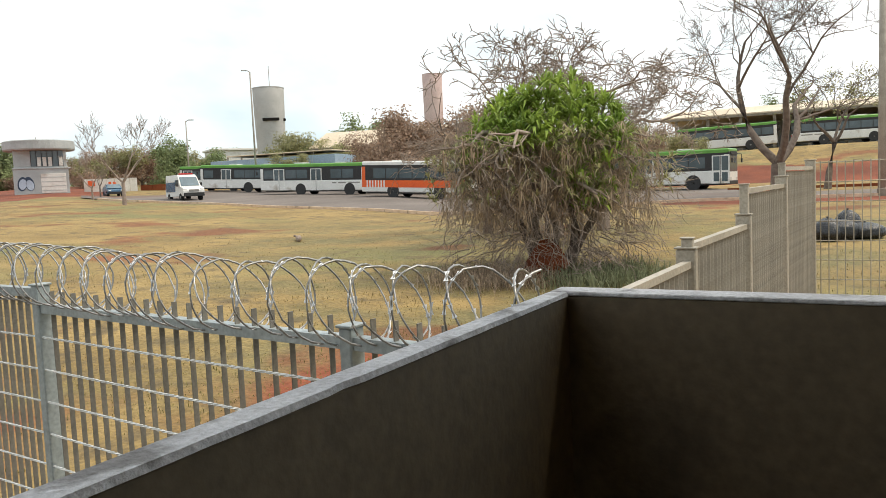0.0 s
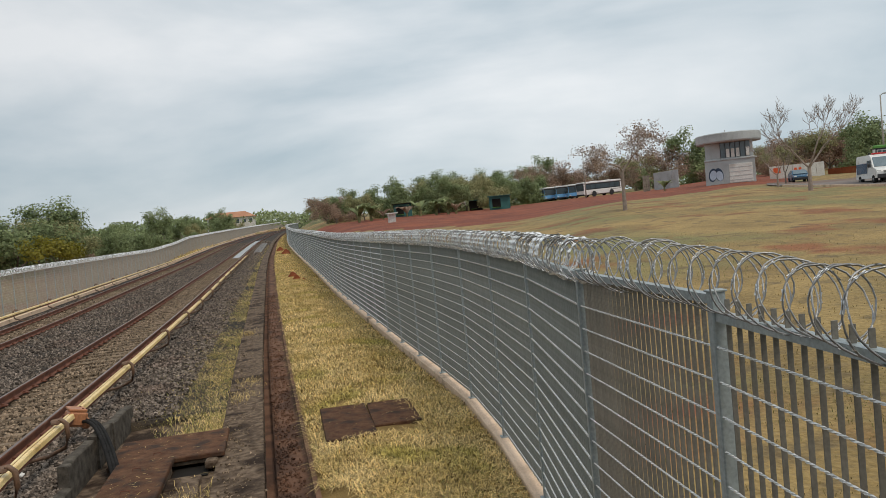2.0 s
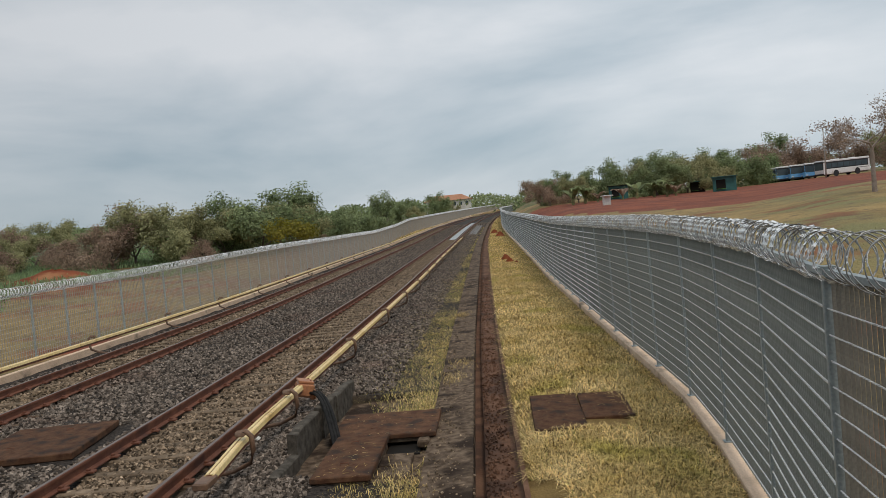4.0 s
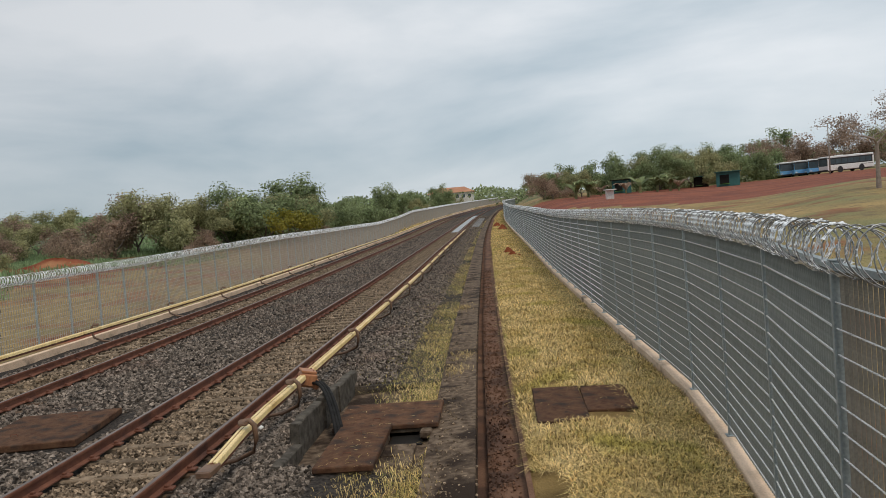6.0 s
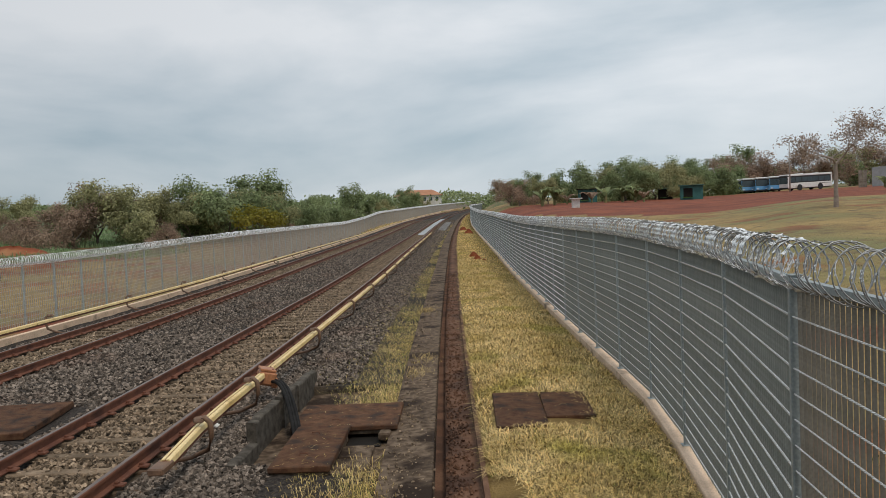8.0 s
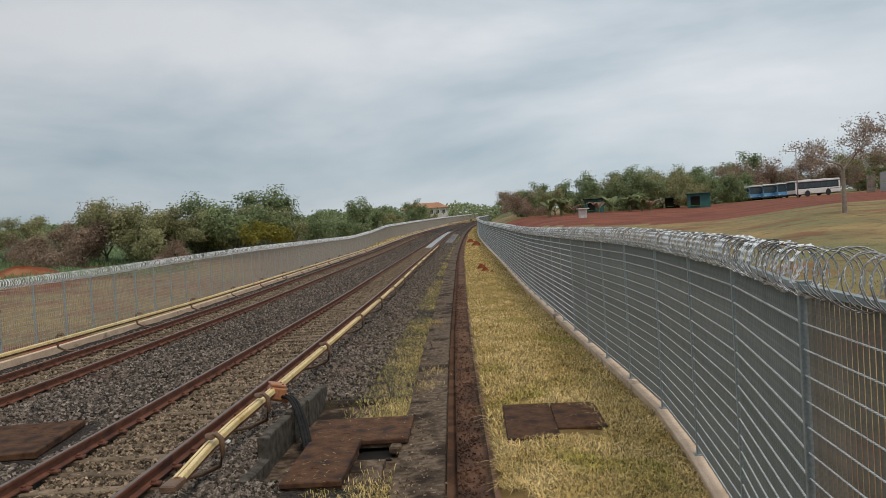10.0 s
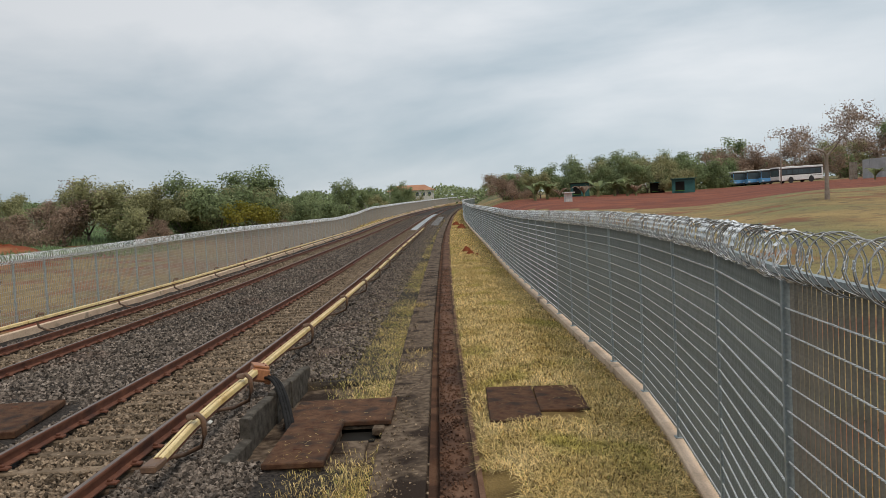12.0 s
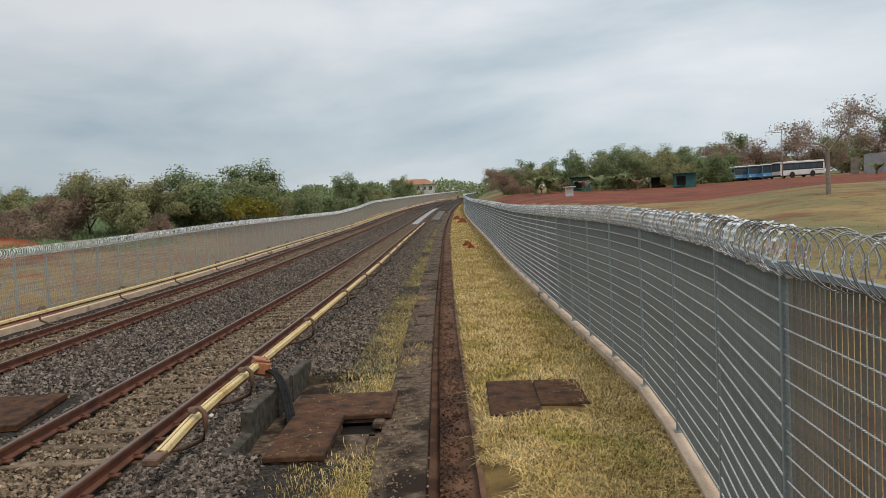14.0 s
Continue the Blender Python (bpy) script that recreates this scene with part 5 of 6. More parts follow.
def plant(kind, bearing, d, size, turn, sink=0.1):
    m = at(bearing, d, turn, size, sink)
    if FIRST[kind]:
        FIRST[kind] = False
        KINDS[kind].matrix_basis = m
        return KINDS[kind]
    return copy_thing(KINDS[kind], m)


# waste land across the line: bearing, distance, size
for i, (k, b, d, s) in enumerate([
        ("o", -34, 150, 1.1), ("b", -32.5, 135, 1.1), ("o", -31, 160, 1.2), ("b", -29.5, 120, 1.05), ("b", -27.8, 112, 1.25), ("o", -26.3, 116, 1.3), ("b", -24.8, 118, 1.4), ("o", -23.2, 110, 1.2), ("h", -21.8, 116, 1.25),
        ("o", -20.2, 112, 1.05), ("g", -18.7, 118, 1.2), ("h", -17.6, 114, 1.2), ("g", -16.2, 122, 1.25), ("o", -15.2, 118, 1.15), ("g", -14.2, 120, 1.15), ("h", -13.0, 116, 1.05), ("g", -11.9, 118, .95), ("h", -10.9, 124, .9),
        ("g", -8.8, 132, 1.25), ("y", -15.8, 104, 1.2), ("y", -14.9, 106, .9), ("h", -5.8, 240, 1.3), ("g", -5.0, 255, 1.45), ("o", -4.5, 290, 1.3), ("o", -3.9, 340, 1.3), ("g", -3.3, 360, 1.2), ("h", -2.9, 380, 1.2),
        ("o", -40, 125, .9), ("b", -42, 130, 1.0), ("h", -44, 120, .9), ("b", -46.5, 130, 1.0), ("o", -49, 125, .9), ("b", -35.2, 118, .85), ("h", -37, 125, .9), ("o", -33.4, 122, .9), ("o", -36, 90, .6), ("o", -37.5, 58, .5), ("b", -22.0, 100, .5), ("b", -12.5, 108, .5), ("o", -38, 120, .8), ("g", -7.2, 200, 1.0), ("o", -6.4, 220, 1.0)]):
    plant(k, b, d, s * (0.90 if b < -27 else 1.0 if b < -13.5 else 0.76), i * 67)
# beyond the meadow
for i, (k, b, d, s) in enumerate([
        ("b", 3.2, 150, 1.0), ("b", 3.9, 140, .9), ("o", 3.0, 200, 1.1), ("b", 4.2, 150, .9), ("g", 5.2, 150, .95), ("o", 6.0, 135, .85), ("h", 7.2, 145, 1.0), ("g", 8.4, 140, 1.05), ("o", 9.6, 150, 1.15), ("g", 10.6, 150, 1.2), ("h", 11.6, 145, 1.15),
        ("g", 12.6, 155, 1.2), ("o", 13.7, 150, 1.2), ("o", 14.8, 160, 1.35), ("g", 15.9, 175, 1.3), ("h", 16.9, 172, 1.25), ("h", 17.8, 180, 1.3), ("b", 19.0, 200, 1.2), ("b", 20.4, 210, 1.3), ("b", 21.8, 210, 1.3), ("b", 23.2, 215, 1.35), ("g", 20.0, 330, 1.9),
        ("b", 24.8, 215, 1.35), ("o", 26.2, 210, 1.2), ("b", 27.4, 205, 1.3), ("g", 29.0, 190, 1.35), ("b", 30.2, 185, 1.2), ("o", 32, 190, 1.1), ("b", 34, 185, 1.1), ("o", 35.4, 165, .9), ("b", 36.6, 170, 1.1), ("b", 38.2, 175, 1.15), ("b", 39.6, 180, 1.1),
        ("b", 35.9, 150, 1.1), ("o", 37.3, 150, 1.1), ("b", 38.9, 155, 1.2), ("b", 40.3, 155, 1.15), ("o", 41.6, 165, 1.2), ("o", 50.6, 128, 1.35), ("g", 55.6, 160, 1.7), ("h", 53.9, 150, 1.5), ("g", 41.3, 125, 1.0), ("h", 42.1, 130, .95), ("o", 43.2, 210, 1.1), ("g", 44.4, 230, 1.2), ("o", 45.8, 230, 1.2), ("h", 47.0, 240, 1.2), ("g", 50.3, 150, 1.15), ("o", 49.6, 108, .75), ("h", 51.2, 180, 1.2), ("o", 52.6, 118, 1.0), ("g", 53.4, 210, 1.5), ("h", 54.8, 215, 1.6),
        ("b", 56.0, 104, 1.0), ("b", 57.4, 100, 1.15), ("g", 57.2, 230, 1.7), ("b", 59.0, 98, 1.35), ("b", 61.0, 100, 1.5), ("b", 64, 100, 1.4), ("b", 58.2, 82, 1.2), ("b", 60.3, 84, 1.3), ("b", 75.5, 95, .8), ("b", 77.2, 88, .75), ("o", 78.5, 84, .6), ("g", 85, 150, 1.2), ("o", 88, 150, 1.2), ("h", 91, 150, 1.2), ("g", 72, 160, 1.2)]):
    plant(k, b, d, s * (0.84 if b < 19 else 1.18 if b < 33 or 55.8 < b < 65 and k == "b" else 1.0), i * 41 + 20)

# far woods as one rough belt
g = np.random.RandomState(77)
wv = []
for i in range(36000):
    b_ = g.uniform(-60, 110)
    d_ = g.uniform(330, 520)
    x_, y_ = d_ * math.sin(radians(b_)), d_ * math.cos(radians(b_))
    h_ = (7 if b_ > -12 else 5) + 3.5 * noise.noise(Vector((b_ * 0.35, 0, 1)))
    wv.append((x_, y_, float(terrain(x_, y_)) + g.rand() ** 0.6 * h_))
v, f = leaf_cloud([(p, None) for p in wv], g, 2, 0.75, 1.1, ratio=0.6)
tagged(soup("far_woods", v, f, M_LEAF), "belt of far olive-green woodland", "woods", kind="stuff")

# single bare trees on the meadow
RMIN[0] = 0.016
bare_a = make_tree("gnarled bare tree with a twisted crown on the meadow", 211, 7.2, 5, M_LEAF_BROWN, 3, 0.07, 0.25, bark=M_BARK_PALE, trunk_r=0.13, stem=0.40, bend=0.5, kids=(2, 5), sp=0.85, up=0.02, shrink=0.66, name="bare_tree")
bare_a.matrix_basis = at(25.4, 58, 30)
bare_b = make_tree("slender bare tree with upright twigs on the meadow", 212, 6.6, 5, bark=M_BARK_PALE, trunk_r=0.13, stem=0.25, bend=0.22, kids=(2, 5), sp=0.75, up=0.10, shrink=0.7, name="bare_tree")
bare_b.matrix_basis = at(37.7, 70, 10, 1.15)
copy_thing(bare_b, at(35.7, 84, 130, 0.62))
olive_low = make_tree("small tree with sparse olive leaves beside the car", 213, 4.2, 4, M_LEAF_OLIVE, 3, 0.12, 0.35, trunk_r=0.08, stem=0.3, sp=0.8)
olive_low.matrix_basis = at(36.2, 92, 0)
bare_big = make_tree("large bare grey tree with spreading limbs", 214, 15.0, 6, bark=M_BARK, trunk_r=0.42, stem=0.14, bend=0.24, kids=(2, 5), sp=0.85, up=0.03, shrink=0.68, name="bare_tree")
bare_big.matrix_basis = at(84.3, 50, 60)
bare_side = make_tree("leaning tree with sparse green leaves by the road", 215, 8.5, 5, M_LEAF_OLIVE, 2, 0.10, 0.3, trunk_r=0.2, stem=0.38, bend=0.25, sp=0.8, up=0.05, name="tree", lean=(0.10, -0.05))
bare_side.matrix_basis = at(87.3, 60, 0)
bare_back = make_tree("bare tree behind the overgrown tree", 216, 7.6, 6, bark=M_BARK_PALE, trunk_r=0.20, stem=0.35, bend=0.5, kids=(2, 5), sp=1.05, up=0.0, shrink=0.72, name="bare_tree")
bare_back.matrix_basis = at(68.9, 29, 10, 1.2)
copy_thing(bare_back, at(72.4, 31, 140, 0.92))
copy_thing(bare_back, at(63.8, 31, 250, 0.66))


RMIN[0] = 0.006


def overgrown_tree():
    """A multi-stemmed tree with strap-leaved green tufts above curtains of dead leaves."""
    g = np.random.RandomState(301)
    t = thing("overgrown_tree", "tangled tree with green strap leaves above hanging dead leaves", "tree", at(68.6, 20.2, 0, 1.13))
    stems, tips = Build(), []
    for k in range(7):
        a = 2 * math.pi * k / 7 + g.rand() * 0.5
        limb(stems, Vector((math.cos(a) * 0.3, math.sin(a) * 0.3, -0.1)), Vector((math.cos(a) * 0.45, math.sin(a) * 0.45, 1)).normalized(), 1.9, 0.13, 3, g, tips, 0.3, 6, (2, 4), 0.8, 0.08, 0.72)
    part("stem", stems, M_BARK, t, "grey crooked stems", True)
    arms = Build()
    for a0, z0, ln in ((3.3, 2.9, 2.9), (2.6, 2.4, 2.6), (0.1, 2.3, 2.6), (-0.5, 2.0, 2.4), (3.9, 1.9, 2.4), (5.2, 2.2, 2.0), (1.4, 2.4, 2.2), (4.5, 2.6, 2.2), (2.45, 3.0, 2.3), (4.7, 2.9, 2.3), (3.0, 2.7, 2.3)):
        pts = [Vector((0, 0, z0 - 0.6))]
        for i in range(6):
            f = (i + 1) / 6
            pts.append(Vector((math.cos(a0) * ln * f + g.normal(0, 0.08), math.sin(a0) * ln * f + g.normal(0, 0.08), z0 + 0.55 * math.sin(f * 2.4) - 0.5 * f + g.normal(0, 0.06))))
        arms.tube(pts, [0.12, 0.105, 0.09, 0.075, 0.06, 0.04, 0.025], 6, False)
        tw = []
        limb(arms, pts[3], (pts[4] - pts[3]).normalized(), 1.1, 0.035, 3, g, tw, 0.5, 4, (2, 4), 0.9, -0.02, 0.75)
        limb(arms, pts[5], (pts[6] - pts[5]).normalized(), 0.9, 0.03, 3, g, tw, 0.5, 4, (2, 4), 0.9, -0.08, 0.75)
    part("side_limb", arms, M_BARK_PALE, t, "pale bent side limbs", True)

    def straps(centres, per, ln, w, up, sag, name, material, label):
        vs, fs = [], []
        for c in centres:
            for k in range(per):
                a = g.rand() * 2 * math.pi
                el = g.uniform(*up)
                d = Vector((math.cos(a) * math.cos(el), math.sin(a) * math.cos(el), math.sin(el)))
                sd = Vector((-math.sin(a), math.cos(a), 0)) * w * g.uniform(0.7, 1.2)
                l_ = ln * g.uniform(0.6, 1.15)
                p0 = Vector(c)
                p1 = p0 + d * l_ * 0.5
                p2 = p0 + d * l_ * 0.95 + Vector((0, 0, -sag * l_))
                i0 = len(vs)
                vs += [p0 - sd * 0.6, p0 + sd * 0.6, p1 + sd, p1 - sd, p2]
                fs += [(i0, i0 + 1, i0 + 2, i0 + 3), (i0 + 3, i0 + 2, i0 + 4)]
        ob = soup(name, [tuple(p) for p in vs], fs, material, t, label)
        tagged(ob, kind="stuff")

    cs = []
    for i in range(430):
        a, r = g.rand() * 2 * math.pi, 2.0 * math.sqrt(g.rand())
        h = 2.6 + 1.6 * (1 - (r / 2.05) ** 4) * g.rand() ** 0.5 + 0.35 * noise.noise(Vector((math.cos(a) * r, math.sin(a) * r, 5)))
        c = Vector((math.cos(a) * r, math.sin(a) * r, h + 0.25 * math.sin(a * 2)))
        if noise.noise(c * 1.3) > -0.12:
            cs.append(tuple(c))
    for i in range(30):
        cs.append((-1.0 + g.normal(0, 0.4), -1.35 + g.normal(0, 0.35), 1.5 + g.rand() * 1.5))
    straps(cs, 17, 0.56, 0.031, (-0.2, 1.3), 0.32, "green_foliage", M_LEAF_BRIGHT, "bright green strap leaves")
    ol = [(math.cos(a) * r, math.sin(a) * r, 1.7 + g.rand() * 1.4) for a, r in [(g.rand() * 6.28, g.uniform(1.7, 2.9)) for _ in range(210)]]
    straps(ol, 12, 0.28, 0.02, (-0.4, 1.2), 0.3, "fading_foliage", M_LEAF_OLIVE, "fading olive leaves at the edges")
    dead = []
    for i in range(950):
        a = g.rand() * 2 * math.pi
        r = g.uniform(0.7, 2.6)
        dead.append((math.cos(a) * r, math.sin(a) * r, g.uniform(1.35, 3.1) + 0.2 * g.normal()))
    straps(dead, 10, 0.36, 0.010, (-1.5, 0.9), 0.45, "dead_foliage", M_DEADFROND, "curtains of grey-brown dead leaves")
    tw_b, tw = Build(), []
    for i in range(260):
        a, r = g.rand() * 2 * math.pi, g.uniform(0.9, 2.6)
        limb(tw_b, Vector((math.cos(a) * r * 0.8, math.sin(a) * r * 0.8, g.uniform(0.3, 2.3))), Vector((math.cos(a), math.sin(a), g.uniform(-0.9, 0.3))).normalized(), 0.6, 0.015, 2, g, tw, 0.6, 3, (2, 4), 1.0, -0.12, 0.8)
    part("dry_tangle", tw_b, M_BARK_PALE, t, "tangle of dry hanging twigs")
    return t


overgrown_tree()
tx, ty, tz = polar(68.3, 19.3)
mound(tx, ty, 1.0, 0.95, M_SOIL, "bare red earth under the tangled tree", "earth_patch")


def around(cx, cy, sx, sy):
    def place(g, n):
        x, y = cx + g.normal(0, sx, n), cy + g.normal(0, sy, n)
        return x, y, terrain(x, y) - 0.02
    return place


p1 = polar(72.5, 18.6)
blades("grey_weeds", 3200, around(p1[0], p1[1], 0.75, 0.65), (0.25, 0.7), 0.022, M_GREYWEED, "grey-green weeds under the tangled tree", 41, 0.9)
p2 = polar(64.0, 18.6)
blades("dry_brush", 2200, around(p2[0], p2[1], 0.7, 0.8), (0.3, 0.9), 0.014, M_DEADFROND, "dry brown brush under the tangled tree", 42, 0.9)

log = thing("log", "weathered split log lying on the meadow", "log", at(49.6, 31, 40))
part("trunk_piece", Build().tube([(-0.55, 0, 0.09), (-0.2, 0.03, 0.12), (0.2, -0.02, 0.12), (0.5, 0.02, 0.1)], [0.09, 0.11, 0.10, 0.07], 8), M_BARK_PALE, log, smooth=True)
part("branch_stub", Build().tube([(0.1, 0.0, 0.14), (0.3, 0.16, 0.2), (0.45, 0.2, 0.19)], [0.05, 0.04, 0.03], 6), M_BARK_PALE, log)

# banana plants and dry reeds in front of the huts
def palm(bearing, d, s, material, label, name):
    g = np.random.RandomState(int(bearing * 10))
    t = thing(name, label, "plant", at(bearing, d, bearing * 31, s))
    b = Build()
    for k in range(14):
        a, l_ = g.rand() * 6.28, g.uniform(1.6, 2.8)
        for j in range(4):
            f0, f1 = j / 4, (j + 1) / 4
            q = lambda f: Vector((math.cos(a) * l_ * f * 0.75, math.sin(a) * l_ * f * 0.75, 0.4 + l_ * (1.25 * f - 0.95 * f * f)))
            w0, w1 = 0.22 * math.sin(math.pi * min(1, f0 + 0.12)), 0.22 * math.sin(math.pi * min(1, f1 + 0.02))
            sd = Vector((-math.sin(a), math.cos(a), 0))
            b.add([q(f0) - sd * w0, q(f0) + sd * w0, q(f1) + sd * w1, q(f1) - sd * w1], [(0, 1, 2, 3)])
    part("leaves", b, material, t)
    part("stalk", Build().tube([(0, 0, -0.1), (0.03, 0, 0.8)], [0.14, 0.1], 6), M_LEAF_OLIVE, t)
    return t


for b, d, s in ((5.6, 122, 1.6), (6.5, 124, 1.5), (10.2, 128, 1.5), (11.4, 130, 1.6), (12.3, 128, 1.3), (28.2, 122, 0.9)):
    palm(b, d, s * 1.25, M_LEAF, "clump of broad drooping banana leaves", "banana_plant")
for b, d, s in ((12.9, 128, 1.4), (9.2, 126, 1.2), (7.4, 124, 1.1)):
    palm(b, d, s, M_DEADFROND, "clump of dry brown drooping leaves", "dry_plant")


# ---- vehicles ----
def wheel(parent, x, y, r=0.5, side=-1):
    w = part("wheel", Build().lathe((0, 0, 0), [(r * 0.55, -0.14), (r * 0.94, -0.14), (r, -0.10), (r, 0.10), (r * 0.94, 0.14), (r * 0.55, 0.14)], 20, "y"), M_TYRE, parent, smooth=False, m=pose(x, y, r))
    part("rim", Build().lathe((0, side * 0.12, 0), [(r * 0.58, -0.03), (r * 0.5, 0.01), (r * 0.24, 0.03), (r * 0.2, 0.05), (r * 0.05, 0.05)], 16, "y"), M_RIM, w)
    return w


def bus(label, m, length, roof, skirt, band=None, doors=(0.2, 0.6), wheels=(0.30, 0.72), group="parked buses", stripes=False, end=None, side=-1, tall=3.15):
    """A city bus along x, its door side towards -y, its front at x = 0."""
    W, L, H = 2.5, length, tall
    t = thing("bus", label, "bus", m, group)
    body = part("body", Build().box((L / 2, 0, (0.42 + 1.45) / 2), (L, W, 1.03), 0.07), skirt, t)
    part("upper_body", Build().box((L / 2, 0, (1.45 + H - 0.22) / 2), (L - 0.02, W - 0.03, H - 0.22 - 1.45), 0.06), M_BLACKPL if end is None else end, t, "dark window band")
    part("roof", Build().box((L / 2, 0, H - 0.21), (L - 0.03, W - 0.0, 0.42), 0.13), roof, t, "painted roof")
    for xe in (0.22, L - 0.22):
        part("end_pillar", Build().box((xe, 0, 2.05), (0.40, W + 0.006, 1.3), 0.04), M_PAINTR if stripes and xe > 1 else skirt, t)
    part("roof_hatch", Build().box((L * 0.35, 0, H + 0.05), (1.1, 1.2, 0.14), 0.04), M_PAINTW, t)
    part("roof_hatch", Build().box((L * 0.72, 0, H + 0.04), (0.8, 0.9, 0.12), 0.04), M_PAINTW, t)
    part("chassis", Build().box((L / 2, 0, 0.40), (L * 0.92, W * 0.86, 0.2), 0.02), M_BLACKPL, t)
    for s in (-1, 1):
        x = 0.45
        while x < L - 1.4:
            w = 1.36
            if not (s == side and any(abs(x + w / 2 - d * L) < 1.15 for d in doors)):
                part("side_window", Build().box((x + w / 2, s * (W / 2 - 0.008), 2.08), (w - 0.09, 0.03, 0.86), 0.012), M_GLASS, t)
            x += w
        for wx in wheels:
            part("wheel_arch", Build().lathe((wx * L, s * (W / 2 - 0.02), 0.52), [(0.62, -0.03), (0.62, 0.03)], 18, "y"), M_BLACKPL, t)
            wheel(t, wx * L, s * (W / 2 - 0.16), 0.5, s)
    for d in doors:
        dd = part("door", Build().box((d * L, side * W / 2, 1.52), (1.35, 0.04, 2.2), 0.015), skirt, t, "double folding door")
        for o in (-0.32, 0.32):
            part("door_pane", Build().box((d * L + o, side * (W / 2 + 0.018), 2.0), (0.50, 0.03, 1.1), 0.02), M_GLASS, dd)
            part("door_pane", Build().box((d * L + o, side * (W / 2 + 0.018), 0.95), (0.44, 0.02, 0.7), 0.02), M_GLASS if d < 0.12 else M_PAINTW, dd)
        part("door_seam", Build().box((d * L, side * (W / 2 + 0.02), 1.5), (0.04, 0.02, 2.15)), M_BLACKPL, dd)
    part("windscreen", Build().box((0.02, 0, 1.95), (0.05, W - 0.25, 1.25), 0.02), M_GLASS, t)
    part("rear_window", Build().box((L - 0.02, 0, 2.1), (0.05, W - 0.5, 0.8), 0.02), M_GLASS, t)
    part("destination_sign", Build().box((0.0, 0, 2.78), (0.05, 1.7, 0.28), 0.02), M_BLACKPL, t)
    for s in (-1, 1):
        part("headlight", Build().box((0.0, s * 0.85, 0.78), (0.06, 0.36, 0.2), 0.03), M_LAMP, t)
        part("tail_light", Build().box((L, s * 1.0, 1.1), (0.05, 0.16, 0.5), 0.02), M_REDLAMP, t)
        part("mirror", Build().tube([(0.1, s * 1.2, 2.75), (-0.25, s * 1.42, 2.7), (-0.27, s * 1.44, 2.35)], 0.03, 5).box((-0.27, s * 1.44, 2.2), (0.1, 0.2, 0.36), 0.03), M_BLACKPL, t)
    part("bumper", Build().box((0.02, 0, 0.48), (0.14, W - 0.06, 0.3), 0.05), M_BLACKPL, t)
    if band:
        x0, x1, mt = band
        part("colour_panel", Build().box(((x0 + x1) / 2 * L, side * (W / 2 - 0.002), 1.16), ((x1 - x0) * L, 0.03, 0.62), 0.01), mt, t, "painted colour panel")
    if stripes:
        for k in range(7):
            part("stripe", Build().box((L - 0.62 - k * 0.30, side * (W / 2 + 0.004), 1.12), (0.13, 0.03, 0.70), 0.004), M_PAINTW, t)
    for k, (x0, w) in enumerate(((0.70, 0.5), (0.755, 0.9), (0.85, 1.3))):
        if not band:
            part("lettering_bar", Build().box((x0 * L + w / 2, side * (W / 2 - 0.008), 1.18), (w, 0.03, 0.13), 0.004), M_RIM, t, "illegible grey lettering")
    return t


def facing(b0, d0, b1, d1):
    """A pose at the first place, its x axis towards the second, lying on the ground; and the length."""
    p, q = Vector(polar(b0, d0)), Vector(polar(b1, d1))
    a = math.degrees(math.atan2(q.y - p.y, q.x - p.x))
    pitch = -math.degrees(math.atan2(q.z - p.z, math.hypot(q.x - p.x, q.y - p.y)))
    return pose(p.x, p.y, p.z + 0.09, 0, pitch, a), (q - p).length


m1, l1 = facing(47.5, 83, 56.6, 75)
bus("white city bus with a green roof in the yard", m1, 12.6, M_PAINTG, M_PAINTW, doors=(0.19, 0.55), wheels=(0.40, 0.86))
m1, l1 = facing(43.2, 96, 49.6, 90)
bus("white city bus with a green roof parked behind another", m1, 11.6, M_PAINTG, M_PAINTW, doors=(0.30, 0.86), wheels=(0.55, 0.95))
m1, l1 = facing(41.8, 104, 46, 99)
bus("white city bus with a green roof half hidden by a van", m1, 10.5, M_PAINTG, M_PAINTW, doors=(0.12, 0.6), wheels=(0.28, 0.75))
m1, l1 = facing(63.2, 64.5, 55.05, 70)
red = bus("white bus with orange-red panels and stripes at the rear", m1 @ Matrix.Identity(4), 11.2, M_PAINTW, M_PAINTW, doors=(), wheels=(0.28, 0.70), band=(0.02, 0.995, M_PAINTR), stripes=True, side=1)
m1, l1 = facing(81.4, 64.5, 72.5, 68)
bus("white and dark city bus with a green roof at the roadside", m1, 10.8, M_PAINTG, M_PAINTW, doors=(0.06, 0.62), wheels=(0.26, 0.74), side=1)
for b0, d0, b1, d1 in ((84.2, 104, 78.2, 104), (91.3, 108, 84.9, 104), (98, 112, 92, 108)):
    m1, l1 = facing(b0, d0, b1, d1)
    bus("white city bus with a green roof under the terminal", m1, 11.8, M_PAINTG, M_PAINTW, doors=(), wheels=(0.26, 0.74), group="terminal buses", side=1)
m1, l1 = facing(22.2, 164, 24.9, 171)
bus("white city bus parked on the red earth", m1, 10.6, M_PAINTW, M_PAINTW, doors=(), wheels=(0.26, 0.72))
for k, (b, d) in enumerate(((21.75, 170), (20.85, 172), (19.95, 174), (19.05, 177))):
    p = polar(b, d)
    bus("blue and white city bus parked in a row", pose(p[0], p[1], p[2], 0, 0, 80), 11.5, M_PAINTW, M_PAINTB, doors=(0.12,), wheels=(0.26, 0.72), group="blue buses in a row")


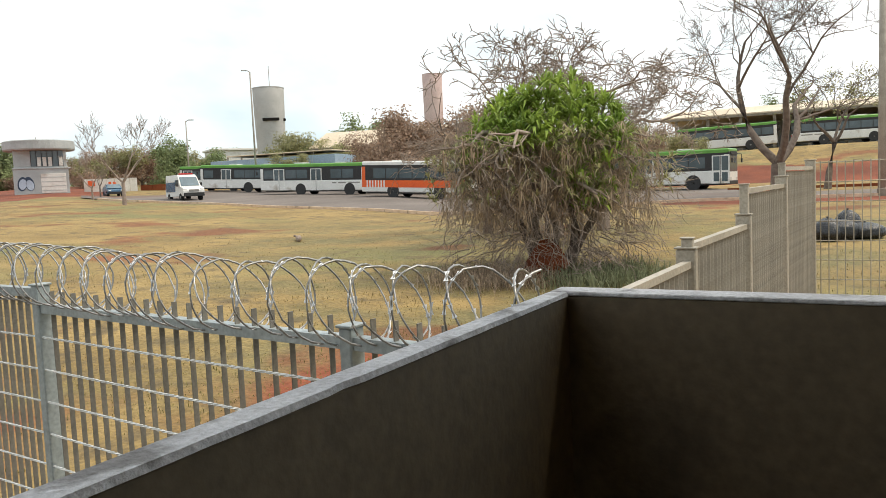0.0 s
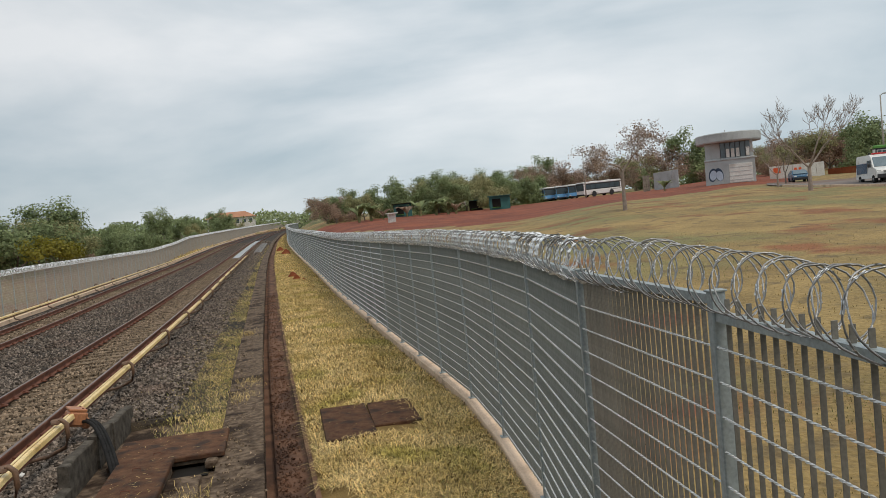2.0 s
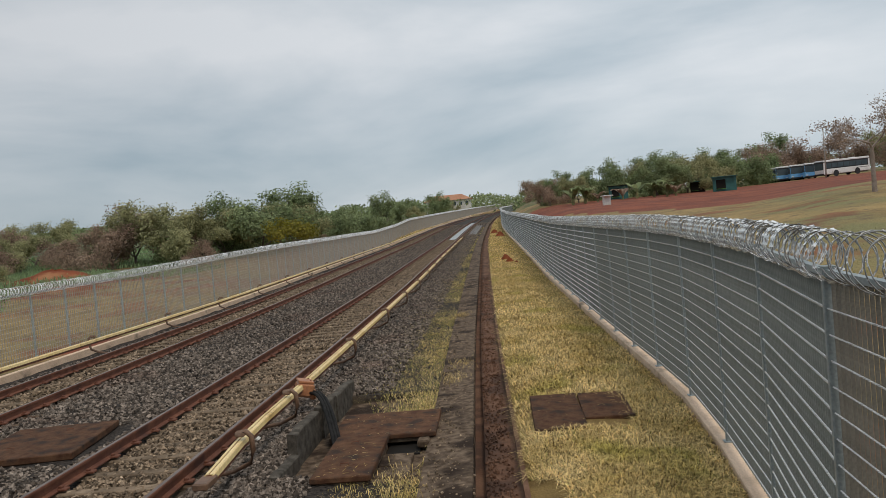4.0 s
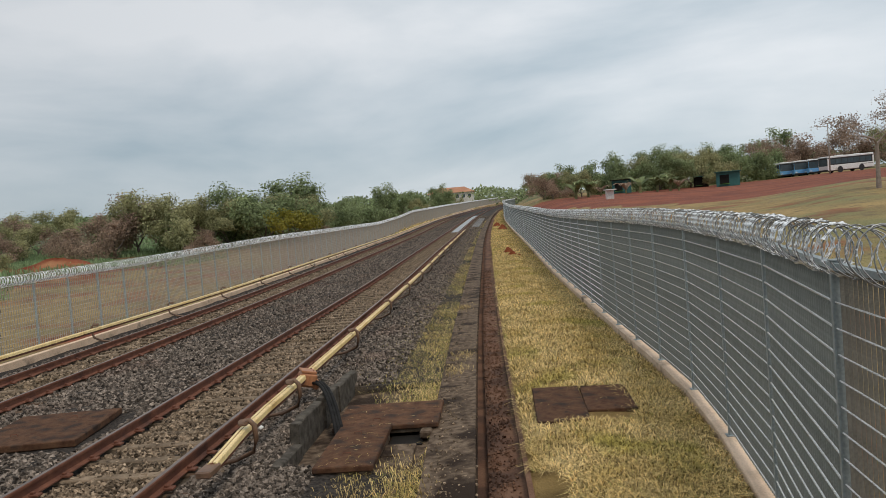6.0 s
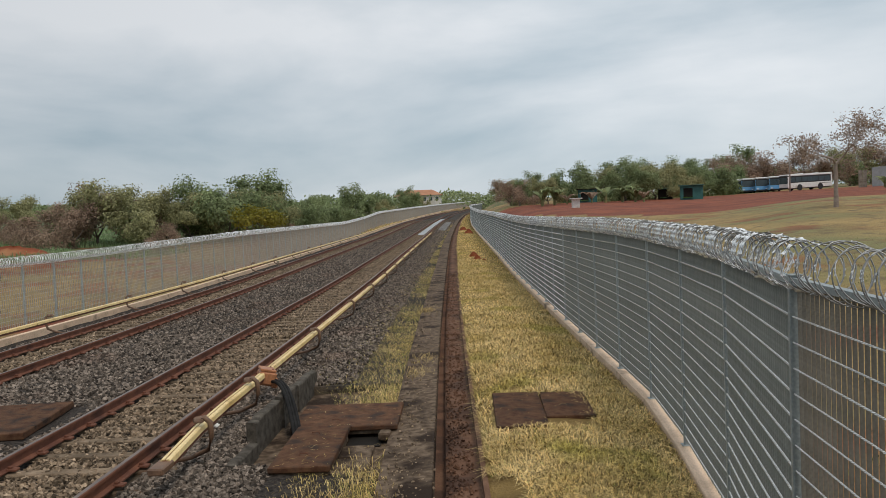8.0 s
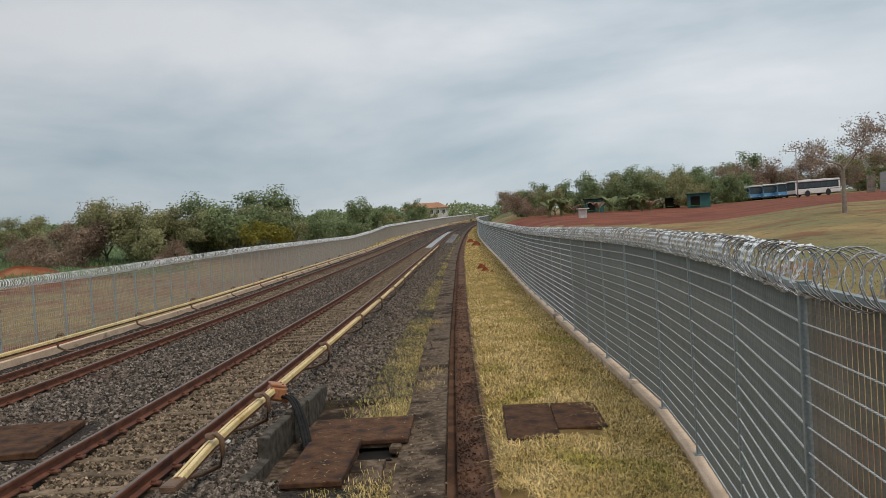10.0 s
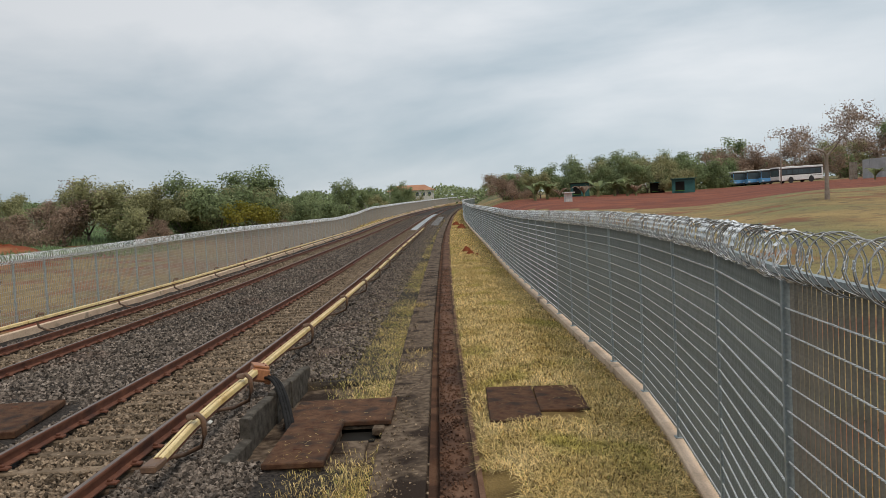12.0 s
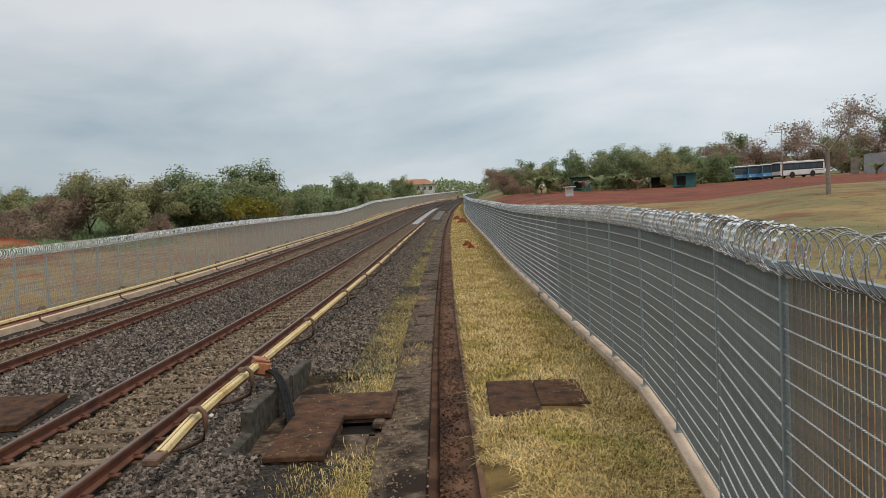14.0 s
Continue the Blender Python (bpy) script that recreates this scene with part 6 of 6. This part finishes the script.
def van():
    p = polar(42.35, 75)
    t = thing("van", "white high-roof van with dark blue side trim on the road", "van", pose(p[0], p[1], p[2] + 0.09, 0, 0, 66))
    prof = [(0, 0.45), (0.0, 0.95), (0.18, 1.18), (0.95, 1.38), (1.65, 2.25), (2.1, 2.5), (5.4, 2.5), (5.55, 2.3), (5.6, 0.45)]
    b = Build()
    vs = [(x, s * (0.99 if z < 1.5 else 0.99 - 0.13 * (z - 1.5)), z) for s in (-1, 1) for x, z in prof]
    n = len(prof)
    fs = [tuple(range(n)), tuple(range(2 * n - 1, n - 1, -1))] + [(k, (k + 1) % n, n + (k + 1) % n, n + k) for k in range(n)]
    b.add(vs, fs)
    part("body", b, M_PAINTW, t)
    ws = Build()
    ws.add([(0.98, -0.86, 1.40), (0.98, 0.86, 1.40), (1.62, 0.80, 2.22), (1.62, -0.80, 2.22), (0.94, -0.86, 1.44), (0.94, 0.86, 1.44), (1.58, 0.80, 2.26), (1.58, -0.80, 2.26)], [(0, 1, 2, 3), (4, 5, 6, 7), (0, 1, 5, 4), (2, 3, 7, 6), (1, 2, 6, 5), (0, 3, 7, 4)])
    part("windscreen", ws, M_WINDSCREEN, t)
    part("bumper", Build().box((0.02, 0, 0.58), (0.18, 1.94, 0.36), 0.06), M_BLACKPL, t)
    part("grille", Build().box((0.03, 0, 0.95), (0.16, 0.95, 0.22), 0.03), M_RIM, t)
    part("light_bar", Build().box((2.2, 0, 2.57), (0.3, 1.3, 0.14), 0.04), M_REDLAMP, t, "red roof light bar")
    for s in (-1, 1):
        part("headlight", Build().box((0.12, s * 0.78, 1.02), (0.22, 0.32, 0.26), 0.06), M_LAMP, t)
        part("side_window", Build().box((2.0, s * 0.965, 1.75), (0.9, 0.03, 0.5), 0.02), M_GLASS, t)
        part("side_trim", Build().box((3.9, s * 0.99, 1.35), (2.8, 0.02, 0.9), 0.008), M_CARBLUE, t, "dark blue side trim")
        part("mirror", Build().box((1.35, s * 1.14, 1.55), (0.14, 0.24, 0.32), 0.05), M_BLACKPL, t)
        for x in (0.95, 4.45):
            wheel(t, x, s * 0.88, 0.36, s)
    return t


van()


def car():
    p = polar(37.2, 95)
    t = thing("car", "dark blue hatchback car on the road", "car", pose(p[0], p[1], p[2] + 0.09, 0, 0, 62))
    prof = [(0, 0.3), (0.0, 0.68), (0.2, 0.8), (1.05, 0.92), (1.75, 1.42), (2.9, 1.48), (3.75, 1.02), (3.95, 0.9), (4.0, 0.3)]
    n = len(prof)
    b = Build()
    b.add([(x, s * (0.86 if z < 1 else 0.86 - 0.38 * (z - 1)), z) for s in (-1, 1) for x, z in prof], [tuple(range(n)), tuple(range(2 * n - 1, n - 1, -1))] + [(k, (k + 1) % n, n + (k + 1) % n, n + k) for k in range(n)])
    part("body", b, M_CARBLUE, t)
    ws = Build()
    ws.add([(1.05, -0.74, 0.96), (1.05, 0.74, 0.96), (1.7, 0.62, 1.41), (1.7, -0.62, 1.41), (1.02, -0.74, 0.99), (1.02, 0.74, 0.99), (1.67, 0.62, 1.44), (1.67, -0.62, 1.44)], [(0, 1, 2, 3), (4, 5, 6, 7), (0, 1, 5, 4), (2, 3, 7, 6), (1, 2, 6, 5), (0, 3, 7, 4)])
    part("windscreen", ws, M_WINDSCREEN, t)
    part("bumper", Build().box((0.02, 0, 0.42), (0.14, 1.68, 0.26), 0.05), M_BLACKPL, t)
    for s in (-1, 1):
        part("headlight", Build().box((0.08, s * 0.66, 0.68), (0.2, 0.3, 0.14), 0.04), M_LAMP, t)
        part("side_window", Build().box((2.3, s * 0.76, 1.2), (1.4, 0.03, 0.3), 0.02), M_GLASS, t)
        for x in (0.75, 3.25):
            wheel(t, x, s * 0.78, 0.31, s)


car()

# ---- roads ----
def patch(name, outline, lift, material, label, category):
    """A sheet over the ground between two rows of (bearing, near, far)."""
    vs, fs, n = [], [], 14
    bs = np.arange(outline[0][0], outline[-1][0] + 0.1, 1.0)
    for b_ in bs:
        d0 = np.interp(b_, [o[0] for o in outline], [o[1] for o in outline])
        d1 = np.interp(b_, [o[0] for o in outline], [o[2] for o in outline])
        for k in range(n + 1):
            x, y, z = polar(b_, d0 + (d1 - d0) * k / n)
            vs.append((x, y, z + lift))
    w = n + 1
    for i in range(len(bs) - 1):
        for k in range(n):
            fs.append((i * w + k, i * w + k + 1, (i + 1) * w + k + 1, (i + 1) * w + k))
    return tagged(soup(name, vs, fs, material, smooth=True), label, category, kind="structure")


YARD = [(35.0, 88, 96), (37, 82, 98), (40, 73, 92), (42, 69, 101), (45, 63, 104), (48, 59, 100), (52, 53, 92), (56, 48.5, 84), (60, 44.5, 78), (66, 44, 74), (72, 46, 72), (78, 49, 70), (84, 50, 56), (95, 50, 56), (110, 50, 56)]
patch("road", YARD, 0.09, M_ASPHALT, "worn grey asphalt bus yard road", "road")
kerb = thing("road_kerb", "low pale kerb along the yard road", "kerb", kind="structure")
kp = [polar(b_, np.interp(b_, [o[0] for o in YARD], [o[1] for o in YARD]) - 0.1) for b_ in np.arange(36, 108, 1.5)]
part("kerb_stone", Build().sweep([(-0.09, -0.1), (0.09, -0.1), (0.09, 0.17), (-0.09, 0.17)], kp), M_CURB, kerb)
kp = [polar(b_, 62) for b_ in np.arange(81, 110, 1.5)]
part("kerb_stone", Build().sweep([(-0.12, -0.1), (0.12, -0.1), (0.12, 0.2), (-0.12, 0.2)], kp), M_SOIL, kerb, "red stained kerb")

# ---- buildings ----
def gatehouse():
    p = polar(32.7, 114)
    t = thing("gatehouse", "grey two-storey watch house with a round flat roof", "building", pose(p[0], p[1], p[2] - 0.2, 0, 0, -32.7) @ Matrix.Diagonal((1.02, 1.02, 1.15, 1)))
    part("lower_wall", Build().box((0, 0, 1.55), (6.3, 5.0, 3.1), 0.04), M_WALLGREY, t)
    part("upper_wall", Build().box((0, 0, 4.1), (6.0, 4.8, 2.1), 0.04), M_WALLGREY, t)
    part("string_course", Build().box((0.1, 0, 2.95), (6.6, 5.2, 0.14), 0.03), M_WALLGREY, t)
    ro = Build()
    ro.lathe((0, 0, 4.95), [(3.6, 0), (4.1, 0.05), (4.2, 0.2), (4.2, 1.05), (4.05, 1.15), (3.9, 1.15)], 40)
    part("roof", ro, M_WALLGREY, t, "round overhanging concrete roof rim", smooth=False)
    for k in range(6):
        w = part("window", Build().box((-0.75 + k * 0.62, -2.41, 4.05), (0.56, 0.06, 1.75), 0.01), M_GLASS, t)
        part("frame_bar", Build().box((-1.06 + k * 0.62, -2.45, 4.05), (0.06, 0.06, 1.8), 0.008), M_BLACKPL, w)
        if k in (1, 2, 3, 5):
            part("blind", Build().box((-0.75 + k * 0.62, -2.45, 3.7), (0.42, 0.02, 1.0), 0.004), M_WHITE, w, "white paper behind the pane")
    part("garage_door", Build().box((1.35, -2.52, 1.25), (2.9, 0.08, 2.2), 0.02), M_WHITE, t, "white shutter")
    for k in range(4):
        part("shutter_rib", Build().box((1.35, -2.575, 0.45 + k * 0.5), (2.85, 0.03, 0.05), 0.006), M_WALLGREY, t)
    for s, x in ((12, -2.2), (-16, -1.4)):
        part("graffiti", Build().lathe((0, 0, 0), [(0.62, -0.01), (0.62, 0.01)], 22, "y"), M_GRAFFITI, t, "dark sprayed shape", m=pose(x, -2.52, 1.25, 0, s, 0) @ Matrix.Diagonal((0.86, 1, 1.3, 1)))
        part("graffiti", Build().lathe((0, 0, 0), [(0.48, -0.012), (0.48, 0.012)], 22, "y"), M_GRAFFITI_PALE, t, "pale sprayed shape", m=pose(x + 0.05, -2.535, 1.16 + 0.004 * s, 0, s, 0) @ Matrix.Diagonal((0.9, 1, 1.25, 1)))
    part("aerial", Build().tube([(-0.3, 0, 6.0), (-0.3, 0, 6.6)], 0.04, 5), M_POLE, t)
    return t


gatehouse()


def tank(label, bearing, d, r, h, material, slot):
    p = polar(bearing, d)
    t = thing("water_tower", label, "water tower", pose(p[0], p[1], p[2] - 0.5, 0, 0, -bearing))
    part("shaft", Build().lathe((0, 0, 0), [(r * 0.86, 0), (r * 0.9, h * 0.3), (r * 0.97, h * 0.75), (r, h - 0.15), (r * 0.97, h)], 40), material, t, smooth=True)
    part("rim", Build().lathe((0, 0, h - 0.1), [(r * 0.9, 0), (r * 1.01, 0.02), (r * 1.01, 0.18), (r * 0.9, 0.2)], 40), material, t)
    if slot:
        # slots are near-black boxes on the shaft, their shade painted
        part("slot", Build().box((0.2, -r * 0.975, h * 0.68), (r * 1.05, 0.3, 0.55), 0.1), M_DARK, t, "near-black panel for the shade in a slot")
        part("slot", Build().box((r * 0.92, -r * 0.40, h * 0.68), (0.5, 0.4, 0.5), 0.1), M_DARK, t)
        for k, z in enumerate((0.25, 0.5, 0.85)):
            part("pour_joint", Build().lathe((0, 0, h * z), [(r * (0.862 + 0.14 * z), 0), (r * (0.868 + 0.14 * z), 0.03), (r * (0.862 + 0.14 * z), 0.06)], 40), M_WALLGREY, t)
        mast = part("mast", Build().tube([(r * 0.1, 0, h), (r * 0.1, 0, h + 4.2)], 0.07, 6), M_POLE, t)
    return t


tank("tall round concrete water tower behind the yard", 47.95, 150, 2.95, 18.9, M_TANK, True)
tank("reddish concrete water tower far behind the trees", 60.0, 230, 3.0, 30, M_TANKRED, False)


def lamp_post(bearing, d, h, arms, label, r=0.10, material=M_POLE):
    p = polar(bearing, d)
    t = thing("street_lamp", label, "street lamp", pose(p[0], p[1], p[2] - 0.1, 0, 0, -bearing))
    part("pole", Build().tube([(0, 0, 0), (0, 0, h)], [r * 1.3, r * 0.75], 8), material, t, smooth=True)
    for s in arms:
        part("arm", Build().tube([(0, 0, h - 0.1), (s * 0.3, 0, h + 0.12), (s * 0.5, 0, h + 0.15)], 0.05, 5), material, t)
        part("lamp_head", Build().box((s * 0.7, 0, h + 0.14), (0.7, 0.28, 0.14), 0.05), M_WALLGREY, t)
    return t


lamp_post(46.75, 100, 15.2, (-1,), "tall single-armed lamp post beside the buses", 0.11)
lamp_post(42.1, 110, 9.6, (1,), "lamp post in front of trees", 0.09)
lamp_post(22.6, 150, 9.0, (-1, 1), "lamp post beside the parked blue buses", 0.10)
pp = polar(90.55, 50)
cp = thing("utility_pole", "plain round concrete utility pole by the road", "pole", pose(pp[0], pp[1], pp[2] - 0.2))
part("shaft", Build().tube([(0, 0, 0), (0, 0, 6), (0, 0, 13)], [0.26, 0.22, 0.17], 12), M_POLE, cp, smooth=True)
part("collar", Build().lathe((0, 0, 0.1), [(0.30, 0), (0.30, 0.5), (0.26, 0.55)], 12), M_CONC, cp)


def long_roof(label, b0, d0, b1, d1, z_eave, rise, depth, posts, wall=None, name="terminal_roof"):
    """A long shed roof between two places, on posts."""
    p, q = Vector(polar(b0, d0)), Vector(polar(b1, d1))
    a = math.degrees(math.atan2(q.y - p.y, q.x - p.x))
    L = math.hypot(q.x - p.x, q.y - p.y)
    base = max(p.z, q.z) - 0.5
    t = thing(name, label, "building", pose(p.x, p.y, base, 0, 0, a))
    b = Build()
    b.add([(0, 0, z_eave), (L, 0, z_eave), (L, depth / 2, z_eave + rise), (0, depth / 2, z_eave + rise), (0, depth, z_eave), (L, depth, z_eave), (0, 0, z_eave - 0.15), (L, 0, z_eave - 0.15), (L, depth, z_eave - 0.15), (0, depth, z_eave - 0.15)],
          [(0, 1, 2, 3), (3, 2, 5, 4), (0, 1, 7, 6), (6, 7, 8, 9), (4, 5, 8, 9), (1, 2, 5, 8, 7), (0, 3, 4, 9, 6)])
    part("roof", b, M_ROOFCREAM, t, "cream sheet metal roof")
    n = int(L / 1.2)
    rb = Build()
    for k in range(1, n):
        x = L * k / n
        rb.add([(x - 0.03, 0, z_eave + 0.05), (x + 0.03, 0, z_eave + 0.05), (x + 0.03, depth / 2, z_eave + rise + 0.05), (x - 0.03, depth / 2, z_eave + rise + 0.05)], [(0, 1, 2, 3)])
    tagged(part("roof_seams", rb, M_ROOFCREAM, t), kind="stuff")
    part("fascia", Build().box((L / 2, -0.05, z_eave - 0.35), (L, 0.15, 0.28), 0.02), M_CONC, t, "grey beam under the eave")
    part("back_wall", Build().box((L / 2, depth - 0.3, z_eave / 2), (L, 0.25, z_eave), 0.02), wall or M_WALLGREY, t)
    for k in range(posts):
        part("column", Build().box((L * (k + 0.5) / posts, 0.4, z_eave / 2 - 0.2), (0.4, 0.4, z_eave), 0.03), M_CONC, t)
    return t


long_roof("long bus terminal shed with a cream metal roof", 50.6, 128, 66, 118, 6.6, 3.0, 16, 9)
long_roof("long bus terminal shed with a cream metal roof above buses", 76.5, 112, 106, 118, 5.1, 1.5, 18, 14)
bw = polar(43.6, 118)
bq = polar(52.5, 106)
bl = thing("blue_hall", "long low pale blue hall behind the buses", "building", pose(bw[0], bw[1], bw[2] - 0.6, 0, 0, math.degrees(math.atan2(bq[1] - bw[1], bq[0] - bw[0]))))
bL = math.hypot(bq[0] - bw[0], bq[1] - bw[1])
part("wall", Build().box((bL / 2, 3, 2.3), (bL, 6, 4.6), 0.03), M_BLUEWALL, bl)
part("roof", Build().box((bL / 2 + 1.5, 3, 5.15), (bL - 3.5, 6.6, 0.14), 0.03), M_ROOFCREAM, bl, "flat pale roof sheet on short posts")
for k in range(7):
    part("roof_post", Build().box((3 + k * (bL - 4) / 7, 0.2, 4.85), (0.18, 0.18, 0.5), 0.02), M_POLE, bl)
    part("panel_seam", Build().box((2 + k * (bL - 3) / 7, -0.01, 2.3), (0.05, 0.04, 4.5)), M_WALLGREY, bl)


def hut(label, bearing, d, w, h, dp, wall, roof_m, turn=0.0, name="hut", opening=True):
    p = polar(bearing, d)
    t = thing(name, label, "hut", pose(p[0], p[1], p[2] - 0.1, 0, 0, -bearing + turn))
    part("wall", Build().box((0, 0, h / 2), (w, dp, h), 0.03), wall, t)
    part("roof", Build().box((0, -0.2, h + 0.06), (w + 0.5, dp + 0.7, 0.12), 0.03), roof_m, t)
    if opening:
        # a near-black panel paints the shade of the hatch on the solid wall
        part("opening", Build().box((-w * 0.15, -dp / 2, h * 0.52), (w * 0.4, 0.05, h * 0.62), 0.01), M_DARK, t, "near-black panel for the shade in the open hatch")
        part("shelf", Build().box((-w * 0.15, -dp / 2 - 0.15, h * 0.2), (w * 0.44, 0.3, 0.05), 0.01), M_PAINTG, t)
    return t


hut("dark teal metal kiosk under trees", 16.2, 140, 3.8, 2.5, 2.6, M_TEAL, M_TEAL)
hut("dark metal kiosk under trees", 8.9, 135, 3.2, 2.3, 2.4, M_TEAL, M_DARK)
hut("low dark shelter among trees", 14.4, 150, 2.6, 2.0, 2.4, M_DARK, M_TEAL)
hut("small white box cabinet on red earth", 8.05, 104, 0.95, 1.25, 0.9, M_WHITE, M_WHITE, 12, "cabinet_box", False)


def screen_wall(bearing0, d0, bearing1, d1, h, material, label, seams=6, name="site_wall"):
    p, q = Vector(polar(bearing0, d0)), Vector(polar(bearing1, d1))
    L = math.hypot(q.x - p.x, q.y - p.y)
    t = thing(name, label, "wall", pose(p.x, p.y, min(p.z, q.z) - 0.2, 0, 0, math.degrees(math.atan2(q.y - p.y, q.x - p.x))))
    n = seams
    for k in range(n):
        part("panel", Build().box((L * (k + 0.5) / n, 0.02 * (k % 2), h / 2), (L / n - 0.04, 0.12, h), 0.01), material, t)
    return t


screen_wall(27.5, 150, 29.2, 142, 3.4, M_WALLGREY, "grey panelled site wall on red earth", 4)
screen_wall(26.7, 150, 27.2, 150, 3.2, M_CONC, "grey concrete gate panel", 2)
screen_wall(35.2, 118, 38.6, 118, 2.1, M_WHITE, "white painted boundary wall with faded red lettering", 7)
for k, (x0, w, h) in enumerate(((0.9, 0.9, 0.75), (3.3, 0.35, 0.5), (3.9, 0.35, 0.5))):
    p = Vector(polar(35.25 + x0 * 0.48, 117.6))
    tagged(part("painted_sign", Build().box((0, 0, 0), (w, 0.03, h), 0.005), M_PAINTR, m=pose(p.x, p.y, p.z + 1.15, 0, 0, -36.5)), "faded red painted sign on a white wall", "sign")
screen_wall(38.8, 120, 41.2, 116, 1.2, M_SOIL, "low red earth bank beside the road", 3, "earth_bank")
fb = polar(-3.7, 350)
fh = thing("far_house", "large far house with a terracotta roof among trees", "house", pose(fb[0], fb[1], 6.6))
part("wall", Build().box((0, 0, 2.9), (20, 10, 6.4), 0.05), M_WHITE, fh)
rb = Build()
rb.add([(-11, -6, 6), (11, -6, 6), (11, 6, 6), (-11, 6, 6), (-6, 0, 8.6), (6, 0, 8.6)], [(0, 1, 5, 4), (1, 2, 5), (2, 3, 4, 5), (3, 0, 4), (0, 1, 2, 3)])
part("roof", rb, M_TERRACOTTA, fh, "terracotta hipped roof")
for k in range(7):
    part("window", Build().box((-8.4 + k * 2.8, -5.03, 4.2), (1.3, 0.08, 1.5), 0.02), M_GLASS, fh)
wr = polar(45.6, 215)
wh = thing("far_hall", "far white hall roof among trees", "building", pose(wr[0], wr[1], wr[2], 0, 0, -30))
part("wall", Build().box((0, 0, 4), (16, 10, 8.5), 0.05), M_WHITE, wh)
part("roof", Build().box((0, 0, 8.6), (17, 11, 0.6), 0.1), M_WHITE, wh)

# ---- by the stepped fence ----
bags = [polar(88.2, 26.4), polar(89.6, 26.8), polar(87.4, 26.0), polar(88.6, 27.2), polar(82.0, 27.0)]
for i, (p, s) in enumerate(zip(bags, ((0.55, 0.45), (0.62, 0.36), (0.45, 0.5), (0.42, 0.6), (0.3, 0.25)))):
    b, n, rings, vs = Build(), 16, 9, []
    for r_ in range(rings + 1):
        f = r_ / rings
        for k in range(n):
            a = 2 * math.pi * k / n
            w = s[0] * math.sin(math.pi * min(0.97, 0.08 + f * 0.9)) ** 0.6
            w *= 1 + 0.22 * noise.noise(Vector((math.cos(a) * 1.8 + i, math.sin(a) * 1.8, f * 3)))
            vs.append((w * math.cos(a), w * math.sin(a), s[1] * 1.5 * f))
    fs = [(q * n + k, q * n + (k + 1) % n, (q + 1) * n + (k + 1) % n, (q + 1) * n + k) for q in range(rings) for k in range(n)]
    fs += [tuple(range(n))[::-1], tuple(rings * n + k for k in range(n))]
    b.add(vs, fs)
    bag = thing("refuse_bag", "full black plastic refuse bag lying on the grass", "refuse bag", pose(p[0], p[1], p[2] - 0.03, 0, 0, 50 * i), "refuse bags")
    part("sack", b, M_BAG, bag, smooth=True)
    part("knot", Build().lathe((0, 0, s[1] * 1.48), [(0.04, 0), (0.025, 0.03), (0.05, 0.06), (0.01, 0.06)], 8), M_BAG, bag)

mesh_f = thing("mesh_fence", "pale welded mesh fence panel", "fence", pose(10.1, 0.38, 0.26, 0, 0, -90))
part("frame_post", Build().box((0, 0, 1.25), (0.07, 0.07, 2.5), 0.006), M_GATE, mesh_f)
part("frame_post", Build().box((2.4, 0, 1.25), (0.07, 0.07, 2.5), 0.006), M_GATE, mesh_f)
for k in range(26):
    part("mesh_wire", Build().tube([(0.09 + k * 0.09, 0, 0.05), (0.09 + k * 0.09, 0, 2.48)], 0.006, 4), M_GATE, mesh_f)
for k in range(11):
    part("mesh_wire", Build().tube([(0.02, 0.01, 0.06 + k * 0.24), (2.4, 0.01, 0.06 + k * 0.24)], 0.006, 4), M_GATE, mesh_f)


# dry leaves and crumbs of stone lying in the drain
stones("drain_debris", 1500, (lambda y: drain_x(y) + 0.10, lambda y: drain_x(y) + 0.44), (7.0, 40.0), M_SILT, "crumbs of earth and dead leaves in the drain", (0.012, 0.03), lambda x, y: grade(y) - 0.40, 61)
stones("path_crumbs", 1400, (lambda y: drain_x(y) - 0.62, lambda y: drain_x(y) - 0.03), (7.0, 36.0), M_STONE_BROWN, "scattered stone chips on the drain path", (0.008, 0.022), lambda x, y: grade(y) - 0.262, 62)
